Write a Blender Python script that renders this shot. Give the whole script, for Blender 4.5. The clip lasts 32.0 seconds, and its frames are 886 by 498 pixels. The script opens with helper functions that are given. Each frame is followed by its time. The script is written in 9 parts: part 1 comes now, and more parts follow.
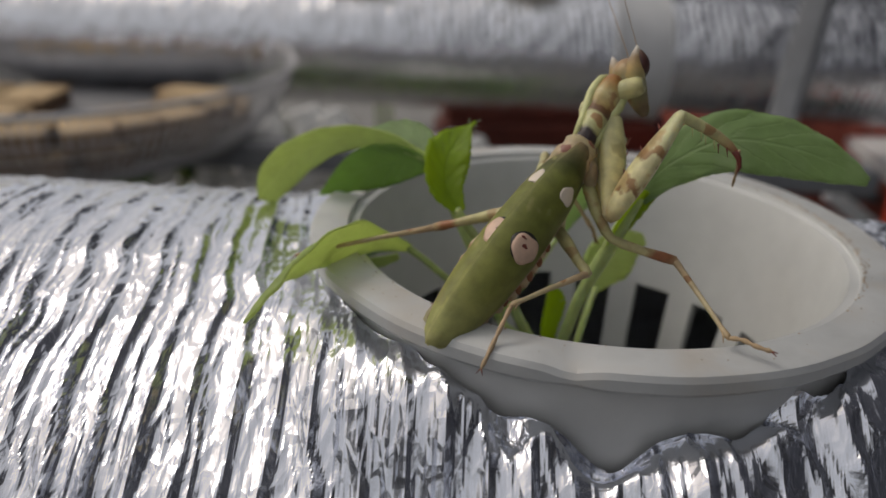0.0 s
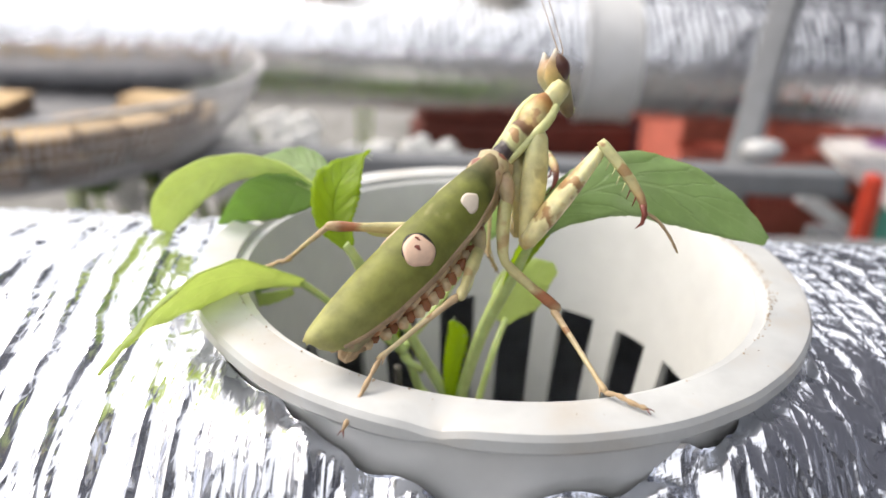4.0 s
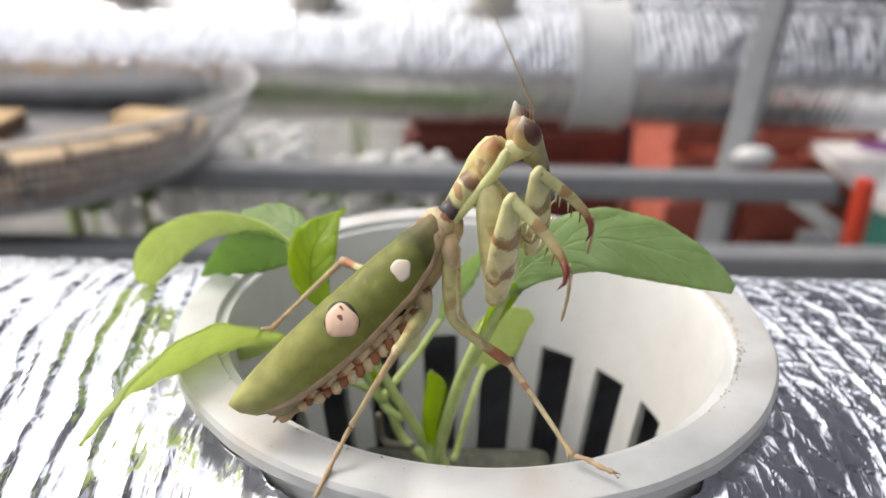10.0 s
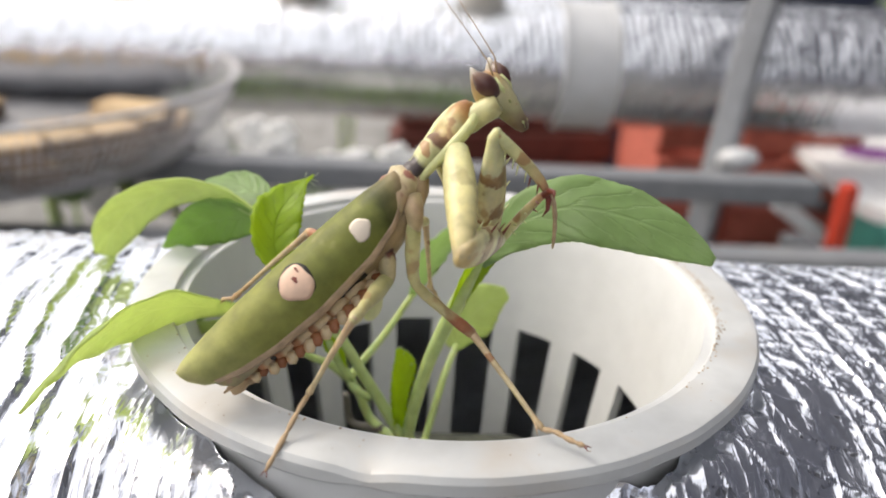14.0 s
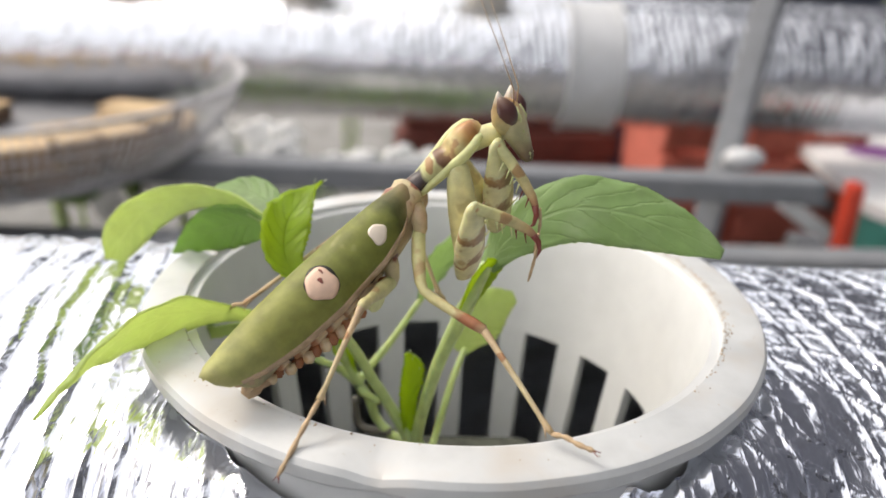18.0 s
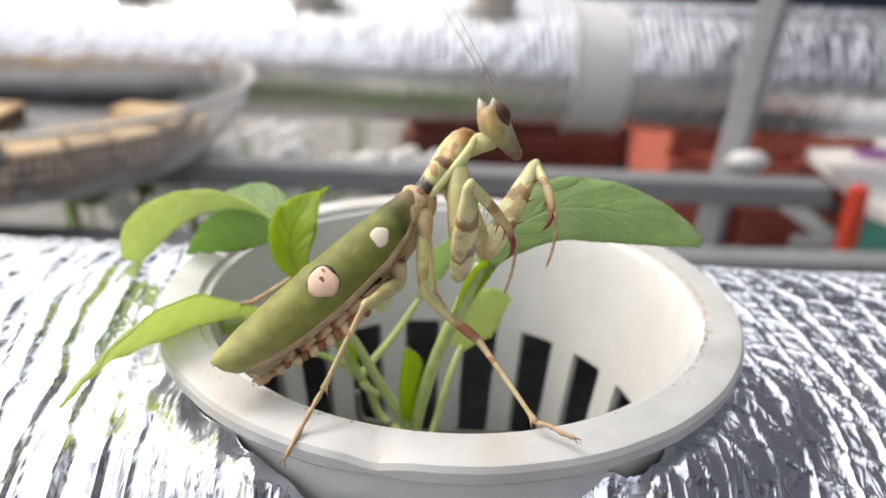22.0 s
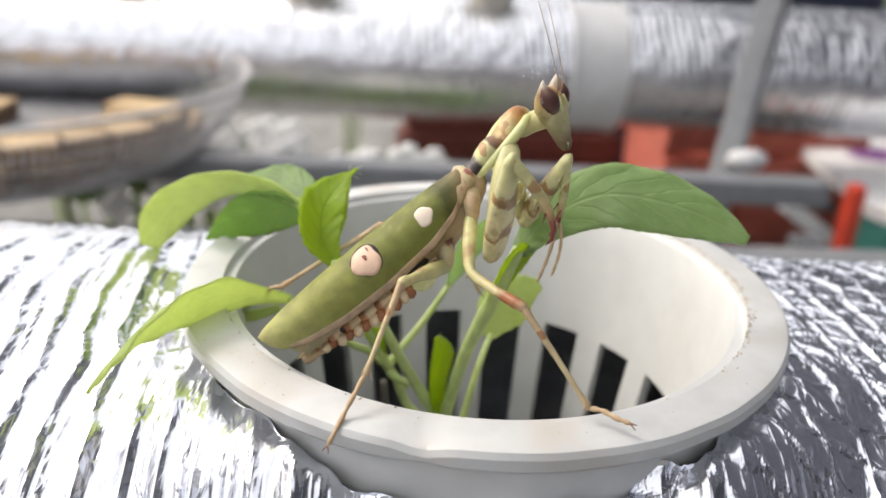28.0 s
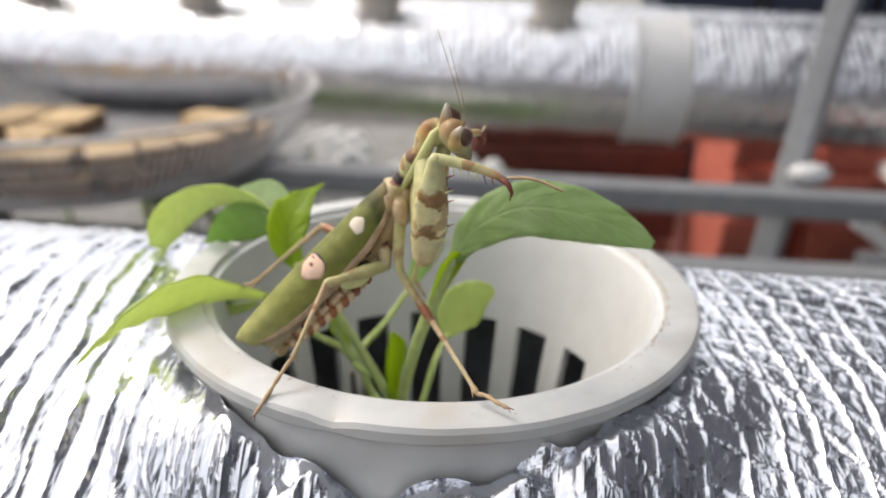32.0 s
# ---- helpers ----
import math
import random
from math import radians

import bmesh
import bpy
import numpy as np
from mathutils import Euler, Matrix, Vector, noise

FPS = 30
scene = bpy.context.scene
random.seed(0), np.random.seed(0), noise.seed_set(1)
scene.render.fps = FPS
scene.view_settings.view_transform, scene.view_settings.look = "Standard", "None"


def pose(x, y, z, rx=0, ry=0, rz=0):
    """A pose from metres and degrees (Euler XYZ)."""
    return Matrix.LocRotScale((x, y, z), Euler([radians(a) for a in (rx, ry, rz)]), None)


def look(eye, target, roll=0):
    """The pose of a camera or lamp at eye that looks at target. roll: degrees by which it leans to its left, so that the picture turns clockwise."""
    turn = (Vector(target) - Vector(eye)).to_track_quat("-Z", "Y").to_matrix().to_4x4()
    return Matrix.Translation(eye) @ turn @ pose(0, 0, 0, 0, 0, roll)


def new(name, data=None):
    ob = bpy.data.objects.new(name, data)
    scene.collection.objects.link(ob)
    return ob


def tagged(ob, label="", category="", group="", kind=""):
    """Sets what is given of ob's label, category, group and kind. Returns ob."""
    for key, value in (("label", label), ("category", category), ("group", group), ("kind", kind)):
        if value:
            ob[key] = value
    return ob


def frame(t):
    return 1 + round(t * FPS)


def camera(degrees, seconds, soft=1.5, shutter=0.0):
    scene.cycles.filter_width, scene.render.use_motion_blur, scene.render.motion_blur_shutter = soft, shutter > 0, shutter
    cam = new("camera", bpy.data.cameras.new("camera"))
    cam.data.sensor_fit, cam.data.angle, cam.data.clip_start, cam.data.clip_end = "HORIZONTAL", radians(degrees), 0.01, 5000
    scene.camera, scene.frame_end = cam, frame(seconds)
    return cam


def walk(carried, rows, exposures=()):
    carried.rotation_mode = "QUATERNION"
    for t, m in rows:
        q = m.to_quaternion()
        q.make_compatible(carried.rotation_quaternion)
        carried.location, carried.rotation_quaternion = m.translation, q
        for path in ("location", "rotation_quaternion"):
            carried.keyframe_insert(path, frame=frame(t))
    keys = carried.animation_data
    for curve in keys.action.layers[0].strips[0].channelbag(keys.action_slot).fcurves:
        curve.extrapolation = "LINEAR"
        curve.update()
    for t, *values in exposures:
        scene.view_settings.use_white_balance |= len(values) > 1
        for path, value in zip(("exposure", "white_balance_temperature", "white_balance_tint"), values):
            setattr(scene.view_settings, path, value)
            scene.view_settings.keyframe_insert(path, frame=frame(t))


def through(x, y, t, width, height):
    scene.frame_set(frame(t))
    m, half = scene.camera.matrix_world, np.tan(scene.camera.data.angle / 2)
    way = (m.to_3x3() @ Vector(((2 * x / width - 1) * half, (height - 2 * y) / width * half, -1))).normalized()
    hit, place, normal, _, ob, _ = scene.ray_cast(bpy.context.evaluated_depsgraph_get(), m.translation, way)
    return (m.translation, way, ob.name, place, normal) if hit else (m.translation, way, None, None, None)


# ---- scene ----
cam = camera(59.1, 32.0, soft=1.6)
cam.data.dof.use_dof = True
cam.data.dof.focus_distance = 0.066
cam.data.dof.aperture_fstop = 26.0
METRES = 0.17883
# The part's first camera, in a world whose origin is the middle of the pot's rim.
START = pose(-0.01733, -0.08469, 0.03279, -23.556, -2.182, 0.951)
ROWS = [
    (0.0, 0.0, 0.0, 0.0, 0.0, 0.0, -0.0),
    (0.5, 0.0315, 0.0063, 0.0149, -0.4, 0.11, 0.4),
    (1.0, 0.0368, 0.0117, 0.0156, -0.55, 0.18, 0.46),
    (1.5, 0.0569, 0.0275, 0.0226, -0.96, -0.03, 0.71),
    (2.0, 0.0579, 0.0258, 0.0237, -1.02, 0.02, 0.67),
    (2.5, 0.0572, 0.0223, 0.0211, -1.01, -0.02, 0.5),
    (4.5, 0.0548, 0.0231, 0.0207, -1.08, -0.07, 0.41),
    (5.0, 0.0568, 0.0355, 0.0126, -1.25, -0.25, 0.09),
    (5.5, 0.0475, 0.0313, 0.0156, -1.33, -0.08, 0.17),
    (6.0, 0.0373, 0.0219, 0.0157, -1.13, 0.01, 0.05),
    (6.5, 0.0321, 0.0101, 0.0207, -0.9, 0.17, 0.23),
    (7.0, 0.0512, 0.0231, 0.0263, -1.35, 0.14, 0.34),
    (7.5, 0.0765, 0.0319, 0.0418, -1.56, 0.1, 0.96),
    (8.0, 0.0959, 0.0461, 0.0575, -2.18, 0.21, 1.54),
    (8.5, 0.0974, 0.0394, 0.0557, -2.23, 0.15, 1.38),
    (9.0, 0.0905, 0.0341, 0.0582, -2.21, 0.18, 1.51),
    (9.5, 0.0945, 0.0494, 0.0466, -2.59, -0.02, 1.16),
    (10.0, 0.0686, 0.0124, 0.0522, -1.21, 0.12, 1.36),
    (10.5, 0.054, 0.004, 0.0389, -1.5, 0.57, 0.63),
    (11.0, 0.0872, 0.0093, 0.0488, -1.59, 0.73, 0.94),
    (11.5, 0.0814, 0.0127, 0.0519, -1.75, 0.48, 1.23),
    (12.0, 0.0868, 0.0231, 0.0495, -2.16, 0.55, 1.06),
    (12.5, 0.0741, 0.0306, 0.0347, -2.14, 0.21, 0.68),
    (13.0, 0.0628, 0.0169, 0.0339, -2.22, 0.3, 0.48),
    (13.5, 0.0652, 0.0319, 0.0246, -2.43, 0.34, 0.19),
    (14.0, 0.0774, 0.0311, 0.0339, -2.26, 0.28, 0.46),
    (14.5, 0.0753, 0.0205, 0.0354, -1.98, 0.46, 0.33),
    (16.5, 0.0803, 0.0044, 0.0414, -1.55, 0.29, 0.65),
    (17.0, 0.0686, 0.0183, 0.0318, -1.69, 0.18, 0.53),
    (17.5, 0.0557, 0.0318, 0.0255, -1.55, -0.01, 0.36),
    (18.0, 0.0753, 0.0284, 0.0369, -1.91, 0.27, 0.64),
    (18.5, 0.075, 0.0196, 0.0407, -1.74, 0.18, 0.73),
    (19.0, 0.0774, -0.0003, 0.0423, -1.43, 0.41, 0.69),
    (19.5, 0.0693, -0.0127, 0.0371, -1.45, 0.38, 0.36),
    (20.0, 0.068, -0.0163, 0.0344, -1.31, 0.4, 0.18),
    (20.5, 0.0738, -0.0, 0.0316, -1.33, 0.25, 0.23),
    (21.0, 0.0718, 0.0141, 0.0274, -1.62, -0.03, 0.15),
    (21.5, 0.0739, 0.0042, 0.0338, -1.31, 0.28, 0.39),
    (22.0, 0.0809, -0.0002, 0.0373, -1.34, 0.37, 0.46),
    (22.5, 0.0782, 0.0068, 0.0338, -1.52, 0.36, 0.38),
    (23.0, 0.0765, 0.0139, 0.0344, -1.52, 0.41, 0.45),
    (23.5, 0.0693, 0.0021, 0.0359, -1.07, 0.55, 0.45),
    (24.0, 0.059, 0.0031, 0.0243, -1.21, 0.27, -0.0),
    (24.5, 0.0706, 0.0103, 0.0271, -1.52, 0.06, 0.27),
    (26.5, 0.079, 0.0038, 0.0277, -1.28, 0.64, 0.18),
    (27.0, 0.0839, 0.0162, 0.0243, -1.47, 0.57, 0.14),
    (27.5, 0.084, 0.0336, 0.0136, -1.89, 0.26, -0.16),
    (28.0, 0.0554, 0.0162, 0.0274, -2.02, 0.41, 0.32),
    (28.5, 0.0614, 0.021, 0.0316, -2.14, 0.18, 0.39),
    (29.0, 0.0698, 0.009, 0.0335, -2.13, 0.57, 0.17),
    (29.5, 0.102, 0.0204, 0.0382, -2.35, 0.46, 0.37),
    (30.0, 0.1098, 0.0157, 0.0453, -1.96, 0.59, 0.6),
    (30.5, 0.1184, 0.024, 0.0418, -1.76, 0.49, 0.63),
    (31.0, 0.1132, 0.0115, 0.0437, -1.17, 0.47, 0.59),
    (31.5, 0.1119, -0.0028, 0.0338, 0.46, -0.04, 0.22),
    (32.0, 0.1394, -0.0456, 0.0262, 3.73, 1.03, -1.0),
]
walk(cam, [(t, START @ pose(METRES * x, METRES * y, METRES * z, 90 + pitch, roll, yaw)) for t, x, y, z, yaw, pitch, roll in ROWS],
     exposures=[(t, e, 7080, 11.5) for t, e in ((0.0, -1.08), (0.25, -0.48), (0.5, 0.0), (1.0, 0.3), (2.0, 0.5), (5.0, 0.55), (6.0, 0.45), (7.0, 0.3), (8.0, 0.28), (9.0, 0.14), (10.0, 0.32), (12.0, 0.3), (14.0, 0.38), (24.0, 0.38), (28.5, 0.36), (30.0, 0.12), (31.0, -0.1), (32.0, 0.2))])

# ---- light: a bright overcast sky, brightest behind the pipes ----
SUN_UP, SUN_TURN = radians(46), radians(-68)
world = bpy.data.worlds.new("sky")
scene.world = world
world.use_nodes = True
wn, wl = world.node_tree.nodes, world.node_tree.links
wn.clear()
sky = wn.new("ShaderNodeTexSky")
sky.sky_type, sky.sun_disc = "NISHITA", False
sky.sun_elevation, sky.sun_rotation = SUN_UP, SUN_TURN
sky.air_density, sky.dust_density, sky.ozone_density = 1.0, 6.0, 1.0
veil = wn.new("ShaderNodeMixRGB")
veil.inputs[0].default_value = 0.55
veil.inputs[2].default_value = (10.0, 10.4, 11.0, 1)
back = wn.new("ShaderNodeBackground")
back.inputs[1].default_value = 0.145
wout = wn.new("ShaderNodeOutputWorld")
wl.new(sky.outputs[0], veil.inputs[1])
wl.new(veil.outputs[0], back.inputs[0])
wl.new(back.outputs[0], wout.inputs[0])
sun = new("sun", bpy.data.lights.new("sun", "SUN"))
sun.data.energy, sun.data.angle, sun.data.color = 1.3, radians(22), (0.98, 0.99, 1.0)
sun.matrix_world = look((-0.927 * 5, 0.375 * 5, 5.18), (0, 0, 0))

# ---- materials ----
def material(name, colour, rough=0.5, metal=0.0, spread=0.12, scale=400.0, bump=0.15, bump_scale=None, sheer=0.0, stain=None, amount=0.0, stain_scale=60.0, random_hue=0.0, spec=0.5):
    """A surface with grain, a larger-scale stain and fine relief. Scales are per metre."""
    m = bpy.data.materials.new(name)
    m.use_nodes = True
    n, l = m.node_tree.nodes, m.node_tree.links
    b = n["Principled BSDF"]
    b.inputs["Roughness"].default_value, b.inputs["Metallic"].default_value = rough, metal
    b.inputs["Specular IOR Level"].default_value = spec
    where = n.new("ShaderNodeTexCoord")
    grain = n.new("ShaderNodeTexNoise")
    grain.inputs["Scale"].default_value, grain.inputs["Detail"].default_value = scale, 5
    l.new(where.outputs["Object"], grain.inputs["Vector"])
    ramp = n.new("ShaderNodeMapRange")
    ramp.inputs[1].default_value, ramp.inputs[2].default_value = 0.3, 0.7
    ramp.inputs[3].default_value, ramp.inputs[4].default_value = 1 - spread, 1 + spread
    l.new(grain.outputs[0], ramp.inputs[0])
    mul = n.new("ShaderNodeVectorMath")
    mul.operation = "SCALE"
    mul.inputs[0].default_value = colour[:3]
    l.new(ramp.outputs[0], mul.inputs["Scale"])
    out = mul.outputs[0]
    if stain:
        big = n.new("ShaderNodeTexNoise")
        big.inputs["Scale"].default_value, big.inputs["Detail"].default_value = stain_scale, 6
        l.new(where.outputs["Object"], big.inputs["Vector"])
        cut = n.new("ShaderNodeMapRange")
        cut.inputs[1].default_value, cut.inputs[2].default_value, cut.inputs[4].default_value = 0.5, 0.72, amount
        l.new(big.outputs[0], cut.inputs[0])
        mix = n.new("ShaderNodeMixRGB")
        mix.inputs[2].default_value = (*stain, 1)
        l.new(cut.outputs[0], mix.inputs[0])
        l.new(out, mix.inputs[1])
        out = mix.outputs[0]
    if random_hue:
        info = n.new("ShaderNodeObjectInfo")
        hsv = n.new("ShaderNodeHueSaturation")
        span = n.new("ShaderNodeMapRange")
        span.inputs[3].default_value, span.inputs[4].default_value = 1 - random_hue, 1 + random_hue
        l.new(info.outputs["Random"], span.inputs[0])
        l.new(span.outputs[0], hsv.inputs["Value"])
        l.new(out, hsv.inputs["Color"])
        out = hsv.outputs[0]
    l.new(out, b.inputs["Base Color"])
    if sheer:
        b.inputs["Subsurface Weight"].default_value = sheer
        b.inputs["Subsurface Radius"].default_value = (0.0015, 0.0012, 0.0006)
        b.inputs["Subsurface Scale"].default_value = 1.0
    if bump:
        rel = n.new("ShaderNodeTexNoise")
        rel.inputs["Scale"].default_value, rel.inputs["Detail"].default_value = bump_scale or scale * 2, 4
        l.new(where.outputs["Object"], rel.inputs["Vector"])
        bp = n.new("ShaderNodeBump")
        bp.inputs["Strength"].default_value, bp.inputs["Distance"].default_value = bump, 0.2 / (bump_scale or scale * 2)
        l.new(rel.outputs[0], bp.inputs["Height"])
        l.new(bp.outputs[0], b.inputs["Normal"])
    return m


def banded(name, stops, axis=0, span=(0.0, 1.0), wobble=0.06, noise_scale=500.0, rough=0.42, sheer=0.15, spots=None):
    """Colour bands along one axis of the object's own space (metres), with wavy borders and speckles."""
    m = material(name, (1, 1, 1), rough, spread=0.24, scale=650, bump=0.35, bump_scale=2200, sheer=sheer)
    n, l = m.node_tree.nodes, m.node_tree.links
    where = next(x for x in n if x.bl_idname == "ShaderNodeTexCoord")
    sep = n.new("ShaderNodeSeparateXYZ")
    l.new(where.outputs["Object"], sep.inputs[0])
    rng = n.new("ShaderNodeMapRange")
    rng.clamp = False
    rng.inputs[1].default_value, rng.inputs[2].default_value = span
    l.new(sep.outputs[axis], rng.inputs[0])
    wob = n.new("ShaderNodeTexNoise")
    wob.inputs["Scale"].default_value, wob.inputs["Detail"].default_value = noise_scale, 3
    l.new(where.outputs["Object"], wob.inputs["Vector"])
    add = n.new("ShaderNodeMath")
    add.operation = "MULTIPLY_ADD"
    add.inputs[1].default_value = wobble * 2
    off = n.new("ShaderNodeMath")
    off.operation = "SUBTRACT"
    off.inputs[1].default_value = 0.5
    l.new(wob.outputs[0], off.inputs[0])
    l.new(off.outputs[0], add.inputs[0])
    l.new(rng.outputs[0], add.inputs[2])
    ramp = n.new("ShaderNodeValToRGB")
    e = ramp.color_ramp.elements
    e[0].position, e[0].color = stops[0][0], (*stops[0][1], 1)
    e[1].position, e[1].color = stops[-1][0], (*stops[-1][1], 1)
    for at, c in stops[1:-1]:
        e.new(at).color = (*c, 1)
    l.new(add.outputs[0], ramp.inputs[0])
    out = ramp.outputs[0]
    if spots:
        colour, scale, size = spots
        v = n.new("ShaderNodeTexNoise")
        v.inputs["Scale"].default_value = scale
        l.new(where.outputs["Object"], v.inputs["Vector"])
        c = n.new("ShaderNodeMapRange")
        c.inputs[1].default_value, c.inputs[2].default_value = size, size + 0.06
        l.new(v.outputs[0], c.inputs[0])
        mx = n.new("ShaderNodeMixRGB")
        mx.inputs[2].default_value = (*colour, 1)
        l.new(c.outputs[0], mx.inputs[0])
        l.new(out, mx.inputs[1])
        out = mx.outputs[0]
    mul = next(x for x in n if x.bl_idname == "ShaderNodeVectorMath")
    l.new(out, mul.inputs[0])
    return m


def leaf_material(name, colour, pale, through, vein=None):
    """A leaf blade: mottled green, paler raised veins from the UV, light coming through."""
    m = material(name, colour, 0.45, spread=0.28, scale=420, bump=0.0, stain=pale, amount=0.6, stain_scale=160)
    n, l = m.node_tree.nodes, m.node_tree.links
    b = n["Principled BSDF"]
    uv = n.new("ShaderNodeUVMap")
    sep = n.new("ShaderNodeSeparateXYZ")
    l.new(uv.outputs[0], sep.inputs[0])
    # side veins: |v| sheared against u; midrib at v = 0
    av = n.new("ShaderNodeMath"); av.operation = "ABSOLUTE"
    l.new(sep.outputs[1], av.inputs[0])
    sh = n.new("ShaderNodeMath"); sh.operation = "MULTIPLY_ADD"; sh.inputs[1].default_value = -0.22
    l.new(av.outputs[0], sh.inputs[0]); l.new(sep.outputs[0], sh.inputs[2])
    ns = n.new("ShaderNodeTexNoise"); ns.inputs["Scale"].default_value = 5
    l.new(uv.outputs[0], ns.inputs["Vector"])
    jit = n.new("ShaderNodeMath"); jit.operation = "MULTIPLY_ADD"; jit.inputs[1].default_value = 0.09
    l.new(ns.outputs[0], jit.inputs[0]); l.new(sh.outputs[0], jit.inputs[2])
    fr = n.new("ShaderNodeMath"); fr.operation = "PINGPONG"; fr.inputs[1].default_value = 0.055
    l.new(jit.outputs[0], fr.inputs[0])
    v1 = n.new("ShaderNodeMapRange"); v1.inputs[1].default_value, v1.inputs[2].default_value, v1.inputs[3].default_value, v1.inputs[4].default_value = 0.0, 0.012, 1, 0
    l.new(fr.outputs[0], v1.inputs[0])
    v2 = n.new("ShaderNodeMapRange"); v2.inputs[1].default_value, v2.inputs[2].default_value, v2.inputs[3].default_value, v2.inputs[4].default_value = 0.02, 0.07, 1, 0
    l.new(av.outputs[0], v2.inputs[0])
    mx = n.new("ShaderNodeMath"); mx.operation = "MAXIMUM"
    l.new(v1.outputs[0], mx.inputs[0]); l.new(v2.outputs[0], mx.inputs[1])
    half = n.new("ShaderNodeMath"); half.operation = "MULTIPLY"; half.inputs[1].default_value = 0.75
    l.new(mx.outputs[0], half.inputs[0])
    old = b.inputs["Base Color"].links[0].from_socket
    mix = n.new("ShaderNodeMixRGB"); mix.inputs[2].default_value = (*(vein or pale), 1)
    l.new(half.outputs[0], mix.inputs[0]); l.new(old, mix.inputs[1]); l.new(mix.outputs[0], b.inputs["Base Color"])
    fine = n.new("ShaderNodeTexVoronoi"); fine.inputs["Scale"].default_value = 900
    where = next(x for x in n if x.bl_idname == "ShaderNodeTexCoord")
    l.new(where.outputs["Object"], fine.inputs["Vector"])
    hsum = n.new("ShaderNodeMath"); hsum.operation = "MULTIPLY_ADD"; hsum.inputs[1].default_value = 0.35
    l.new(fine.outputs["Distance"], hsum.inputs[0])
    neg = n.new("ShaderNodeMath"); neg.operation = "MULTIPLY"; neg.inputs[1].default_value = -1.0
    l.new(mx.outputs[0], neg.inputs[0]); l.new(neg.outputs[0], hsum.inputs[2])
    bp = n.new("ShaderNodeBump"); bp.inputs["Strength"].default_value, bp.inputs["Distance"].default_value = 0.6, 0.0003
    l.new(hsum.outputs[0], bp.inputs["Height"]); l.new(bp.outputs[0], b.inputs["Normal"])
    tr = n.new("ShaderNodeBsdfTranslucent"); tr.inputs[0].default_value = (*through, 1)
    ms = n.new("ShaderNodeMixShader"); ms.inputs[0].default_value = 0.55
    out = n["Material Output"]
    l.new(b.outputs[0], ms.inputs[1]); l.new(tr.outputs[0], ms.inputs[2]); l.new(ms.outputs[0], out.inputs[0])
    return m


M_POT = material("white_plastic", (0.655, 0.665, 0.66), 0.38, spread=0.04, scale=300, bump=0.12, bump_scale=900, stain=(0.5, 0.47, 0.42), amount=0.18, stain_scale=70)
M_POT_DIRT = material("rim_dirt", (0.40, 0.31, 0.22), 0.8, scale=900, spread=0.4)
M_FOIL = material("crumpled_foil", (0.78, 0.80, 0.86), 0.22, 1.0, spread=0.06, scale=120, bump=0.1, bump_scale=900)
M_FOIL_FAR = material("pipe_foil", (0.78, 0.79, 0.82), 0.24, 1.0, spread=0.08, scale=60, bump=0.5, bump_scale=260)
M_PVC = material("white_pvc", (0.60, 0.61, 0.62), 0.35, spread=0.05, scale=80, stain=(0.5, 0.5, 0.48), amount=0.3)
M_DARK = material("dark_pipe_inside", (0.50, 0.53, 0.57), 0.6, spread=0.3, scale=100)
M_STEEL = material("grey_painted_steel", (0.19, 0.20, 0.215), 0.45, spread=0.1, scale=90, stain=(0.28, 0.28, 0.28), amount=0.5, stain_scale=25)
M_WIRE = material("galvanised_wire", (0.6, 0.6, 0.61), 0.5, 0.2, spread=0.1, scale=200)
M_TRAY = material("grey_tray", (0.33, 0.33, 0.34), 0.6, spread=0.12, scale=60)
M_WOOD = material("sawn_wood", (0.52, 0.38, 0.22), 0.8, spread=0.25, scale=150, stain=(0.3, 0.17, 0.08), amount=0.6, stain_scale=40, random_hue=0.2)
M_BLOCK_SIDE = material("dark_brown_side", (0.16, 0.10, 0.065), 0.9, spread=0.35, scale=120, bump=0.6)
M_BRICK = material("red_clay", (0.50, 0.13, 0.09), 0.8, spread=0.2, scale=90, stain=(0.3, 0.08, 0.05), amount=0.6, stain_scale=20, random_hue=0.2)
M_RED = material("red_plastic", (0.62, 0.06, 0.03), 0.4, spread=0.08, scale=60)
M_DARKRED = material("dark_red_boards", (0.14, 0.035, 0.025), 0.7, spread=0.25, scale=50, random_hue=0.2)
M_PAPER = material("white_sheet", (0.78, 0.78, 0.78), 0.6, spread=0.05, scale=40)
M_PURPLE = material("purple_print", (0.2, 0.06, 0.24), 0.6, spread=0.08, scale=40)
M_TEAL = material("teal_plastic", (0.05, 0.26, 0.22), 0.5, spread=0.08, scale=40)
M_NAVY = material("navy_plastic", (0.02, 0.03, 0.06), 0.5, spread=0.15, scale=40)
M_GROUND = material("grey_floor", (0.25, 0.245, 0.235), 0.9, spread=0.25, scale=20, stain=(0.07, 0.07, 0.06), amount=0.7, stain_scale=3, bump=0.4)
M_SPONGE = material("wet_sponge", (0.08, 0.085, 0.065), 0.9, spread=0.4, scale=900, bump=0.9, bump_scale=1400)
M_LEAF = leaf_material("bright_leaf", (0.40, 0.50, 0.19), (0.50, 0.58, 0.30), (0.85, 0.96, 0.44))
M_LEAF_YOUNG = leaf_material("young_leaf", (0.26, 0.38, 0.03), (0.34, 0.46, 0.09), (0.70, 0.86, 0.08), (0.10, 0.19, 0.012))
M_LEAF_GREY = leaf_material("broad_leaf", (0.29, 0.41, 0.20), (0.56, 0.64, 0.46), (0.60, 0.76, 0.38), (0.40, 0.52, 0.29))
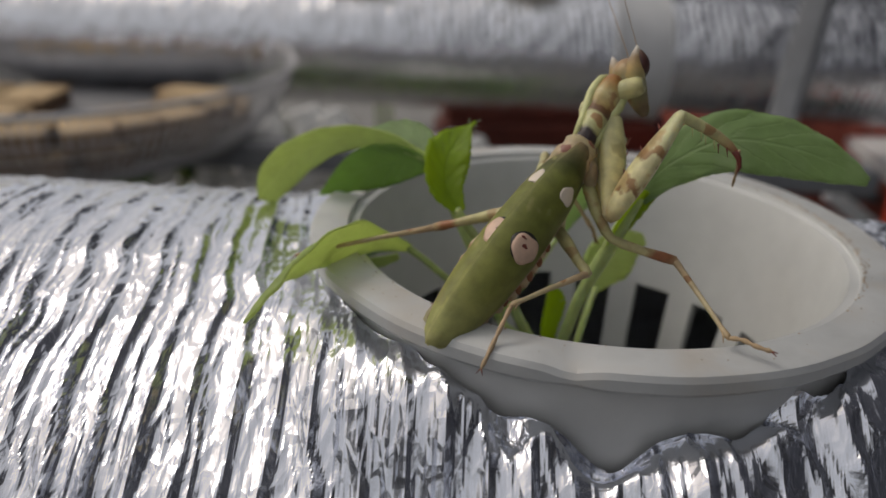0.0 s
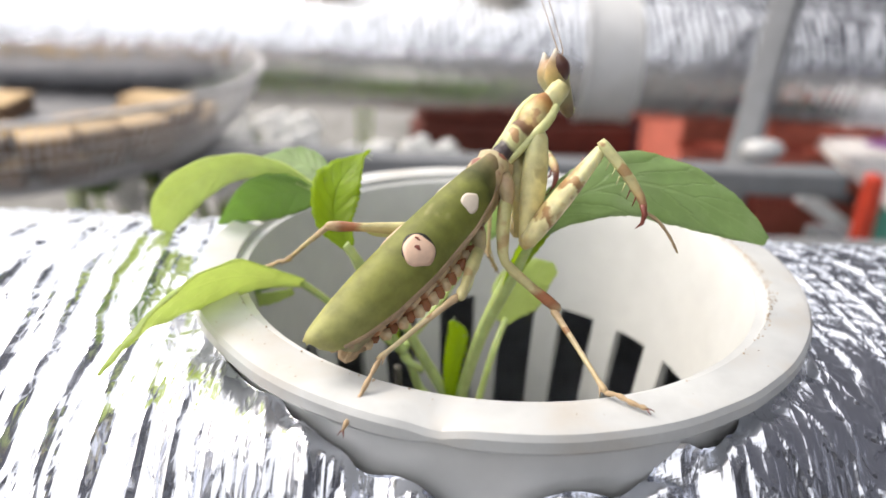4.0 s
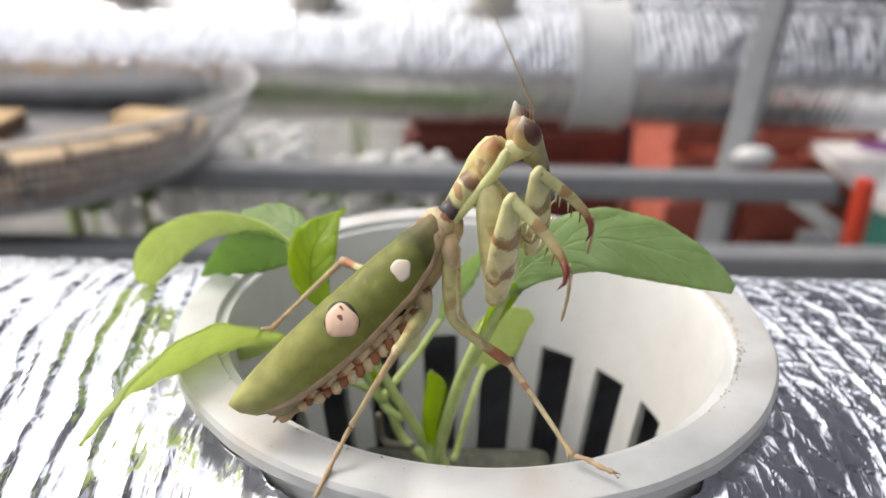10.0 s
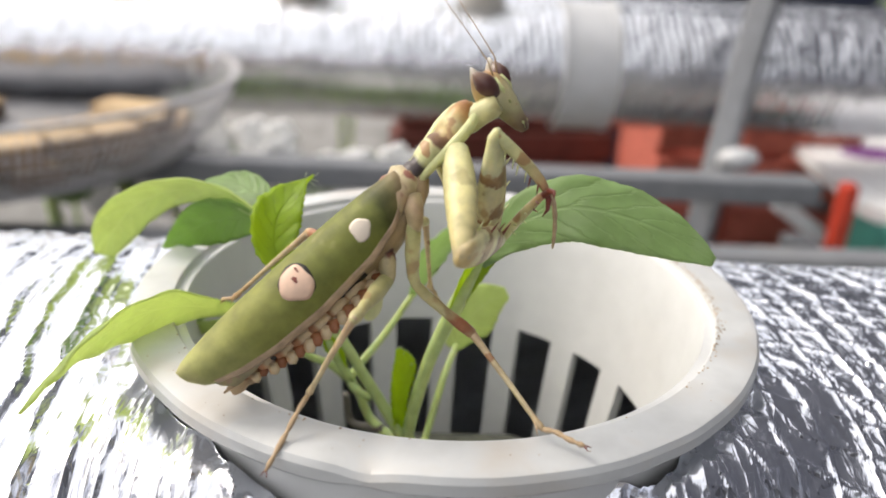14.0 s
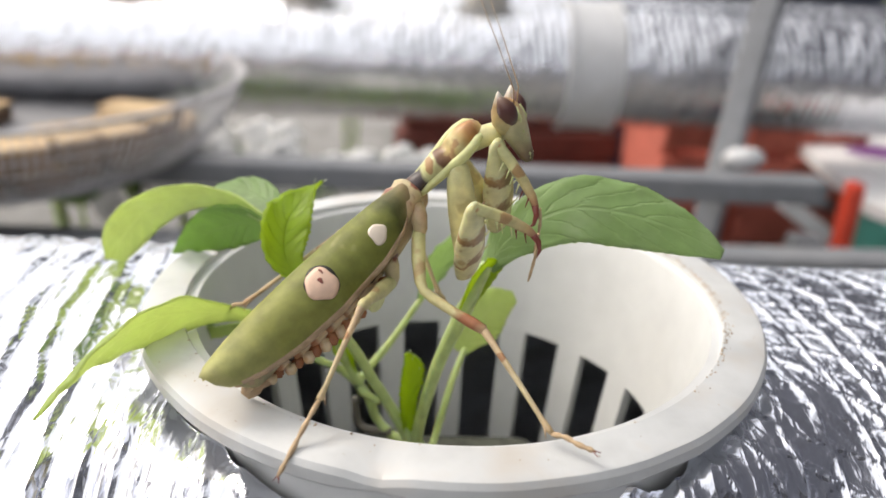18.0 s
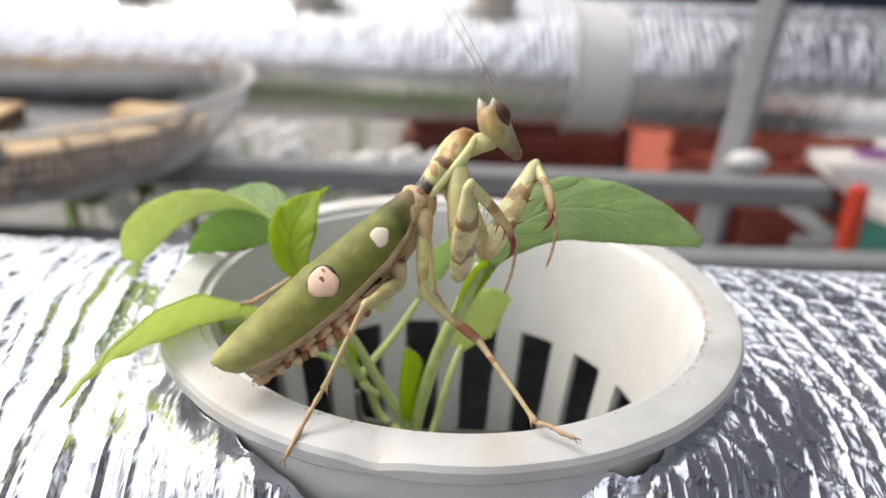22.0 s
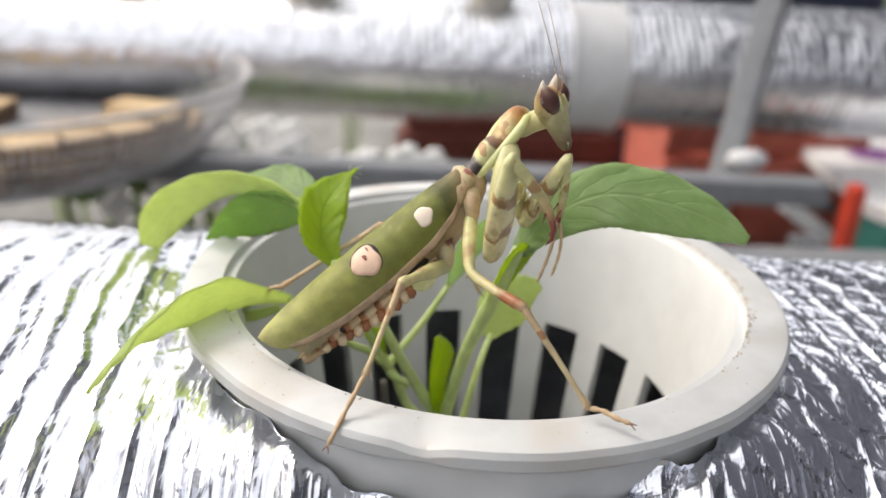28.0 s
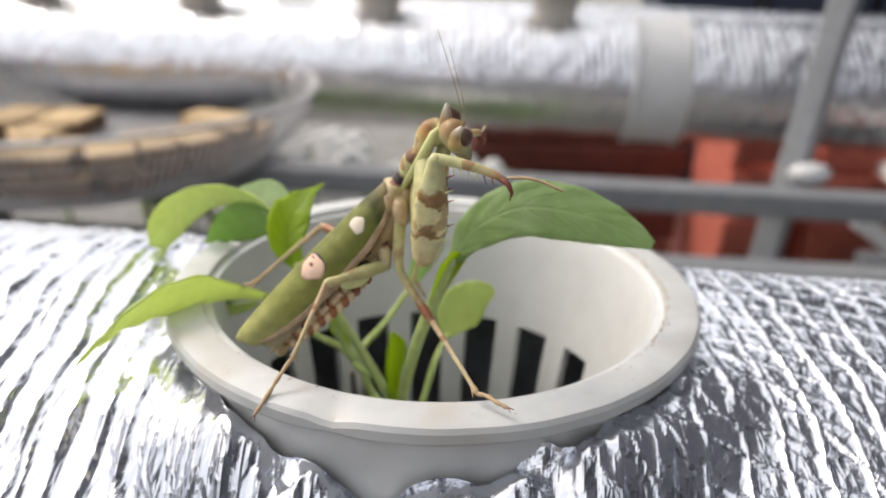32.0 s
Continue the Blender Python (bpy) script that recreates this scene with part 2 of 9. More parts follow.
M_LEAF_DEEP = leaf_material("deep_leaf", (0.20, 0.34, 0.09), (0.27, 0.41, 0.14), (0.50, 0.72, 0.20), (0.30, 0.44, 0.17))
M_STEM = material("pale_green_stem", (0.44, 0.55, 0.22), 0.4, spread=0.15, scale=600, sheer=0.35)
M_STEM_DARK = material("purplish_stem", (0.13, 0.12, 0.10), 0.5, spread=0.2, scale=600)
M_FARLEAF = material("far_foliage", (0.17, 0.29, 0.075), 0.55, spread=0.4, scale=60, random_hue=0.2)
M_FLOWER = material("white_petals", (0.86, 0.86, 0.84), 0.6, spread=0.06, scale=60)
M_TERRA = material("net_cup_grey", (0.55, 0.52, 0.46), 0.6, spread=0.2, scale=60)
# the mantis
M_WING = banded("green_wing", [(0.0, (0.60, 0.55, 0.26)), (0.08, (0.50, 0.50, 0.18)), (0.3, (0.33, 0.34, 0.085)), (0.6, (0.235, 0.255, 0.055)), (0.75, (0.23, 0.25, 0.05)), (0.82, (0.22, 0.24, 0.05)), (0.88, (0.10, 0.11, 0.025)), (0.95, (0.28, 0.24, 0.1)), (1.0, (0.36, 0.26, 0.15))], span=(-0.023, 0.0), wobble=0.08, noise_scale=420, rough=0.55, spots=((0.36, 0.34, 0.12), 330, 0.64))
M_WING_UNDER = material("wing_underside", (0.88, 0.89, 0.52), 0.4, spread=0.12, scale=700, sheer=0.1)
M_COSTA = material("wing_edge", (0.46, 0.33, 0.21), 0.45, spread=0.25, scale=900)
M_SPOT = material("pink_cream_spot", (0.72, 0.50, 0.37), 0.5, spread=0.12, scale=900)
M_SPOT_EDGE = material("black_spot_edge", (0.02, 0.018, 0.012), 0.5)
M_PEARL = material("white_spot", (0.78, 0.68, 0.56), 0.5, spread=0.06, scale=900)
M_YOLK = material("yellow_spot", (0.85, 0.48, 0.03), 0.45, spread=0.1, scale=900)
M_ABDOMEN = banded("banded_abdomen", [(0.0, (0.30, 0.11, 0.05)), (0.14, (0.45, 0.2, 0.09)), (0.26, (0.74, 0.58, 0.37)), (0.8, (0.72, 0.54, 0.33)), (1.0, (0.52, 0.31, 0.16))], span=(-0.0014, 0.0014), wobble=0.14, noise_scale=800, sheer=0.2, spots=((0.28, 0.09, 0.04), 420, 0.62))
M_BELLY_BLACK = material("black_back", (0.015, 0.012, 0.012), 0.35, scale=700, spread=0.3)
M_THORAX = banded("mottled_thorax", [(0.0, (0.45, 0.33, 0.18)), (0.4, (0.38, 0.27, 0.13)), (0.75, (0.46, 0.34, 0.2)), (1.0, (0.42, 0.30, 0.17))], span=(-0.009, 0.001), wobble=0.1, noise_scale=600, spots=((0.12, 0.04, 0.025), 500, 0.6))
M_PRONOTUM = banded("banded_pronotum", [(0.0, (0.10, 0.05, 0.04)), (0.05, (0.04, 0.028, 0.03)), (0.15, (0.05, 0.035, 0.035)), (0.2, (0.52, 0.52, 0.26)), (0.4, (0.55, 0.53, 0.27)), (0.44, (0.16, 0.08, 0.04)), (0.52, (0.20, 0.10, 0.04)), (0.56, (0.46, 0.34, 0.13)), (0.66, (0.56, 0.48, 0.24)), (0.74, (0.52, 0.36, 0.14)), (0.84, (0.42, 0.21, 0.06)), (0.93, (0.34, 0.15, 0.045)), (1.0, (0.55, 0.46, 0.22))], span=(0.0, 0.0081), wobble=0.11, noise_scale=420, sheer=0.2, spots=((0.36, 0.22, 0.10), 620, 0.6))
M_RIDGE = material("cream_green_ridge", (0.60, 0.62, 0.29), 0.4, spread=0.12, scale=900, sheer=0.15)
M_FACE = banded("head_shell", [(0.0, (0.20, 0.14, 0.08)), (0.25, (0.40, 0.37, 0.20)), (0.6, (0.54, 0.49, 0.27)), (0.8, (0.48, 0.36, 0.18)), (1.0, (0.40, 0.24, 0.11))], axis=2, span=(-0.0028, 0.0019), wobble=0.14, noise_scale=560, sheer=0.25, spots=((0.30, 0.19, 0.09), 620, 0.6))
M_EYE = banded("striped_eye", [(0.0, (0.10, 0.045, 0.035)), (0.45, (0.09, 0.036, 0.032)), (0.72, (0.16, 0.09, 0.065)), (1.0, (0.40, 0.33, 0.25))], axis=2, span=(0.0, 0.0029), wobble=0.04, rough=0.3, sheer=0.0)
M_COXA = banded("coxa_shell", [(0.0, (0.54, 0.53, 0.28)), (0.5, (0.62, 0.57, 0.28)), (0.8, (0.63, 0.56, 0.27)), (1.0, (0.55, 0.45, 0.24))], span=(0, 0.0098), wobble=0.1, sheer=0.3, spots=((0.47, 0.42, 0.20), 380, 0.62))
M_FEMUR = banded("banded_femur", [(0.0, (0.58, 0.46, 0.24)), (0.08, (0.64, 0.58, 0.31)), (0.25, (0.66, 0.61, 0.34)), (0.285, (0.27, 0.15, 0.06)), (0.335, (0.33, 0.20, 0.09)), (0.37, (0.66, 0.61, 0.34)), (0.575, (0.64, 0.60, 0.33)), (0.605, (0.27, 0.15, 0.06)), (0.665, (0.36, 0.22, 0.09)), (0.70, (0.60, 0.59, 0.34)), (1.0, (0.58, 0.57, 0.31))], span=(0, 0.0105), wobble=0.2, noise_scale=560, sheer=0.3, spots=((0.50, 0.38, 0.18), 420, 0.58))
M_TIBIA = banded("tibia_shell", [(0.0, (0.55, 0.56, 0.28)), (0.55, (0.57, 0.53, 0.27)), (0.8, (0.50, 0.36, 0.18)), (1.0, (0.33, 0.12, 0.07))], span=(0, 0.0067), wobble=0.1, spots=((0.40, 0.26, 0.12), 520, 0.6))
M_TARSUS = material("tan_tarsus", (0.48, 0.34, 0.20), 0.5, spread=0.2, scale=900)
M_CLAW = material("dark_red_claw", (0.20, 0.05, 0.035), 0.35, spread=0.2, scale=900)
M_WALKFEMUR = banded("walking_femur", [(0.0, (0.46, 0.45, 0.20)), (0.75, (0.54, 0.48, 0.25)), (0.83, (0.34, 0.13, 0.06)), (0.92, (0.36, 0.15, 0.07)), (1.0, (0.53, 0.38, 0.22))], span=(0, 0.0105), wobble=0.07, spots=((0.42, 0.31, 0.15), 420, 0.62))
M_WALKTIBIA = banded("walking_tibia", [(0.0, (0.50, 0.36, 0.22)), (0.5, (0.54, 0.45, 0.27)), (1.0, (0.50, 0.32, 0.18))], span=(0, 0.012), wobble=0.08, spots=((0.30, 0.16, 0.08), 600, 0.62))
M_HIND_PINK = banded("pink_hindwing_fade", [(0.0, (0.58, 0.56, 0.30)), (0.28, (0.72, 0.66, 0.46)), (0.38, (0.94, 0.44, 0.52)), (0.6, (0.95, 0.22, 0.36)), (1.0, (0.90, 0.10, 0.22))], span=(-0.021, 0.0), wobble=0.05, noise_scale=300, sheer=0.05, spots=((0.62, 0.5, 0.36), 1300, 0.58))
M_HIND_DARK = banded("smoky_hindwing_fade", [(0.0, (0.62, 0.60, 0.34)), (0.22, (0.68, 0.66, 0.44)), (0.36, (0.2, 0.2, 0.16)), (0.6, (0.04, 0.036, 0.03)), (0.85, (0.08, 0.04, 0.035)), (1.0, (0.75, 0.1, 0.14))], span=(-0.018, 0.0), wobble=0.1, noise_scale=900, sheer=0.0, spots=((0.6, 0.6, 0.46), 1500, 0.53))
# finishes of the added sky blockers, toned for their reflection in the foil
M_BLOCKER = material("blocker_grey", (0.20, 0.21, 0.23), 0.9, spread=0.2, scale=12, stain=(0.03, 0.03, 0.03), amount=0.6, stain_scale=2)
M_BLOCKER_DARK = material("blocker_dark", (0.055, 0.062, 0.084), 0.85, spread=0.3, scale=14, stain=(0.02, 0.02, 0.02), amount=0.6, stain_scale=2)
M_RIM = material("worn_white_rim", (0.58, 0.595, 0.595), 0.45, spread=0.09, scale=260, bump=0.2, bump_scale=1200, stain=(0.40, 0.33, 0.25), amount=0.55, stain_scale=130)


def let_through(m, colour, share):
    """Adds light that comes through a thin wing."""
    n, l = m.node_tree.nodes, m.node_tree.links
    tr = n.new("ShaderNodeBsdfTranslucent")
    tr.inputs[0].default_value = (*colour, 1)
    ms = n.new("ShaderNodeMixShader")
    ms.inputs[0].default_value = share
    mx = n.new("ShaderNodeMixRGB")
    mx.inputs[0].default_value = 0.2
    mx.inputs[2].default_value = (*colour, 1)
    l.new(n["Principled BSDF"].inputs["Base Color"].links[0].from_socket, mx.inputs[1])
    l.new(mx.outputs[0], tr.inputs[0])
    l.new(n["Principled BSDF"].outputs[0], ms.inputs[1])
    l.new(tr.outputs[0], ms.inputs[2])
    l.new(ms.outputs[0], n["Material Output"].inputs[0])


let_through(M_WING, (0.6, 0.68, 0.2), 0.3)
let_through(M_WING_UNDER, (0.85, 0.9, 0.5), 0.6)
let_through(M_HIND_PINK, (0.95, 0.75, 0.7), 0.5)
let_through(M_HIND_DARK, (0.65, 0.65, 0.52), 0.4)
M_MESO = banded("pink_mottled_shell", [(0.0, (0.50, 0.42, 0.24)), (0.4, (0.47, 0.33, 0.2)), (0.7, (0.52, 0.44, 0.25)), (1.0, (0.45, 0.28, 0.17))], span=(-0.003, 0.001), wobble=0.2, noise_scale=700, spots=((0.24, 0.09, 0.06), 520, 0.56))
M_LOBE = material("brown_orange_lobe", (0.34, 0.13, 0.055), 0.5, spread=0.35, scale=700, stain=(0.60, 0.42, 0.25), amount=0.6, stain_scale=700)
M_HAIR = material("pale_leaf_hair", (0.6, 0.66, 0.5), 0.4, scale=900)


def creases(m):
    """Sharp little folds in foil: two sizes of cells, drawn out round the pipe."""
    n, l = m.node_tree.nodes, m.node_tree.links
    where = next(x for x in n if x.bl_idname == "ShaderNodeTexCoord")
    old = next(x for x in n if x.bl_idname == "ShaderNodeBump")
    last = old.outputs[0]
    for scale, stretch, depth in ((330.0, 0.5, 0.0003), (800.0, 0.45, 0.00012)):
        mp = n.new("ShaderNodeMapping")
        mp.inputs["Scale"].default_value = (1.0, stretch, stretch)
        mp.inputs["Rotation"].default_value = (0, 0, 0.25)
        v = n.new("ShaderNodeTexVoronoi")
        v.feature = "DISTANCE_TO_EDGE"
        v.inputs["Scale"].default_value = scale
        l.new(where.outputs["Object"], mp.inputs["Vector"])
        l.new(mp.outputs[0], v.inputs["Vector"])
        cut = n.new("ShaderNodeMapRange")
        cut.inputs[2].default_value, cut.inputs[3].default_value, cut.inputs[4].default_value = 0.16, 1.0, 0.0
        l.new(v.outputs["Distance"], cut.inputs[0])
        b = n.new("ShaderNodeBump")
        b.inputs["Strength"].default_value, b.inputs["Distance"].default_value = 0.3, depth
        l.new(cut.outputs[0], b.inputs["Height"])
        l.new(last, b.inputs["Normal"])
        last = b.outputs[0]
    l.new(last, n["Principled BSDF"].inputs["Normal"])


creases(M_FOIL)

M_EYEBACK = banded("ochre_eye_back", [(0.0, (0.55, 0.46, 0.22)), (0.35, (0.54, 0.38, 0.16)), (0.65, (0.40, 0.27, 0.13)), (0.85, (0.46, 0.40, 0.32)), (1.0, (0.66, 0.62, 0.54))], axis=2, span=(0.0, 0.0027), wobble=0.05)

# ---- mesh helpers (metres unless a name says mm) ----
MM = 0.001


def part(name, data, mat, parent=None, label="", smooth=True, spin=None, crease=0):
    """Links a mesh, or (vertices, faces[, uvs]), as one object under parent."""
    if isinstance(data, tuple):
        me = bpy.data.meshes.new(name)
        me.from_pydata([tuple(v) for v in data[0]], [], data[1])
        if len(data) > 2 and data[2] is not None:
            lay = me.uv_layers.new(name="UVMap")
            for lp in me.loops:
                lay.data[lp.index].uv = data[2][lp.vertex_index]
    else:
        me = data
    me.materials.clear()
    for one in (mat if isinstance(mat, (list, tuple)) else [mat]):
        me.materials.append(one)
    for p in me.polygons:
        p.use_smooth = smooth
    if crease:
        me.set_sharp_from_angle(angle=radians(crease))
    me.update()
    ob = new(name, me)
    if parent:
        ob.parent = parent
    if label:
        ob["label"] = label
    if spin is not None:
        ob.matrix_basis = spin
    return ob


def thing(name, label, category, group="", at=(0, 0, 0), kind=""):
    ob = new(name)
    ob.empty_display_size = 0.01
    ob.location = at
    return tagged(ob, label, category, group, kind)


def joined(*pieces):
    """Several (vertices, faces) as one."""
    vs, fs = [], []
    for p in pieces:
        k = len(vs)
        vs += [tuple(v) for v in p[0]]
        fs += [tuple(i + k for i in f) for f in p[1]]
    return vs, fs


def rings_mesh(rings, closed=True, caps=True):
    """A skin over rings of points, all of one length."""
    n = len(rings[0])
    vs = [tuple(p) for r in rings for p in r]
    fs = []
    for i in range(len(rings) - 1):
        for j in range(n if closed else n - 1):
            a, b = i * n + j, i * n + (j + 1) % n
            fs.append((a, b, b + n, a + n))
    if caps and closed:
        fs.append(tuple(range(n))[::-1])
        fs.append(tuple(range((len(rings) - 1) * n, len(rings) * n)))
    return vs, fs


def tube(points, radii, seg=10, flat=1.0, up=(0, 0, 1)):
    """A tapered tube along points; flat squeezes it along the up direction."""
    pts = [Vector(p) for p in points]
    rings = []
    for i, p in enumerate(pts):
        d = (pts[min(i + 1, len(pts) - 1)] - pts[max(i - 1, 0)]).normalized()
        s = d.cross(Vector(up))
        if s.length < 1e-4:
            s = d.cross(Vector((0, 1, 0.01)))
        s.normalize()
        u = s.cross(d).normalized()
        r = radii[i] if isinstance(radii, (list, tuple)) else radii
        rings.append([p + s * (r * math.cos(a)) + u * (r * flat * math.sin(a)) for a in [k * math.tau / seg for k in range(seg)]])
    return rings_mesh(rings)


def curve_points(knots, n):
    """A smooth line through knots (Catmull-Rom)."""
    k = [Vector(p) for p in knots]
    k = [k[0] * 2 - k[1]] + k + [k[-1] * 2 - k[-2]]
    out = []
    m = len(k) - 3
    for i in range(n):
        f = i / (n - 1) * m
        j = min(int(f), m - 1)
        t = f - j
        a, b, c, d = k[j:j + 4]
        out.append(0.5 * ((2 * b) + (c - a) * t + (2 * a - 5 * b + 4 * c - d) * t * t + (3 * b - a - 3 * c + d) * t ** 3))
    return out


def lathe(profile, seg=96, start=0.0):
    """Revolves (radius, height) points about z."""
    rings = [[(r * math.cos(start + k * math.tau / seg), r * math.sin(start + k * math.tau / seg), z) for k in range(seg)] for r, z in profile]
    return rings_mesh(rings, caps=False)


def box(sx, sy, sz, c=(0, 0, 0), bevel=0.0, m=None):
    bm = bmesh.new()
    bmesh.ops.create_cube(bm, size=1)
    for v in bm.verts:
        v.co = Vector((v.co.x * sx, v.co.y * sy, v.co.z * sz))
    if bevel:
        bmesh.ops.bevel(bm, geom=bm.edges[:], offset=bevel, segments=2, affect="EDGES", profile=0.6)
    mat = Matrix.Translation(c) @ (m or Matrix())
    vs = [mat @ v.co for v in bm.verts]
    fs = [tuple(v.index for v in f.verts) for f in bm.faces]
    bm.free()
    return vs, fs


def ball(r, c=(0, 0, 0), scale=(1, 1, 1), u=12, v=8, m=None):
    rings = []
    for i in range(v + 1):
        b = -math.pi / 2 + math.pi * i / v
        rings.append([Vector((scale[0] * r * max(math.cos(b), 0.02) * math.cos(a), scale[1] * r * max(math.cos(b), 0.02) * math.sin(a), scale[2] * r * math.sin(b))) for a in [k * math.tau / u for k in range(u)]])
    mat = Matrix.Translation(c) @ (m or Matrix())
    return rings_mesh([[mat @ p for p in ring] for ring in rings])


def blade(spine, sides, widths, camber=0.15, thick=0.25 * MM, nu=40, nv=13, serrate=0.0, wave=0.0, seed=1, twist=None):
    """A leaf blade: spine knots, side directions at the knots, half-widths along it; camber lifts the edges. Two skins and an edge."""
    rng = random.Random(seed)
    sp = curve_points(spine, nu)
    sd = [s.normalized() for s in curve_points(sides, nu)]
    wd = [p.x for p in curve_points([(w, 0, 0) for w in widths], nu)]
    ph = [rng.uniform(0, 6.28) for _ in range(4)]
    top, uvs = [], []
    normals = []
    for i in range(nu):
        d = (sp[min(i + 1, nu - 1)] - sp[max(i - 1, 0)]).normalized()
        s = (sd[i] - d * sd[i].dot(d)).normalized()
        nrm = s.cross(d)
        t = i / (nu - 1)
        for j in range(nv):
            v = -1 + 2 * j / (nv - 1)
            w = max(wd[i], 0.05 * MM)
            if serrate and abs(v) > 0.9:
                w *= 1 + serrate * (0.5 + 0.5 * math.sin(i * 2.4 + ph[0]))
            lift = camber * w * (v * v - 0.3) + wave * math.sin(t * 9 + ph[1] + (2 if v > 0 else 0)) * abs(v) ** 2 + 0.06 * w * math.sin(abs(v) * 9 - t * 40 + ph[2]) * abs(v)
            top.append(sp[i] + s * (w * v) + nrm * lift)
            normals.append(nrm)
            uvs.append((t, v))
    n = nu * nv
    vs = [tuple(p + q * thick * 0.5) for p, q in zip(top, normals)] + [tuple(p - q * thick * 0.5) for p, q in zip(top, normals)]
    fs = []
    for i in range(nu - 1):
        for j in range(nv - 1):
            a = i * nv + j
            fs += [(a, a + 1, a + nv + 1, a + nv), (n + a, n + a + nv, n + a + nv + 1, n + a + 1)]
    for i in range(nu - 1):
        for j in (0, nv - 1):
            a = i * nv + j
            f = (a, a + nv, n + a + nv, n + a)
            fs.append(f if j == 0 else f[::-1])
    for i in (0, nu - 1):
        for j in range(nv - 1):
            a = i * nv + j
            f = (a, a + 1, n + a + 1, n + a)
            fs.append(f[::-1] if i == 0 else f)
    return vs, fs, uvs + uvs

# ---- the ground, and what closes the view far off ----
ground = part("ground", ([(-60, -60, -0.75), (60, -60, -0.75), (60, 60, -0.75), (-60, 60, -0.75)], [(0, 1, 2, 3)]), M_GROUND, smooth=False)
tagged(ground, "dark grey concrete floor under the growing racks", "floor", kind="structure")


def smooth_noise(x, y, seed, cell):
    """Value noise on numpy arrays, about 0 to 1."""
    rng = np.random.default_rng(seed)
    g = rng.random((256, 256))
    u, v = x / cell, y / cell
    i, j = np.floor(u).astype(int), np.floor(v).astype(int)
    a, b = u - i, v - j
    a, b = a * a * (3 - 2 * a), b * b * (3 - 2 * b)
    i, j = i % 255, j % 255
    return (g[i, j] * (1 - a) + g[i + 1, j] * a) * (1 - b) + (g[i, j + 1] * (1 - a) + g[i + 1, j + 1] * a) * b


def facets(u, v, seed):
    """Creased noise: random heights on a grid of triangles, flat between them."""
    g = np.random.default_rng(seed).random((256, 256))
    i, j = np.floor(u).astype(int), np.floor(v).astype(int)
    a, b = u - i, v - j
    i, j = i % 255, j % 255
    low = g[i, j] + a * (g[i + 1, j] - g[i, j]) + b * (g[i + 1, j + 1] - g[i + 1, j])
    high = g[i, j] + b * (g[i, j + 1] - g[i, j]) + a * (g[i + 1, j + 1] - g[i, j + 1])
    return np.where(a > b, low, high)


PIPE_R, PIPE_TOP = 0.062, -0.0020
PIPE_TILT = 0.010  # its fall to the right, per metre of length


def fold(p, period, half, lean=0.0):
    """Raised folds across p: 0 between them, 1 on the crest; lean moves the crest to one side."""
    d = p / period - np.floor(p / period) - 0.5
    d = d * period
    rise = np.where(d < lean, 1 + (d - lean) / (half + lean), 1 - (d - lean) / (half - lean))
    k = np.clip(rise, 0, 1)
    return k * k * (1.9 - 0.9 * k)


def foil_relief(x, s):
    """Height of the foil's folds at x along the pipe and s round it (metres)."""
    warp = 0.0026 * (smooth_noise(x + 3, s + 3, 5, 0.014) - 0.5) + 0.0010 * (smooth_noise(x + 3, s + 3, 6, 0.004) - 0.5)
    w = 1 / (1 + np.exp(-(x - 0.016 + 0.12 * s) / 0.006))
    # the quilting's long folds round the pipe, a third lower and finer one beside some of them
    lump = smooth_noise(x * 2.0 + 3, s * 0.6 + 3, 7, 0.004)
    along = x + warp + 0.05 * s
    front = np.clip(-s / 0.045, 0, 1)
    big = fold(along, 0.0036, 0.00135, 0.00035) * (0.4 + 0.8 * lump)
    thin = fold(along + 0.0012 + 0.0012 * (smooth_noise(x + 3, s + 3, 17, 0.009) - 0.5), 0.0036, 0.0005) * np.clip(smooth_noise(x * 1.5 + 3, s * 0.5 + 3, 18, 0.005) - 0.25, 0, 1)
    hair = fold(along - 0.0009 + 0.002 * (smooth_noise(x + 3, s * 0.5 + 3, 27, 0.005) - 0.5), 0.0018, 0.0004) * np.clip(smooth_noise(x * 2 + 3, s * 0.4 + 3, 28, 0.004) - 0.3, 0, 1)
    left = (0.00064 + 0.00034 * front) * big + 0.00042 * thin + 0.0005 * hair + (0.00017 + 0.00016 * front) * facets((x + 0.1 * s) / 0.0013 + 300, (s - 0.3 * x) / 0.0040 + 300, 16) + (0.00011 + 0.00009 * front) * facets((x - 0.1 * s) / 0.0007 + 300, (s + 0.3 * x) / 0.0020 + 300, 19)
    # crushed: the same folds, crossed by others, with flat creased cells between
    seam = fold(along, 0.0038, 0.00075, 0.0001) * (0.55 + 0.6 * lump)
    cross = fold(s + 0.34 * x + 1.2 * warp, 0.0037, 0.00065, -0.0001) * (0.35 + 0.8 * smooth_noise(x * 1.4 + 3, s + 3, 13, 0.006))
    slant = fold(s * 0.8 + 1.15 * x + warp, 0.0071, 0.0008) * np.clip(2.2 * smooth_noise(x + 3, s + 3, 12, 0.007) - 0.9, 0, 1)
    cells = 0.00017 * facets((x + 0.32 * s + warp) / 0.0019 + 300, (s + 0.42 * x + warp) / 0.0029 + 300, 14) + 0.00012 * facets((x - 0.5 * s) / 0.0009 + 300, (s + 0.3 * x) / 0.0013 + 300, 15) + 0.00006 * facets((x + 0.8 * s) / 0.0005 + 300, (s - 0.2 * x) / 0.0007 + 300, 21)
    right = np.maximum(0.00046 * seam, np.maximum(0.00038 * cross, 0.00040 * slant)) + cells
    return left * (1 - w) + right * w


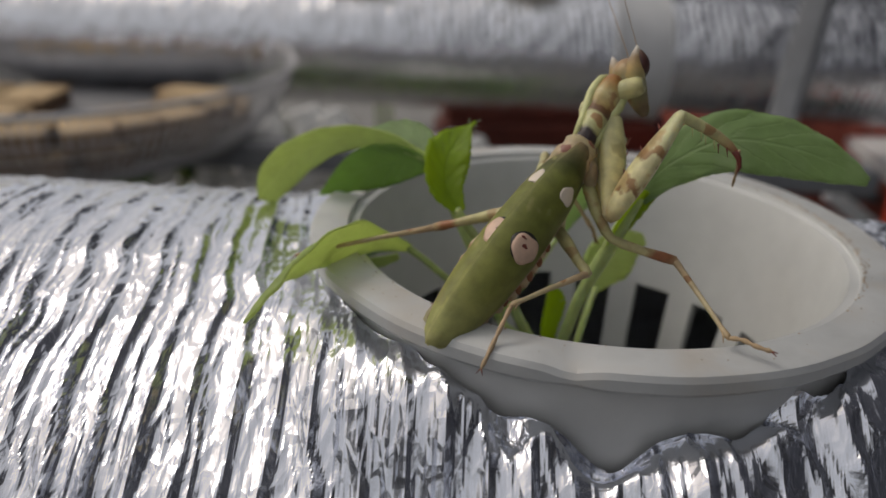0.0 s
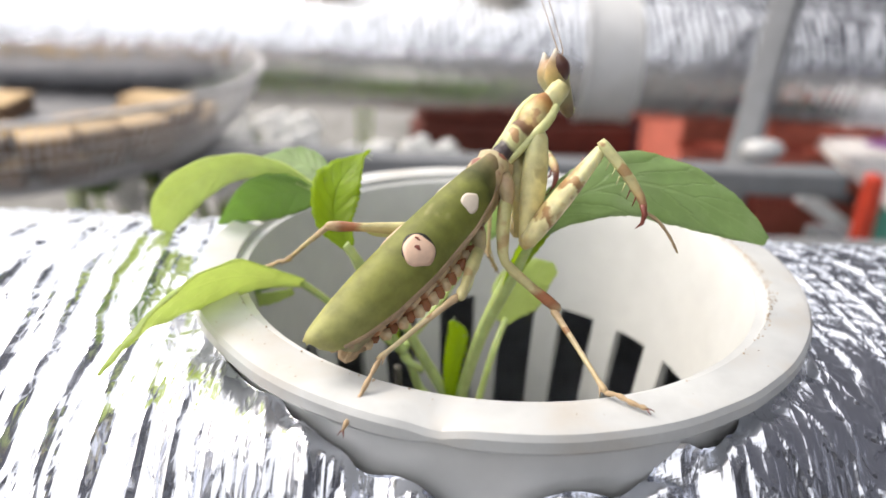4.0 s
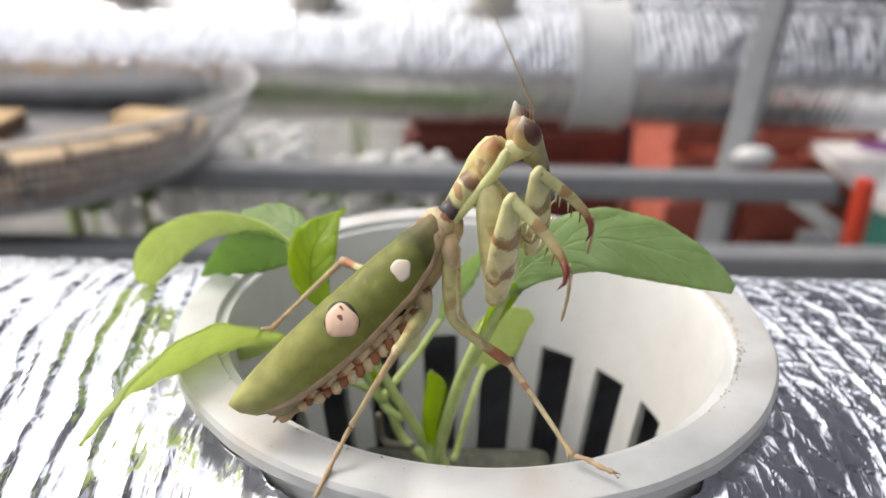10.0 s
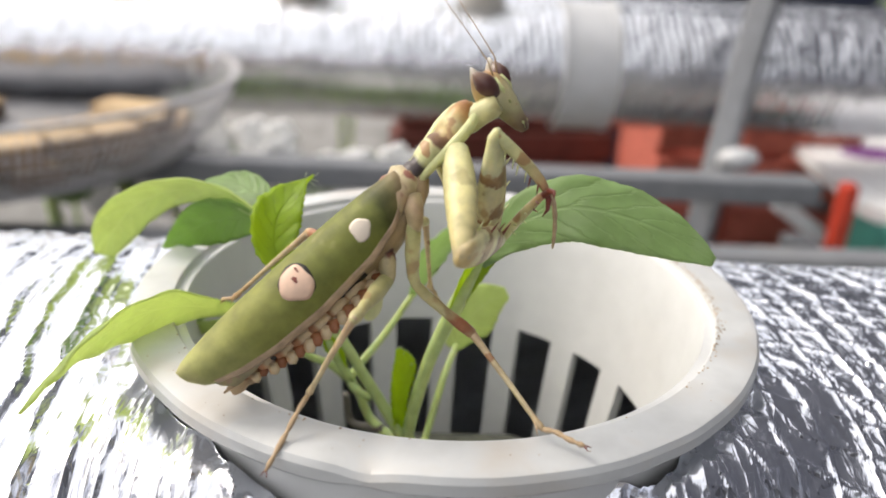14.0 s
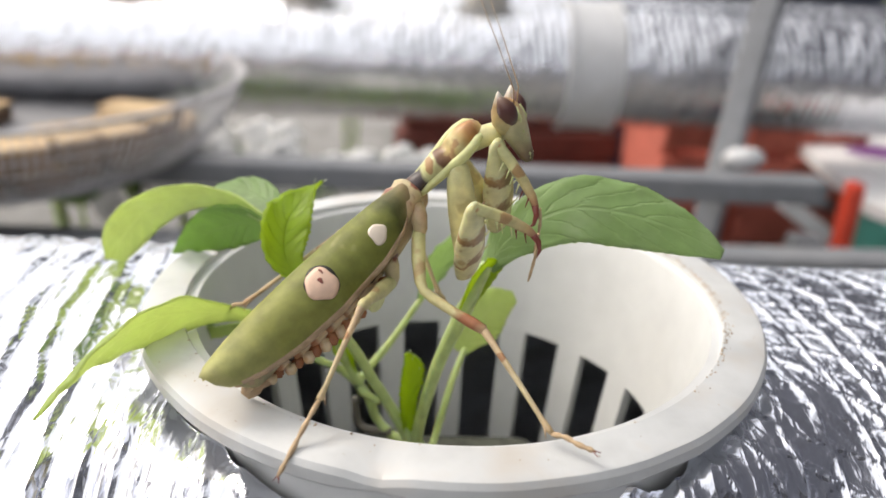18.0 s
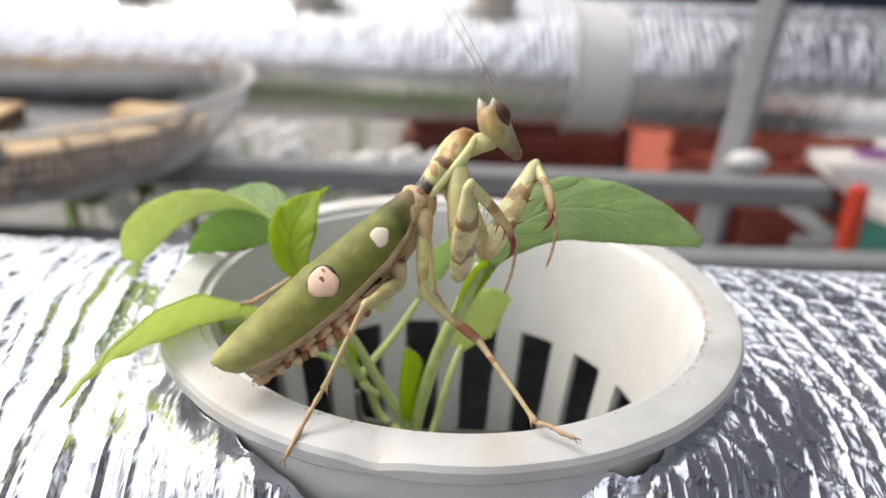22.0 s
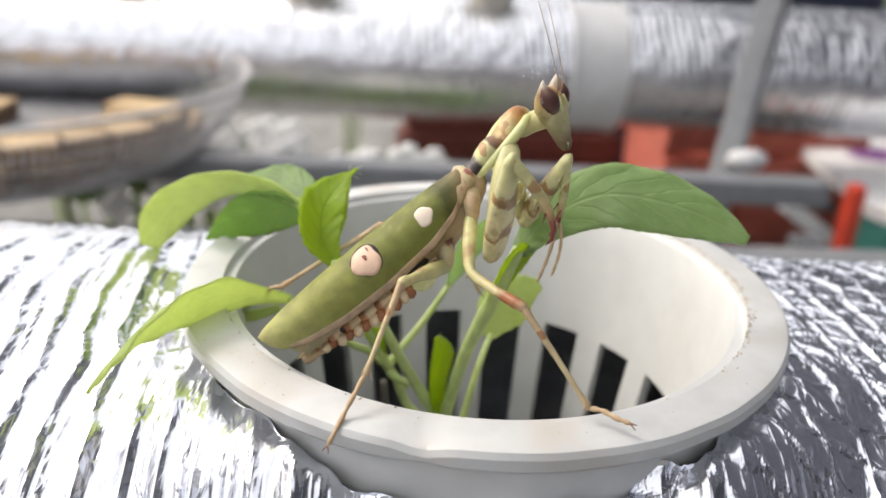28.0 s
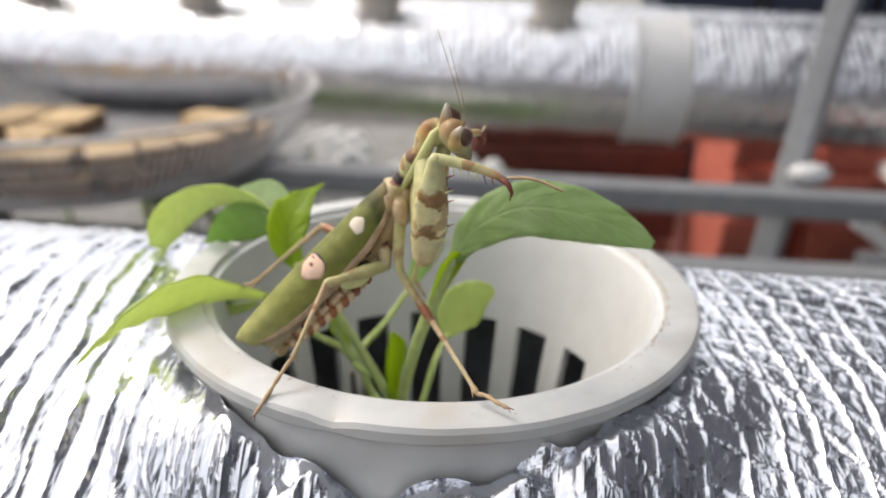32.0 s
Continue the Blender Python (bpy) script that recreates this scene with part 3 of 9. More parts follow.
def near_pipe():
    pipe = thing("grow_pipe", "crumpled silver foil wrapped round a horizontal hydroponic growing pipe", "pipe", kind="structure")
    xs = np.concatenate([np.linspace(-0.9, -0.14, 50)[:-1], np.linspace(-0.14, -0.085, 110)[:-1], np.linspace(-0.085, 0.085, 820), np.linspace(0.085, 0.14, 110)[1:], np.linspace(0.14, 0.9, 50)[1:]])
    th = np.concatenate([np.radians(np.linspace(-178, -85, 40))[:-1], np.radians(np.linspace(-85, 62, 540)), np.radians(np.linspace(62, 178, 40))[1:]])
    X, T = np.meshgrid(xs, th, indexing="ij")
    S = T * PIPE_R
    h = foil_relief(X, S)
    # the foil is turned up a little round the hole
    yy = PIPE_R * np.sin(T)
    rad = np.hypot(X, yy)
    lip = np.exp(-((rad - 0.0328) / 0.0034) ** 2) * (np.cos(T) > 0)
    h = h + lip * -0.0003
    R = PIPE_R + h - 0.0004
    V = np.stack([X, R * np.sin(T), PIPE_TOP - PIPE_R + R * np.cos(T) - PIPE_TILT * X], -1)
    ang = np.arctan2(yy, X)
    # at the sides it is pressed up under the rim, in front it hangs lower
    off = np.abs(((ang + math.pi / 2 + math.pi) % math.tau) - math.pi)
    gate = np.clip((off - np.where(X > 0, 0.36, 0.44) - 0.2 * (smooth_noise(X + 3, S + 3, 24, 0.004) - 0.5)) / 0.12, 0, 1)
    reach = np.clip((0.0425 - rad) / 0.0095, 0, 1) * (np.cos(T) > 0)
    reach = reach * reach * (3 - 2 * reach)
    want = -0.0019 + 0.0007 * (smooth_noise(X + 3, S + 3, 25, 0.0025) - 0.7)
    low = -0.0044 - 0.0030 * (smooth_noise(X + 3, S + 3, 26, 0.0032) - 0.35) - 0.0040 * np.exp(-((ang + 1.66) / 0.10) ** 2)
    want = low + (want - low) * gate
    bare = PIPE_TOP - PIPE_R + PIPE_R * np.cos(T) - PIPE_TILT * X
    V[..., 2] += (np.clip(want - 0.0009 - bare, -0.0012, 0.02) - 0.4 * h * np.cos(T)) * reach
    edge = 0.0307 + 0.0010 * (smooth_noise(np.cos(ang) * 0.03 + 3, np.sin(ang) * 0.03 + 3, 22, 0.0042)) + 0.0012 * np.clip(-yy / 0.03, 0, 1) * smooth_noise(ang + 9, ang * 0 + 3, 23, 0.09)
    # the torn edge: vertices just inside it are drawn out onto it
    near = (rad > edge - 0.0009) & (rad < edge) & (np.cos(T) > 0)
    grow = np.where(near, edge / np.maximum(rad, 1e-6), 1.0)
    V[..., 0] *= grow
    V[..., 1] *= grow
    out = (rad > edge - 0.0009) | (np.cos(T) < 0)
    nx, nt = X.shape
    idx = np.arange(nx * nt).reshape(nx, nt)
    keep = out[:-1, :-1] & out[1:, :-1] & out[1:, 1:] & out[:-1, 1:]
    q = np.stack([idx[:-1, :-1], idx[1:, :-1], idx[1:, 1:], idx[:-1, 1:]], -1)[keep]
    me = bpy.data.meshes.new("foil_wrap")
    me.from_pydata(V.reshape(-1, 3).tolist(), [], q.tolist())
    bm = bmesh.new()
    bm.from_mesh(me)
    bmesh.ops.delete(bm, geom=[v for v in bm.verts if not v.link_faces], context="VERTS")
    bm.to_mesh(me)
    bm.free()
    part("foil_wrap", me, M_FOIL, pipe, smooth=False)
    # the plastic pipe below it, open under the pot
    rings = []
    xs2 = np.concatenate([np.linspace(-0.9, -0.034, 12), np.linspace(-0.0335, 0.0335, 60), np.linspace(0.034, 0.9, 12)])
    for x in xs2:
        half = math.asin(min(1, math.sqrt(max(0.0316 ** 2 - x * x, 0)) / 0.058)) if abs(x) < 0.0316 else 0.0
        a = np.linspace(half, math.tau - half, 72)
        rings.append([(x, 0.0585 * math.sin(t), PIPE_TOP - PIPE_R + 0.0585 * math.cos(t) - PIPE_TILT * x) for t in a])
    for x in (-0.75, 0.75):
        part("leg", box(0.04, 0.04, 0.62, (x, 0, -0.4385), 0.004), M_STEEL, pipe, smooth=False)
    part("pipe_shell", rings_mesh(rings, closed=False, caps=False), M_DARK, pipe, "dark inside of the growing pipe")
    return pipe


near_pipe()

# ---- the net pot ----
RIM_R, RIM_IN = 0.0325, 0.0282
SLOTS, SLOT_TOP, POT_BOTTOM = 17, -0.0178, -0.043


def wall_r(z):
    """The inner radius of the pot's wall at height z."""
    return 0.0273 + 0.155 * z


def net_pot():
    pot = thing("net_pot", "white plastic net pot with slotted sides seated in the foil pipe", "plant pot")
    # flange: flat top with a small inner step, rounded lip
    flange = [(RIM_IN, -0.0003), (RIM_IN + 0.00015, 0.0), (0.0315, 0.0), (0.0322, -0.0002), (RIM_R, -0.0007), (RIM_R, -0.0017), (0.0322, -0.0021), (0.0316, -0.0023), (0.0313, -0.0024)]
    vs, fs = lathe(flange, 160)
    rng = random.Random(4)
    # chips and dents in the outer lip
    bent = []
    for x, y, z in vs:
        r, a = math.hypot(x, y), math.atan2(y, x)
        k = 1 + 0.003 * noise.noise(Vector((x * 220, y * 220, 3))) * (r > 0.0319)
        z2 = z + 0.00012 * noise.noise(Vector((x * 90, y * 90, 7)))
        chip = math.exp(-((a + 1.78) / 0.05) ** 2)
        if r > 0.0314:
            z2 -= 0.0007 * chip * (z > -0.001)
            k -= 0.010 * chip
        bent.append((x * k, y * k, z2))
    part("rim", (bent, fs), M_RIM, pot, "flat white rim with grime and chips", crease=24)
    step = [(RIM_IN, -0.0003), (RIM_IN - 0.00003, -0.00065), (RIM_IN - 0.0001, -0.0007), (wall_r(-0.0009) + 0.0001, -0.00072), (wall_r(-0.0009), -0.0009), (wall_r(-0.006), -0.006), (wall_r(-0.011), -0.011), (wall_r(SLOT_TOP), SLOT_TOP), (wall_r(SLOT_TOP) + 0.0012, SLOT_TOP), (0.0300, -0.0176), (0.0305, -0.0120), (0.0309, -0.006), (0.0313, -0.0024)]
    part("wall", lathe(step, 160), M_POT, pot, crease=24)
    # ribs between the slots, each its own bar
    rib_w = math.tau / SLOTS * 0.42
    for k in range(SLOTS):
        a0 = k * math.tau / SLOTS + radians(65.6)
        rings = []
        for i in range(9):
            z = SLOT_TOP + 0.0004 + (POT_BOTTOM - SLOT_TOP) * i / 8
            ri, ro = wall_r(z), wall_r(z) + 0.0013
            aa = [a0 - rib_w / 2, a0 + rib_w / 2]
            rings.append([(ri * math.cos(aa[0]), ri * math.sin(aa[0]), z), (ri * math.cos(a0), ri * math.sin(a0), z), (ri * math.cos(aa[1]), ri * math.sin(aa[1]), z), (ro * math.cos(aa[1]), ro * math.sin(aa[1]), z), (ro * math.cos(aa[0]), ro * math.sin(aa[0]), z)])
        part("rib", rings_mesh(rings), M_POT, pot, smooth=False)
    rb = wall_r(POT_BOTTOM)
    part("base", lathe([(0.0005, POT_BOTTOM), (rb + 0.0013, POT_BOTTOM), (rb + 0.0013, POT_BOTTOM - 0.0015), (0.0005, POT_BOTTOM - 0.0015)], 60), M_POT, pot)
    # dark specks of grime along the inner step
    rng = random.Random(12)
    specks = []
    for k in range(330):
        a = rng.gauss(0.0, 0.34) if k < 240 else rng.uniform(-3.1, 3.1)
        r = 0.0283 + abs(rng.gauss(0, 0.00035)) if k < 280 else rng.uniform(0.0284, 0.0318)
        q = rng.uniform(0.00004, 0.00012) * ((1.5 if k % 9 == 0 else 1) if k < 280 else 0.6)
        specks.append(ball(q, (r * math.cos(a), r * math.sin(a), 0.00003), (1, 1.3, 0.5), 6, 4))
    tagged(part("grime", joined(*specks), M_POT_DIRT, pot), "brown specks of grime on the white rim", kind="stuff")
    return pot


net_pot()
sponge = part("sponge_block", box(0.026, 0.022, 0.017, bevel=0.002), M_SPONGE)
sponge.location = (-0.001, -0.002, -0.0345)
tagged(sponge, "dark wet foam block in the bottom of the pot", "growing medium")

# dark things added round the racks, unseen, to darken what mirrors in the foil
canopy = thing("added_canopy", "unseen dark canopy added beside the racks to darken reflections in the foil", "canopy", at=(0.9, -0.5, -0.75), kind="structure")
# the canopy is there only for its dark reflection
part("cloth", box(1.6, 0.35, 0.012, (0, 0, 1.32), 0.004), M_BLOCKER, canopy, smooth=False)
for k in range(4):
    part("pole", box(0.02, 0.02, 1.315, (-0.78 + 1.56 * (k % 2), -0.16 + 0.32 * (k // 2), 0.6575), 0.004), M_STEEL, canopy, smooth=False)
# backdrop slab added so the right-hand foil reflects something dark
shed = part("dark_shed", box(3.2, 0.3, 3.2, (0, 0, 1.6), 0.01), M_BLOCKER_DARK, smooth=False)
shed.matrix_basis = pose(2.3, 3.2, -0.75, 0, 0, -12)
tagged(shed, "dark backdrop slab added far behind the racks to reflect in the foil", "shed", kind="structure")
# unseen side walls, added to cut the sky that the foil mirrors
for x, h in ((1.5, 4.6), (-2.6, 1.3)):
    blocker = part("house_wall", box(0.2, 5.0, h, (0, 0, h / 2)), M_BLOCKER_DARK if x > 0 else M_BLOCKER, smooth=False)
    blocker.location = (x, 0.0, -0.75)
    tagged(blocker, "unseen dark wall added on the right to block sky from the foil" if x > 0 else "unseen grey wall added on the left to block low sky", "wall", kind="structure")

# added behind the camera: its reflection greys the far pipe's lower half
blocker = part("house_wall", box(4.3, 0.2, 1.6, (0, 0, 0.8)), M_BLOCKER, smooth=False)
blocker.location = (-0.55, -2.9, -0.75)
tagged(blocker, "unseen low wall added behind the camera to darken the mirrored horizon", "wall", kind="structure")

# ---- the seedling in the pot (millimetres below) ----
def v3(*p):
    return Vector(p) * MM


def stalk(plant, knots, radii, mat=None, name="stalk", n=18):
    r = [p.x for p in curve_points([(q, 0, 0) for q in radii], n)]
    return part(name, tube([p * MM for p in curve_points(knots, n)], [q * MM for q in r], 10), mat or M_STEM, plant)


def leaf(plant, spine, sides, widths, mat, **kw):
    kw.setdefault("camber", 0.2)
    return part("leaf", blade([v3(*p) for p in spine], sides, [w * MM for w in widths], **kw), mat, plant)


def sway(pivot, rows):
    """Poses of a leaf that nods about its stalk: seconds and degrees."""
    p = v3(*pivot)
    return [(t, Matrix.Translation(p) @ pose(0, 0, 0, 0, -a, 0) @ Matrix.Translation(-p)) for t, a in rows]


plant = thing("leafy_seedling", "young leafy green seedling growing in the net pot", "plant", at=(0, 0, 0))
# stems from the sponge
stalk(plant, [(-3.8, -4.0, -19.3), (-5.0, -4.0, -16.3), (-8.5, -3.5, -10.3), (-11.3, -5.0, -4.1), (-16.1, -7.0, 3.6)], [0.75, 0.68, 0.61, 0.54, 0.48])
stalk(plant, [(-7.8, -2.5, -13.9), (-10.2, -1.5, -12.0), (-6.7, 2.0, -8.2), (-3.4, 3.5, -3.4)], [0.41, 0.48, 0.41, 0.34])
stalk(plant, [(-10.2, -1.5, -12.2), (-12.4, -2.0, -9.8), (-14.9, -2.5, -8.3), (-19.2, -3.0, -4.4), (-21.4, -3.0, -2.8)], [0.48, 0.44, 0.41, 0.41, 0.41])
stalk(plant, [(-10.2, -1.5, -12.2), (-11.5, -2.0, -9.1), (-12.7, -3.0, -5.6), (-16.6, -3.0, 2.6), (-18.9, -2.0, 7.3)], [0.61, 0.58, 0.54, 0.48, 0.41])
stalk(plant, [(-3.8, -4.0, -19.3), (-7.8, -1.0, -17.8), (-9.2, -1.0, -14.2), (-10.2, -1.5, -12.2)], [0.61, 0.54, 0.54, 0.54])
stalk(plant, [(-6.3, -2.0, -18.3), (-10.2, 0.0, -18.9), (-10.9, 0.0, -14.9)], [0.54, 0.48, 0.41], M_STEM_DARK, "old_stalk")
stalk(plant, [(-2.8, -4.0, -19.3), (-3.5, -4.5, -16.5), (-1.7, -5.5, -7.3), (0.8, -7.0, 0.5), (2.8, -8.0, 6.3)], [0.68, 0.68, 0.71, 0.82, 0.68])
stalk(plant, [(-1.8, -3.0, -19.3), (-1.3, -2.0, -18.5), (0.4, 0.0, -12.2), (1.8, 2.5, -9.4)], [0.44, 0.41, 0.41, 0.34])
# the curling leaf over the foil
leaf(plant, [(-19.1, -2.0, 7.4), (-24.2, 2.0, 8.4), (-30.1, 5.0, 7.5), (-35.2, 7.0, 4.7), (-38.3, 8.0, 1.4), (-40.1, 8.5, -2.2)], [(0.1, -0.3, 0.95), (-0.1, -0.3, 0.95), (-0.15, -0.35, 0.9), (-0.5, -0.3, 0.8), (-0.8, -0.25, 0.55), (-0.92, -0.2, 0.35)], [0.5, 1.1, 1.8, 2.4, 2.4, 1.1], M_LEAF, camber=0.15, seed=3)
# the flat leaf behind it
leaf(plant, [(-18.9, -2.0, 6.9), (-22.7, 1.5, 5.9), (-27.3, 5.0, 3.5), (-33.2, 9.0, -1.1)], [(0.1, -0.35, 0.9)] * 4, [0.6, 2.3, 2.6, 0.2], M_LEAF_DEEP, camber=0.1, seed=4)
# the back leaf
leaf(plant, [(-18.7, -1.5, 7.4), (-20.5, 2.0, 8.3), (-23.5, 5.0, 8.5), (-27.6, 9.0, 7.3)], [(0.5, 0.5, 0.6)] * 4, [0.6, 1.8, 1.7, 0.2], M_LEAF_GREY, camber=0.1, seed=5)
# the upright young leaf
leaf(plant, [(-15.7, -7.0, 3.3), (-17.3, -5.5, 5.6), (-17.3, -3.5, 8.2), (-16.1, -1.0, 9.8), (-14.3, 1.0, 11.1)], [(1, 0.25, 0.1), (1, 0.3, 0.15), (1, 0.4, 0.2), (1, 0.3, 0.4), (0.8, 0.2, 0.7)], [0.6, 1.9, 2.35, 1.7, 0.2], M_LEAF_YOUNG, camber=0.35, serrate=0.1, seed=6)
# the long leaf hanging over the rim
leaf(plant, [(-21.2, -3.0, -2.8), (-24.0, -8.0, 0.1), (-27.1, -13.0, 2.2), (-30.7, -18.0, 2.0), (-33.3, -21.5, -0.0), (-34.7, -24.0, -1.6)], [(0.1, -0.3, 0.93), (0.15, -0.3, 0.93), (0.25, -0.25, 0.93), (0.5, -0.2, 0.8), (0.6, -0.2, 0.7), (0.6, -0.2, 0.7)], [0.5, 1.2, 2.5, 2.4, 1.5, 0.2], M_LEAF, camber=0.25, seed=7)
# a small leaf pair at the pot side
leaf(plant, [(-22.4, -2.0, -3.3), (-24.6, -2.0, -3.1), (-27.1, -2.0, -4.1), (-28.4, -2.0, -5.2)], [(0, 0.6, 0.8)] * 4, [0.4, 0.9, 1.0, 0.2], M_LEAF_GREY, seed=8)
# its lower twin
leaf(plant, [(-22.4, -2.5, -4.1), (-24.9, -2.5, -5.0), (-27.1, -2.5, -5.3), (-28.1, -2.5, -5.1)], [(0, -0.3, 0.9)] * 4, [0.4, 0.8, 0.9, 0.2], M_LEAF, seed=18)
# the broad leaf spreading over the rim
broad = leaf(plant, [(2.7, -8.0, 6.0), (5.4, -8.5, 9.6), (10.6, -9.0, 12.1), (16.6, -9.5, 11.3), (21.5, -10.0, 9.4), (24.6, -10.5, 7.7)], [(-0.3, 0.5, 0.8), (-0.3, 0.5, 0.8), (0.0, 0.55, 0.83), (0.25, 0.55, 0.8), (0.35, 0.5, 0.75), (0.4, 0.5, 0.7)], [0.9, 2.3, 3.1, 3.0, 1.9, 0.5], M_LEAF_GREY, camber=0.12, serrate=0.03, seed=9, nu=60)
# the stalk widens into the broad leaf
leaf(plant, [(0.1, -6.7, -2.1), (1.2, -7.6, 2.1), (2.2, -8.3, 4.9), (3.4, -8.7, 7.0)], [(0.9, 0.1, 0.35)] * 4, [0.4, 0.8, 1.15, 1.0], M_LEAF_YOUNG, camber=0.4, seed=15)
# the round leaf low in the pot
leaf(plant, [(1.3, 2.5, -9.9), (2.8, 3.5, -7.0), (5.0, 4.3, -4.8), (7.5, 5.0, -3.7)], [(-0.75, 0.1, 0.6), (-0.8, 0.1, 0.6), (-0.6, 0.2, 0.75), (-0.5, 0.2, 0.8)], [0.8, 3.0, 2.5, 0.7], M_LEAF, camber=0.1, seed=10)
# the small curled leaf with a bitten edge
leaf(plant, [(-4.6, -4.3, -16.3), (-4.7, -4.2, -12.0), (-4.3, -4.0, -8.3), (-4.9, -4.0, -6.4)], [(1, 0.3, 0.1)] * 4, [0.5, 0.9, 1.1, 0.3], M_LEAF_YOUNG, camber=0.5, serrate=0.25, seed=11)
# the pale leaf behind the forelegs
leaf(plant, [(-3.6, 3.5, -3.6), (-2.1, 3.0, 0.3), (-0.8, 2.5, 3.4), (1.1, 2.0, 6.3)], [(0.7, 0.2, 0.5)] * 4, [0.4, 1.6, 1.9, 0.4], M_LEAF_GREY, seed=12)
# a fold of young leaf at the fork
leaf(plant, [(-10.8, -2.0, -10.2), (-12.0, -3.0, -6.6), (-12.8, -4.0, -4.0)], [(1, 0, 0.4)] * 3, [0.3, 1.0, 0.2], M_LEAF_YOUNG, seed=13)
for a, b in (((-14.3, 1.0, 11.0), (-13.7, 1.0, 11.4)), ((-14.5, 1.0, 10.7), (-13.8, 1.0, 10.5)), ((-14.8, 0.8, 10.6), (-14.0, 0.8, 10.0)), ((-15.1, 0.8, 11.0), (-14.9, 0.8, 11.6)), ((-3.5, -4.0, -8.3), (-2.9, -4.0, -7.9)), ((-3.3, -4.0, -9.4), (-2.7, -4.0, -9.3)), ((-3.2, -4.0, -10.4), (-2.7, -4.0, -10.6)), ((-4.3, -4.0, -7.0), (-3.9, -4.0, -6.4)), ((-4.7, -4.0, -6.5), (-4.5, -4.0, -5.8)), ((-3.3, -4.0, -11.5), (-2.8, -4.0, -11.8))):
    part("leaf_hair", tube([v3(*a), (v3(*a) + v3(*b)) / 2, v3(*b)], [0.06 * MM, 0.05 * MM, 0.02 * MM], 5), M_HAIR, plant)

# ---- behind: the second and third pipes, rails, basket, crates ----
def far_pipe(y, z, r, x0, x1, label, seed):
    pipe = thing("grow_pipe_behind", label, "pipe", group="growing pipes", kind="structure")
    xs, th = np.concatenate([np.linspace(x0, -0.5, 60)[:-1], np.linspace(-0.5, 0.6, 800), np.linspace(0.6, max(x1, 0.7), 50)[1:]]), np.linspace(0, math.tau, 109)[:-1]
    X, T = np.meshgrid(xs, th, indexing="ij")
    S = T * r
    wob = 0.004 * smooth_noise(X + 5, S + 5, seed, 0.02)
    h = 0.0011 * fold(X + 0.1 * S + wob, 0.0062, 0.0019) * (0.3 + smooth_noise(X + 5, S + 5, seed + 2, 0.012)) + 0.0012 * facets((X + wob) / 0.005 + 400, (S + wob) / 0.009 + 400, seed + 1)
    R = r + h
    V = np.stack([X, y + R * np.sin(T), z + R * np.cos(T)], -1)
    part("foil_wrap", rings_mesh([[tuple(p) for p in ring] for ring in V]), M_FOIL_FAR, pipe)
    for x in (x0 + 0.1, x1 - 0.1):
        part("leg", box(0.04, 0.04, z - r + 0.75, (x, y, (z - r - 0.75) / 2), 0.004), M_STEEL, pipe, smooth=False)
    return pipe


FAR_Y, FAR_Z, FAR_R = 0.52, -0.064, 0.0435
far_pipe(FAR_Y, FAR_Z, FAR_R, -1.6, 1.36, "second foil-wrapped growing pipe behind, out of focus", 31)
for cx, cy, cz, cr, wide in ((0.119, FAR_Y, FAR_Z, FAR_R, 0.016), (-0.283, 1.02, -0.10, 0.045, 0.021)):
    coupling = thing("pipe_coupling", "white plastic coupling sleeve round the foil pipe", "pipe fitting", group="pipe couplings")
    coupling.matrix_basis = pose(cx, cy, cz, 0, 90, 0)
    part("sleeve", lathe([(cr + 0.0008, -wide), (cr + 0.0035, -wide), (cr + 0.0035, wide), (cr + 0.0008, wide)], 48), M_PVC, coupling, crease=30)
    for k in (-1, 1):
        part("collar", lathe([(cr + 0.0008, k * (wide + 0.0005)), (cr + 0.0046, k * (wide + 0.0005)), (cr + 0.005, k * (wide + 0.002)), (cr + 0.0044, k * (wide + 0.004)), (cr + 0.0008, k * (wide + 0.004))], 48), M_PVC, coupling, crease=30)
far_pipe(1.02, -0.10, 0.045, -2.4, 0.12, "third foil-wrapped pipe far behind in full light", 41)


def far_cup(x, leafy, seed):
    rng = random.Random(seed)
    cup = thing("net_cup", "grey net cup with a small seedling in the far pipe", "plant pot", group="cups in the far pipe", at=(x, FAR_Y, FAR_Z + FAR_R - 0.006))
    part("cup_wall", lathe([(0.014, 0.0), (0.019, 0.024), (0.0225, 0.024), (0.0225, 0.027), (0.017, 0.027), (0.0125, 0.004)], 32), M_TERRA, cup)
    vs, fs = [], []
    for k in range(leafy):
        a, t = rng.uniform(0, 6.28), rng.uniform(0.2, 0.9)
        d = Vector((math.cos(a), math.sin(a), 0.6 + t))
        b = blade([Vector((0, 0, 0.02)), d * 0.014 + Vector((0, 0, 0.018)), d * 0.03 + Vector((0, 0, 0.012))], [Vector((-math.sin(a), math.cos(a), 0.1))] * 3, [0.001, 0.008, 0.001], nu=7, nv=5, thick=0.0004)
        k0 = len(vs)
        vs += b[0]
        fs += [tuple(i + k0 for i in f) for f in b[1]]
    part("leaves", (vs, fs), M_FARLEAF, cup)
    return cup


for k, x in enumerate((-0.49, -0.36, -0.23, -0.09, 0.042)):
    far_cup(x, 7, 60 + k)


rack = thing("growing_rack", "grey painted square-tube steel rack behind the pipe", "rack", at=(0, 0.38, -0.75))


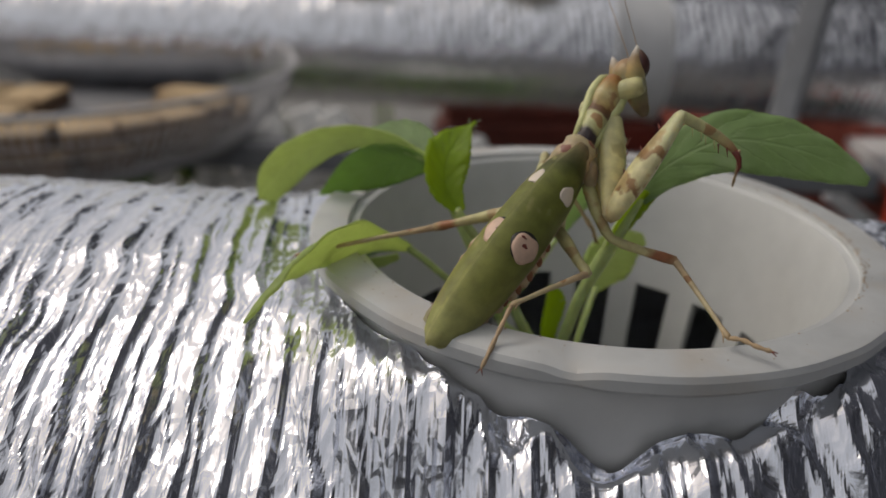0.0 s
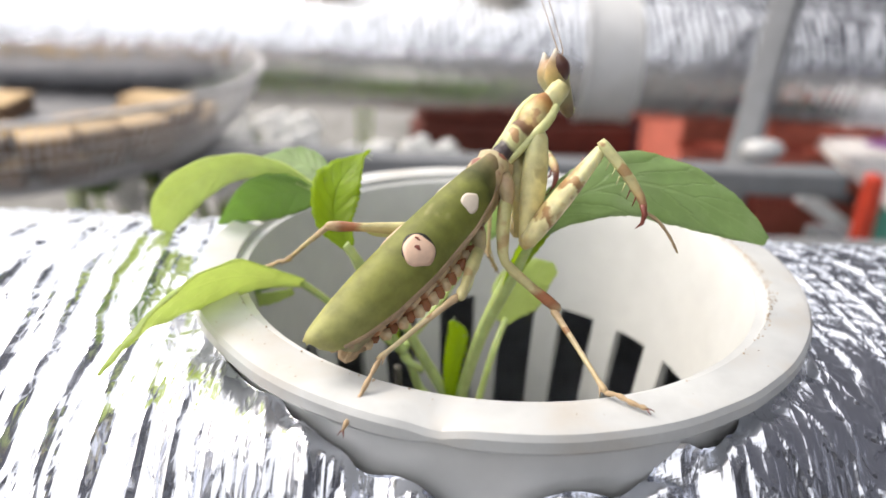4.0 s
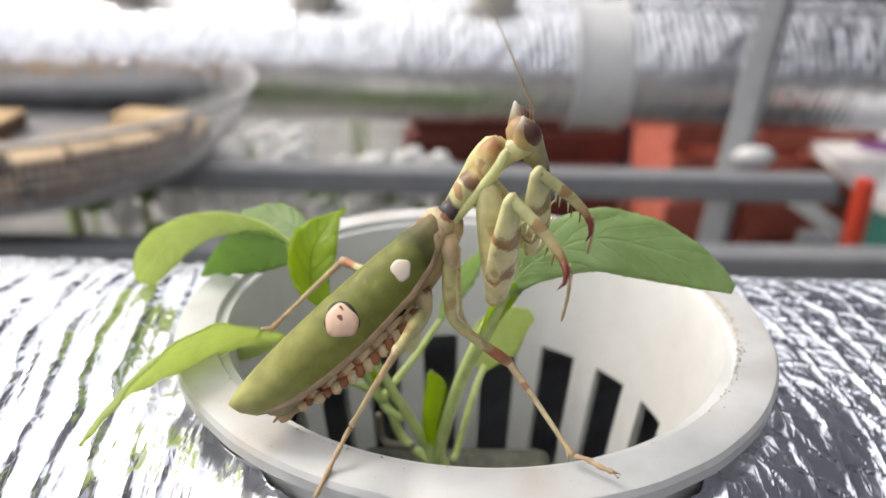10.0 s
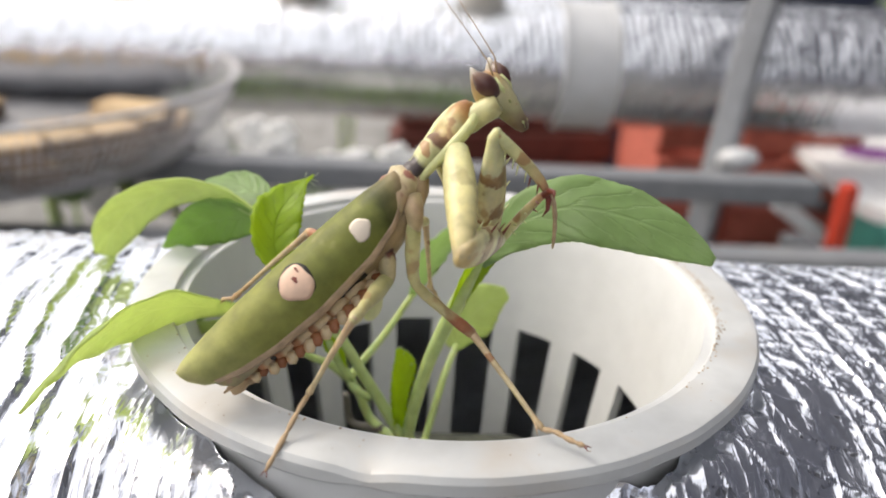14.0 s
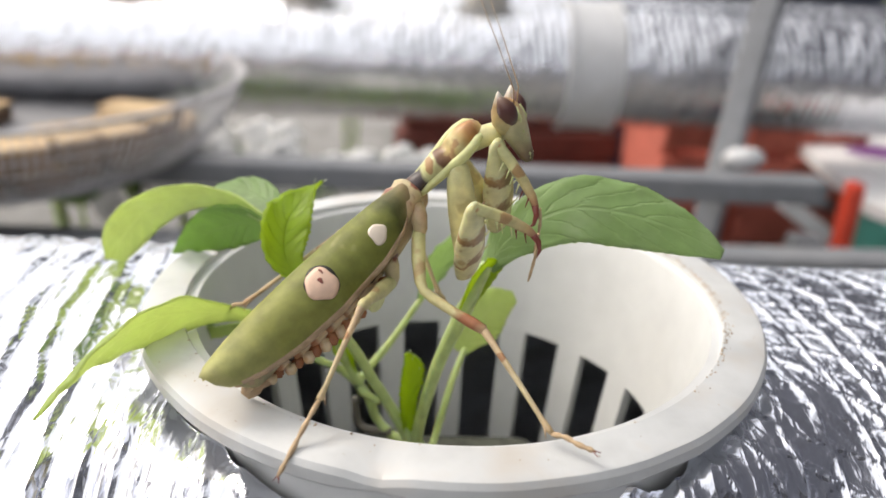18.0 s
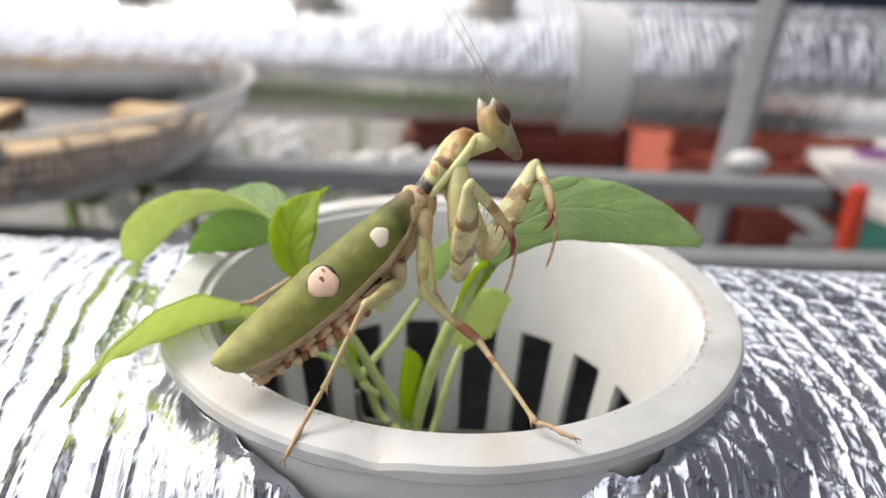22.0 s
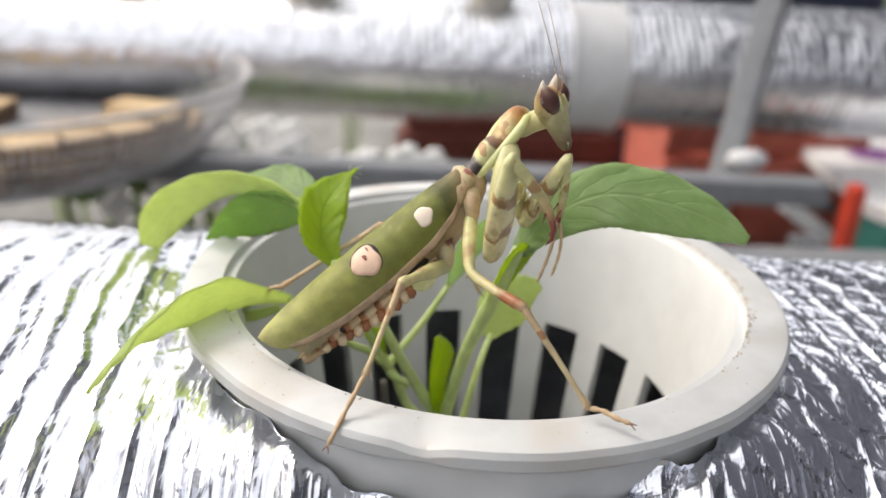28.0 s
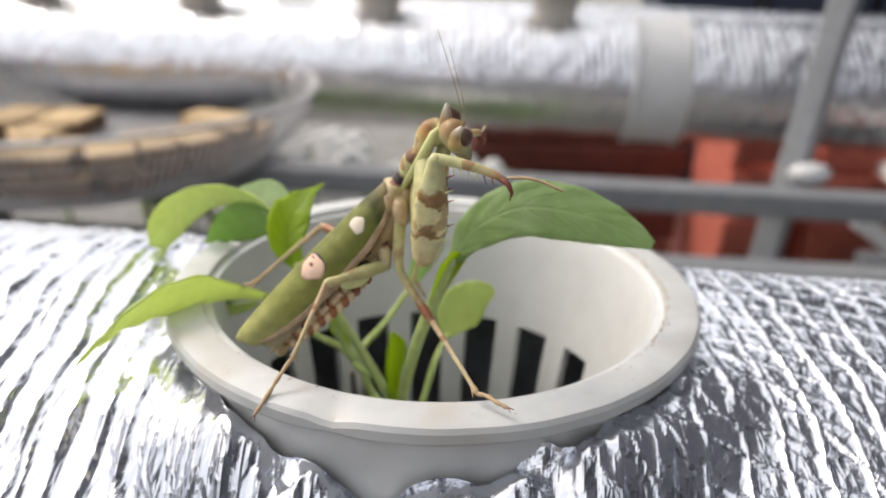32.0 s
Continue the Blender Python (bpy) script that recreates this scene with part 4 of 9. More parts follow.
def rail(p, q, w, h, name):
    o = Vector((0, 0.38, -0.75))
    d = Vector(q) - Vector(p)
    ob = part(name, box(d.length, w, h, bevel=0.003), M_STEEL, rack, smooth=False)
    ob.matrix_basis = Matrix.Translation((Vector(p) + Vector(q)) / 2 - o) @ d.to_track_quat("X", "Z").to_matrix().to_4x4()
    return ob


rail((-1.2, 0.374, -0.107), (0.243, 0.374, -0.109), 0.02, 0.0155, "upper_rail")
rail((-1.2, 0.30, -0.135), (0.9, 0.30, -0.128), 0.02, 0.021, "lower_rail")
rail((0.2345, 0.4645, 0.085), (0.1745, 0.381, -0.185), 0.017, 0.017, "slanting_post")
for x, y, z in ((0.1695, 0.385, -0.18), (0.255, 0.40, -0.15), (-0.32, 0.36, -0.12), (-1.1, 0.36, -0.12), (0.8, 0.30, -0.14), (-1.1, 0.30, -0.145)):
    rail((x, y, z), (x, y, -0.749), 0.02, 0.02, "leg")
knob = part("end_cap", lathe([(0.0005, 0.012), (0.006, 0.011), (0.0105, 0.007), (0.0118, 0.0), (0.0098, -0.006), (0.0005, -0.008)], 28), M_PVC)
knob.matrix_basis = pose(0.1985, 0.393, -0.0965, 65, 0, 0) @ Matrix.Diagonal((1.1, 0.62, 1.0, 1.0))
tagged(knob, "round white plastic end cap beside the slanting post", "pipe fitting")


def wire_basket():
    cx, cy, top, r0, r1, deep = -0.260, 0.385, -0.0585, 0.148, 0.122, 0.0395
    bk = thing("wire_basket", "round grey wire mesh basket with sloping sides", "basket", at=(cx, cy, top))
    ring = lambda r, z, w: tube([(r * math.cos(a), r * math.sin(a), z) for a in [k * math.tau / 72 for k in range(73)]], w, 6)
    part("rim", ring(r0, 0.0, 0.0015), M_WIRE, bk, "grey rim wire")
    for k in range(1, 5):
        t = k / 5
        part("hoop", ring(r0 + (r1 - r0) * t ** 1.5, -deep * t, 0.0003), M_WIRE, bk)
    for k in range(190):
        a = k * math.tau / 190
        c, s = math.cos(a), math.sin(a)
        pts = [((r0 + (r1 - r0) * t ** 1.5) * c, (r0 + (r1 - r0) * t ** 1.5) * s, -deep * t) for t in (0, 0.3, 0.6, 0.85, 1)]
        part("upright_wire", tube(pts, 0.0005, 5), M_WIRE, bk)
    part("bottom", lathe([(0.001, -deep), (r1, -deep), (r1, -deep - 0.002), (0.001, -deep - 0.002)], 48), M_TRAY, bk, "grey tray under the wires")
    # sawn billets stacked inside, highest against the near side
    rng = random.Random(8)
    base = top - deep
    def billet(x, y, lay, size, turn, rows=0.0125):
        blk = thing("wood_block", "small sawn wood block with dark brown sides in the basket", "wood block", group="blocks in the basket", at=(x, y, base + 0.0003 + lay * rows))
        blk.rotation_euler = (0, 0, turn)
        sx, sy = size
        # a thin tan top over a dark brown body
        part("sawn_top", box(sx, sy, 0.0022, (0, 0, rows - 0.0013), 0.0007), M_WOOD, blk, smooth=False)
        part("bark_side", box(sx * 0.97, sy * 0.97, rows - 0.0024, (0, 0, rows / 2 - 0.0012), 0.0007), M_BLOCK_SIDE, blk, smooth=False)

    for lay, (rr, lo, hi, n) in enumerate(((0.118, -178, 20, 15), (0.125, -128, 4, 10))):
        for k in range(n):
            a = radians(lo + (hi - lo) * (k + 0.5) / n)
            wide = 2 * rr * math.tan(radians(hi - lo) / n / 2) * rng.uniform(0.62, 0.92)
            deepness = rng.uniform(0.036, 0.046)
            rad = rr - deepness / 2 - rng.uniform(0.0, 0.013)
            billet(cx + rad * math.cos(a), cy + rad * math.sin(a), lay, (wide, deepness), a + math.pi / 2 + rng.uniform(-0.22, 0.22))
    for a in (-118, -104, -92):
        billet(cx + 0.104 * math.cos(radians(a)), cy + 0.104 * math.sin(radians(a)), 2, (0.02, 0.03), radians(a + 90))
    for k in range(4):
        billet(cx - 0.062 + 0.036 * (k % 2), cy - 0.022 + 0.05 * (k // 2), 0, (0.031, 0.042), rng.uniform(-0.15, 0.15))
    return bk


wire_basket()


def slab(name, label, cat, size, at, mat, turn=0.0, bevel=0.003, group=""):
    ob = part(name, box(*size, bevel=bevel), mat, smooth=False)
    ob.matrix_basis = pose(*at, 0, 0, turn)
    return tagged(ob, label, cat, group)


# red crates and boards on a low shelf behind the rails
shelf = thing("low_shelf", "dark wooden low shelf under the crates", "shelf", at=(0.66, 0.86, -0.75))
part("board", box(1.32, 0.5, 0.02, (0, 0, 0.415), 0.003), M_DARKRED, shelf, smooth=False)
for k in range(4):
    part("leg", box(0.04, 0.04, 0.405, (-0.6 + 1.2 * (k % 2), -0.2 + 0.4 * (k // 2), 0.2025), 0.003), M_DARKRED, shelf, smooth=False)
for x, w in ((0.242, 0.058), (0.343, 0.105)):
    crate = thing("red_crate", "faded red plastic crate with slatted sides", "crate", group="red crates", at=(x, 0.66, -0.325))
    for j in range(5):
        part("slat", box(w, 0.012, 0.034, (0, -0.06, 0.02 + j * 0.044), 0.002), M_BRICK, crate, smooth=False)
    for s in (-1, 1):
        part("corner_post", box(0.014, 0.014, 0.22, (s * (w / 2 - 0.007), -0.05, 0.11), 0.002), M_BRICK, crate, smooth=False)
        part("side_panel", box(0.01, 0.12, 0.2, (s * (w / 2 - 0.006), 0.01, 0.105), 0.002), M_BRICK, crate, smooth=False)
    part("back_panel", box(w, 0.01, 0.2, (0, 0.07, 0.105), 0.002), M_BRICK, crate, smooth=False)
for k in range(6):
    slab("dark_board", "dark red-brown board lying in the shade", "board", (0.24, 0.05, 0.03), (0.065 + 0.006 * k, 0.70 + 0.012 * k, -0.31 + 0.0305 * k), M_DARKRED, 2.0 * k, group="stacked boards")
slab("red_tub", "bright red plastic tub standing on edge", "tub", (0.0115, 0.014, 0.11), (0.2965, 0.43, -0.175), M_RED, bevel=0.005)
slab("tub_stand", "dark stand under the red tub", "stand", (0.12, 0.09, 0.52), (0.335, 0.44, -0.49), M_NAVY)
slab("teal_box", "teal plastic box at the rack's edge", "box", (0.06, 0.06, 0.085), (0.352, 0.435, -0.1875), M_TEAL, bevel=0.006)
for x in (0.36, 0.56, 0.75):
    slab("navy_crate", "dark navy plastic crate in the far shade", "crate", (0.17, 0.2, 0.42), (x, 1.5, -0.2), M_NAVY, group="navy crates")
    slab("crate_plinth", "grey plinth under the navy crate", "plinth", (0.19, 0.22, 0.34), (x, 1.5, -0.58), M_STEEL, group="crate plinths")
strip = part("white_strip", box(0.062, 0.012, 0.013, bevel=0.002), M_PAPER, smooth=False)
strip.matrix_basis = pose(0.309, 0.5, -0.177, 0, 34, 0)
tagged(strip, "white plastic strip leaning against the crates", "strip")
# a printed sheet lying on a white bench at the rack's end
bench = thing("white_bench", "white bench corner with a printed sheet on it", "bench", at=(0.52, 0.56, -0.75))
part("bench_top", joined(([(x, y, z) for z in (0.612, 0.602) for x, y in ((-0.174, 0.115), (-0.204, -0.12), (-0.17, -0.2), (0.5, -0.2), (0.5, 0.115))], [(4, 3, 2, 1, 0), (5, 6, 7, 8, 9)] + [(i, (i + 1) % 5, (i + 1) % 5 + 5, i + 5) for i in range(5)])), M_PAPER, bench, smooth=False)
for x, y in ((-0.15, -0.12), (0.45, -0.12), (0.45, 0.08), (-0.15, 0.05)):
    part("leg", box(0.025, 0.025, 0.60, (x, y, 0.30), 0.003), M_STEEL, bench, smooth=False)
sheet = thing("printed_sheet", "thin white printed sheet with a purple patch", "poster", at=(0.45, 0.54, -0.1375))
part("paper", box(0.2, 0.13, 0.0012), M_PAPER, sheet, smooth=False)
part("print_patch", ball(0.026, (-0.055, 0.03, 0.001), (1.2, 0.8, 0.03)), M_PURPLE, sheet, "purple printed patch")


# foliage and white flowers growing lower behind the rails
def bush(x, y, z, r, n, seed, flowers=0):
    rng = random.Random(seed)
    b = thing("flowering_plant" if flowers else "leafy_plant", "low leafy plant with white blossoms behind the rack" if flowers else "low leafy green plant behind the rack", "plant", group="plants behind the rack", at=(x, y, -0.75))
    zz = z + 0.75
    for k in range(3):
        part("stem", tube([(0, 0, 0), (0.02 * (k - 1), 0.01, zz * 0.5), (0.05 * (k - 1), 0, zz)], [0.006, 0.005, 0.003], 6), M_STEM, b)
    vs, fs = [], []
    for k in range(n):
        d = Vector((rng.gauss(0, 1), rng.gauss(0, 0.8), rng.gauss(0, 0.4)))
        p = Vector((0, 0, zz)) + d * (r * 0.6)
        u = Vector((rng.gauss(0, 1), rng.gauss(0, 1), rng.gauss(0.2, 0.6))).normalized()
        s = u.cross(Vector((rng.gauss(0, 1), rng.gauss(0, 1), 1))).normalized()
        ln = rng.uniform(0.018, 0.032)
        q = blade([p, p + u * ln * 0.5, p + u * ln - Vector((0, 0, ln * 0.2))], [s] * 3, [0.002, ln * 0.3, 0.001], nu=5, nv=3, thick=0.0004)
        k0 = len(vs)
        vs += q[0]
        fs += [tuple(i + k0 for i in f) for f in q[1]]
    part("crown", (vs, fs), M_FARLEAF, b)
    for k in range(flowers * 4):
        c = Vector((rng.uniform(-r, r), rng.uniform(-r, 0.2 * r), zz + rng.uniform(-0.5, 0.75) * r))
        q = rng.uniform(0.004, 0.0075)
        petals = [ball(q, c + Vector((q * math.cos(a), 0.4 * q * math.sin(a * 2), q * math.sin(a))), (1, 0.5, 1), 8, 5) for a in [j * math.tau / 5 for j in range(5)]]
        part("blossom", joined(*petals), M_FLOWER, b)
    return b


bush(-0.118, 0.425, -0.123, 0.030, 16, 71, 12)
bush(-0.045, 0.425, -0.134, 0.030, 22, 72, 5)
bush(0.012, 0.43, -0.138, 0.026, 22, 75, 2)
bush(-0.2, 0.43, -0.136, 0.03, 26, 73, 3)
bush(-0.10, 0.44, -0.195, 0.05, 24, 74)
bush(0.0, 0.45, -0.2, 0.05, 24, 75)
bush(-0.19, 0.44, -0.2, 0.05, 45, 76)
bush(-0.45, 0.9, -0.2, 0.12, 120, 77)
for k in range(9):
    bush(-1.5 + 0.33 * k, 1.75 + 0.1 * (k % 3), 0.0, 0.2, 160, 80 + k)

# ---- the flower mantis (its own space: x to the head, z its back, millimetres in the helpers) ----
MOVERS = {}


def stages(rows):
    """Rows of seconds, millimetres and degrees as poses."""
    return [(t, pose(x * MM, y * MM, z * MM, a, b, c)) for t, x, y, z, a, b, c in rows]


def section(cx, cz, hw, hu, hd, n=16):
    """An oval cross-section at x = cx: half-width, height above and below cz."""
    return [Vector((cx, hw * math.cos(a), cz + (hu if math.sin(a) > 0 else hd) * math.sin(a))) * MM for a in [k * math.tau / n for k in range(n)]]


def body_loft(rows, n=16):
    return rings_mesh([section(*r, n) for r in rows])


mantis = thing("flower_mantis", "green and cream flower mantis with pink eye-spots on its wings", "insect")
MOVERS["mantis"] = mantis
part("thorax", body_loft([(1.0, -1.4, 0.9, 0.8, 0.9), (0.3, -1.6, 1.5, 1.1, 1.4), (-2, -2.4, 1.9, 1.5, 1.9), (-5, -3.0, 2.1, 1.7, 2.0), (-8, -3.3, 2.1, 1.6, 1.9), (-9.5, -3.3, 1.6, 1.2, 1.4)]), M_THORAX, mantis, "mottled pinkish brown thorax")
abdomen = part("abdomen", body_loft([(-7, -3.3, 2.0, 1.3, 1.5), (-10, -3.5, 2.5, 1.0, 1.6), (-14, -3.6, 2.6, 0.8, 1.5), (-17.5, -3.5, 2.1, 0.6, 1.2), (-20, -3.2, 1.2, 0.4, 0.7), (-20.8, -3.1, 0.5, 0.2, 0.3)]), M_BELLY_BLACK, mantis, "abdomen with a black back")
for k in range(8):
    x = -7.6 - 1.65 * k
    w = wide = (2.2, 2.6, 2.8, 2.9, 2.8, 2.5, 2.1, 1.5)[k]
    seg = body_loft([(1.3, 0, w * 0.86, 0.5, 1.5), (0.5, 0, w * 0.95, 0.75, 1.75), (-0.6, 0, w, 0.8, 1.8), (-1.3, 0, w * 0.93, 0.7, 1.6)])
    sg = part("abdomen_segment", seg, M_ABDOMEN, abdomen, spin=pose(x * MM, 0, -3.5 * MM))
    for s in (-1, 1):
        for j, mat in ((0, M_LOBE), (1, M_ABDOMEN)):
            d, w = -0.75 * j, wide * (1.12 if s < 0 else 0.8)
            part("side_lobe", tube([Vector((0.5 + d, s * w * 0.82, -0.5)) * MM, Vector((0.2 + d, s * (w + 0.0), -0.8)) * MM, Vector((0.0 + d, s * (w + 0.2), -0.95)) * MM], [0.55 * MM, 0.52 * MM, 0.3 * MM], 8, 0.7), mat, abdomen, spin=pose(x * MM, 0, -3.5 * MM))
for s in (-1, 1):
    part("cercus", tube([v3(-19.6, s * 0.9, -3.3), v3(-20.8, s * 1.6, -3.2), v3(-22.0, s * 1.9, -3.0)], [0.35 * MM, 0.3 * MM, 0.08 * MM], 8), M_TARSUS, abdomen)
    part("tail_plate", blade([v3(-18.8, s * 0.4, -3.9), v3(-20.5, s * 0.7, -4.2), v3(-22.0, s * 0.9, -4.4)], [(0, 1, 0.2)] * 3, [0.8 * MM, 0.9 * MM, 0.4 * MM], nu=8, nv=5, serrate=0.4), M_TARSUS, abdomen)

hinge = v3(-6.5, 0, -3.0)
abdomen.matrix_basis = Matrix.Translation(hinge) @ pose(0, 0, 0, 0, 5, 0) @ Matrix.Translation(-hinge)

# forewings: roof-shaped blades that point to -x from the hinge
WING = 22.8


def wing_point(u, v, s):
    """u from hinge to tip, v from the inner edge (0) to the outer (1); s = -1 the right wing."""
    k = float(np.interp(u, (0, 0.05, 0.12, 0.25, 0.5, 0.7, 0.84, 0.93, 0.975, 1.0), (0.16, 0.36, 0.64, 0.87, 1.0, 0.94, 0.76, 0.54, 0.36, 0.12)))
    r = (2.58 if s < 0 else 2.4) * k
    a = math.radians(-32 + 130 * v)
    y = s * r * math.sin(a) * 0.95
    z = r * math.cos(a) - r * 0.92 + 0.28 - 0.5 * u - (0.5 * (1 - k) if u > 0.5 else 0)
    x = -WING * u + 0.5 * v * u
    return Vector((x, y, z)) * MM


def wing_normal(u, v, s):
    a = math.radians(-32 + 130 * min(max(v, 0.0), 1.0))
    return Vector((0, s * math.sin(a), math.cos(a)))


def wing_mesh(s, lift=0.0, u0=0.0, u1=1.0, v0=0.0, v1=1.0, nu=34, nv=16, thick=0.14):
    grid = [[wing_point(u0 + (u1 - u0) * i / (nu - 1), v0 + (v1 - v0) * j / (nv - 1), s) for j in range(nv)] for i in range(nu)]
    top, bot = [], []
    for row in grid:
        for p in row:
            nr = wing_normal(0, v0 + (v1 - v0) * (len(top) % nv) / (nv - 1), s)
            top.append(p + nr * ((lift + thick) * MM))
            bot.append(p + nr * (lift * MM))
    n = nu * nv
    fs = []
    flip = s > 0
    for i in range(nu - 1):
        for j in range(nv - 1):
            a = i * nv + j
            f, g = (a, a + nv, a + nv + 1, a + 1), (n + a, n + a + 1, n + a + nv + 1, n + a + nv)
            fs += [f[::-1], g[::-1]] if flip else [f, g]
    for i in range(nu - 1):
        for j in (0, nv - 1):
            a = i * nv + j
            f = (a, n + a, n + a + nv, a + nv)
            fs.append(f if (j == 0) != flip else f[::-1])
    for i in (0, nu - 1):
        for j in range(nv - 1):
            a = i * nv + j
            f = (a, a + 1, n + a + 1, n + a)
            fs.append(f if (i == 0) != flip else f[::-1])
    return top + bot, fs


def wing_disc(s, cu, cv, ru, rv, lift, wob=0.0, seed=1, hole=0.0, a0=0.0, a1=math.tau):
    """A patch lying on the wing; lift is above its upper face, or below it when negative."""
    rng = random.Random(seed)
    ph = [rng.uniform(0, 6.28) for _ in range(3)]
    n, m = 36, 4
    vs, fs = [], []
    for side in (0, 1):
        for j in range(m + 1):
            k = hole + (1 - hole) * j / m
            for i in range(n + 1):
                a = a0 + (a1 - a0) * i / n
                q = 1 + wob * (math.sin(3 * a + ph[0]) * 0.5 + math.sin(5 * a + ph[1]) * 0.3)
                p = wing_point(cu + ru * k * q * math.cos(a), min(max(cv + rv * k * q * math.sin(a), 0.0), 1.0), s)
                vs.append(p + wing_normal(cu, cv + rv * k * q * math.sin(a), s) * ((lift + side * 0.05) * MM))
    w = n + 1
    h = (m + 1) * w
    for j in range(m):
        for i in range(n):
            a = j * w + i
            fs += [(a, a + w, a + w + 1, a + 1), (h + a, h + a + 1, h + a + w + 1, h + a + w)]
    for i in range(n):
        a = m * w + i
        fs.append((a, h + a, h + a + 1, a + 1))
    return vs, fs


for s, side in ((-1, "r"), (1, "l")):
    wing = part("forewing", wing_mesh(s, 0.36 if s < 0 else 0.0), M_WING, mantis, "leathery green forewing")
    MOVERS["forewing_" + side] = wing
    up = 0.36 if s < 0 else 0.0
    part("wing_underside", wing_mesh(s, up - 0.05, 0.02, 0.985, 0.01, 0.99, 26, 12, 0.04), M_WING_UNDER, wing, "pale yellow-green underside of the wing")
    part("wing_edge", wing_mesh(s, up + 0.12, 0.0, 0.93, 0.88, 1.0, 30, 4, 0.05), M_COSTA, wing, "pinkish brown outer wing edge")
    part("eye_spot_ring", wing_disc(s, 0.490, 0.47, 0.061, 0.225, up + 0.15, 0.08, 3), M_SPOT_EDGE, wing, "black ring of the eye-spot")
    part("eye_spot", wing_disc(s, 0.495, 0.490, 0.058, 0.212, up + 0.18, 0.14, 4), M_SPOT, wing, "pink-cream eye-spot")
    for du, dv, ru, rv in ((0.489, 0.45, 0.0075, 0.042), (0.463, 0.37, 0.004, 0.04)):
        part("eye_spot_mark", wing_disc(s, du, dv, ru, rv, up + 0.22, 0.3, 5), M_CLAW, wing, "small brown comma in the eye-spot")
    part("white_spot", wing_disc(s, 0.215, 0.56, 0.036, 0.15, up + 0.17, 0.15, 6), M_PEARL, wing, "white spot near the wing's base")
    part("under_spot_ring", wing_disc(s, 0.53, 0.5, 0.092, 0.30, up - 0.14, 0.1, 7), M_PEARL, wing, "white ring round the spot under the wing")
    part("under_spot", wing_disc(s, 0.53, 0.52, 0.078, 0.24, up - 0.20, 0.1, 8), M_YOLK, wing, "orange-yellow spot under the wing")
    for du, dv in ((0.0, 0.0), (0.03, 0.1), (-0.035, 0.12)):
        part("under_spot_mark", wing_disc(s, 0.53 + du, 0.5 + dv, 0.009, 0.04, up - 0.26, 0.1, 5), M_SPOT_EDGE, wing, "small black mark in the yellow spot")
    part("under_spot_small", wing_disc(s, 0.26, 0.55, 0.036, 0.13, up - 0.16, 0.1, 9), M_YOLK, wing, "small yellow spot under the wing")
    part("under_base_patch", wing_disc(s, 0.14, 0.72, 0.10, 0.22, up - 0.15, 0.1, 10), M_SPOT_EDGE, wing, "black patch at the wing's base")
    # hindwing: six panels of a fan
    for k in range(6):
        ln = (19.2, 19.2, 19.0, 18.5, 17.5, 16.0)[k]
        rows = []
        nu, nv, half = 14, 5, math.radians(6.6)
        grid = []
        for i in range(nu):
            u = i / (nu - 1)
            for j in range(nv):
                v = -1 + 2 * j / (nv - 1)
                r = ln * u * (1 - 0.05 * v * v)
                a = half * v
                grid.append(Vector((-r * math.cos(a), r * math.sin(a) * (0.9 if u > 0.96 else 1), 0.12 * math.cos(v * 3.1) * u + 0.03 * k)) * MM)
        n = nu * nv
        vs = [p + Vector((0, 0, 0.02 * MM)) for p in grid] + grid
        fs = []
        for i in range(nu - 1):
            for j in range(nv - 1):
                a = i * nv + j
                fs += [(a, a + nv, a + nv + 1, a + 1), (n + a, n + a + 1, n + a + nv + 1, n + a + nv)]
        for i in range(nu - 1):
            for j in (0, nv - 1):
                a = i * nv + j
                fs.append((a, n + a, n + a + nv, a + nv))
        pan = part("hindwing_panel", (vs, fs), M_HIND_PINK if k < 3 else M_HIND_DARK, mantis, "pink hindwing panel with a clear tip" if k < 3 else "smoky black-veined hindwing panel")
        MOVERS[f"hind_{side}{k}"] = pan

# prothorax
pro = part("pronotum", body_loft([(x, z, w * 0.72, u * 0.78, d * 0.8) for x, z, w, u, d in [(-0.56, -0.8, 1.0, 0.5, 0.9), (0.00, -0.7, 1.35, 0.9, 1.0), (0.79, -0.65, 1.3, 0.85, 1.05), (1.24, -0.7, 1.15, 0.75, 1.05), (1.92, -0.65, 1.3, 1.15, 1.15), (2.82, -0.65, 1.5, 1.4, 1.25), (3.62, -0.65, 1.6, 1.3, 1.3), (4.18, -0.7, 1.65, 0.95, 1.3), (4.75, -0.6, 1.8, 1.15, 1.3), (5.54, -0.55, 1.85, 1.55, 1.25), (6.33, -0.5, 1.75, 1.65, 1.15), (7.1, -0.5, 1.5, 1.55, 1.0), (7.6, -0.5, 1.25, 1.25, 0.9), (8.0, -0.6, 0.7, 0.6, 0.6)]], 20), M_PRONOTUM, mantis, "shield-shaped pronotum banded cream, ochre and dark brown")
MOVERS["prothorax"] = pro
for s in (-1, 1):
    part("pronotum_ridge", tube([v3(-0.4, s * 0.9, -1.2), v3(2.69, s * 1.08, -0.85), v3(4.03, s * 1.25, -0.7), v3(5.15, s * 1.4, -0.55), v3(6.16, s * 1.38, -0.4), v3(7.06, s * 1.2, -0.25), v3(7.73, s * 0.85, -0.5)], [0.25 * MM, 0.42 * MM, 0.46 * MM, 0.5 * MM, 0.46 * MM, 0.38 * MM, 0.2 * MM], 10), M_RIDGE, pro, "pale green raised edge")
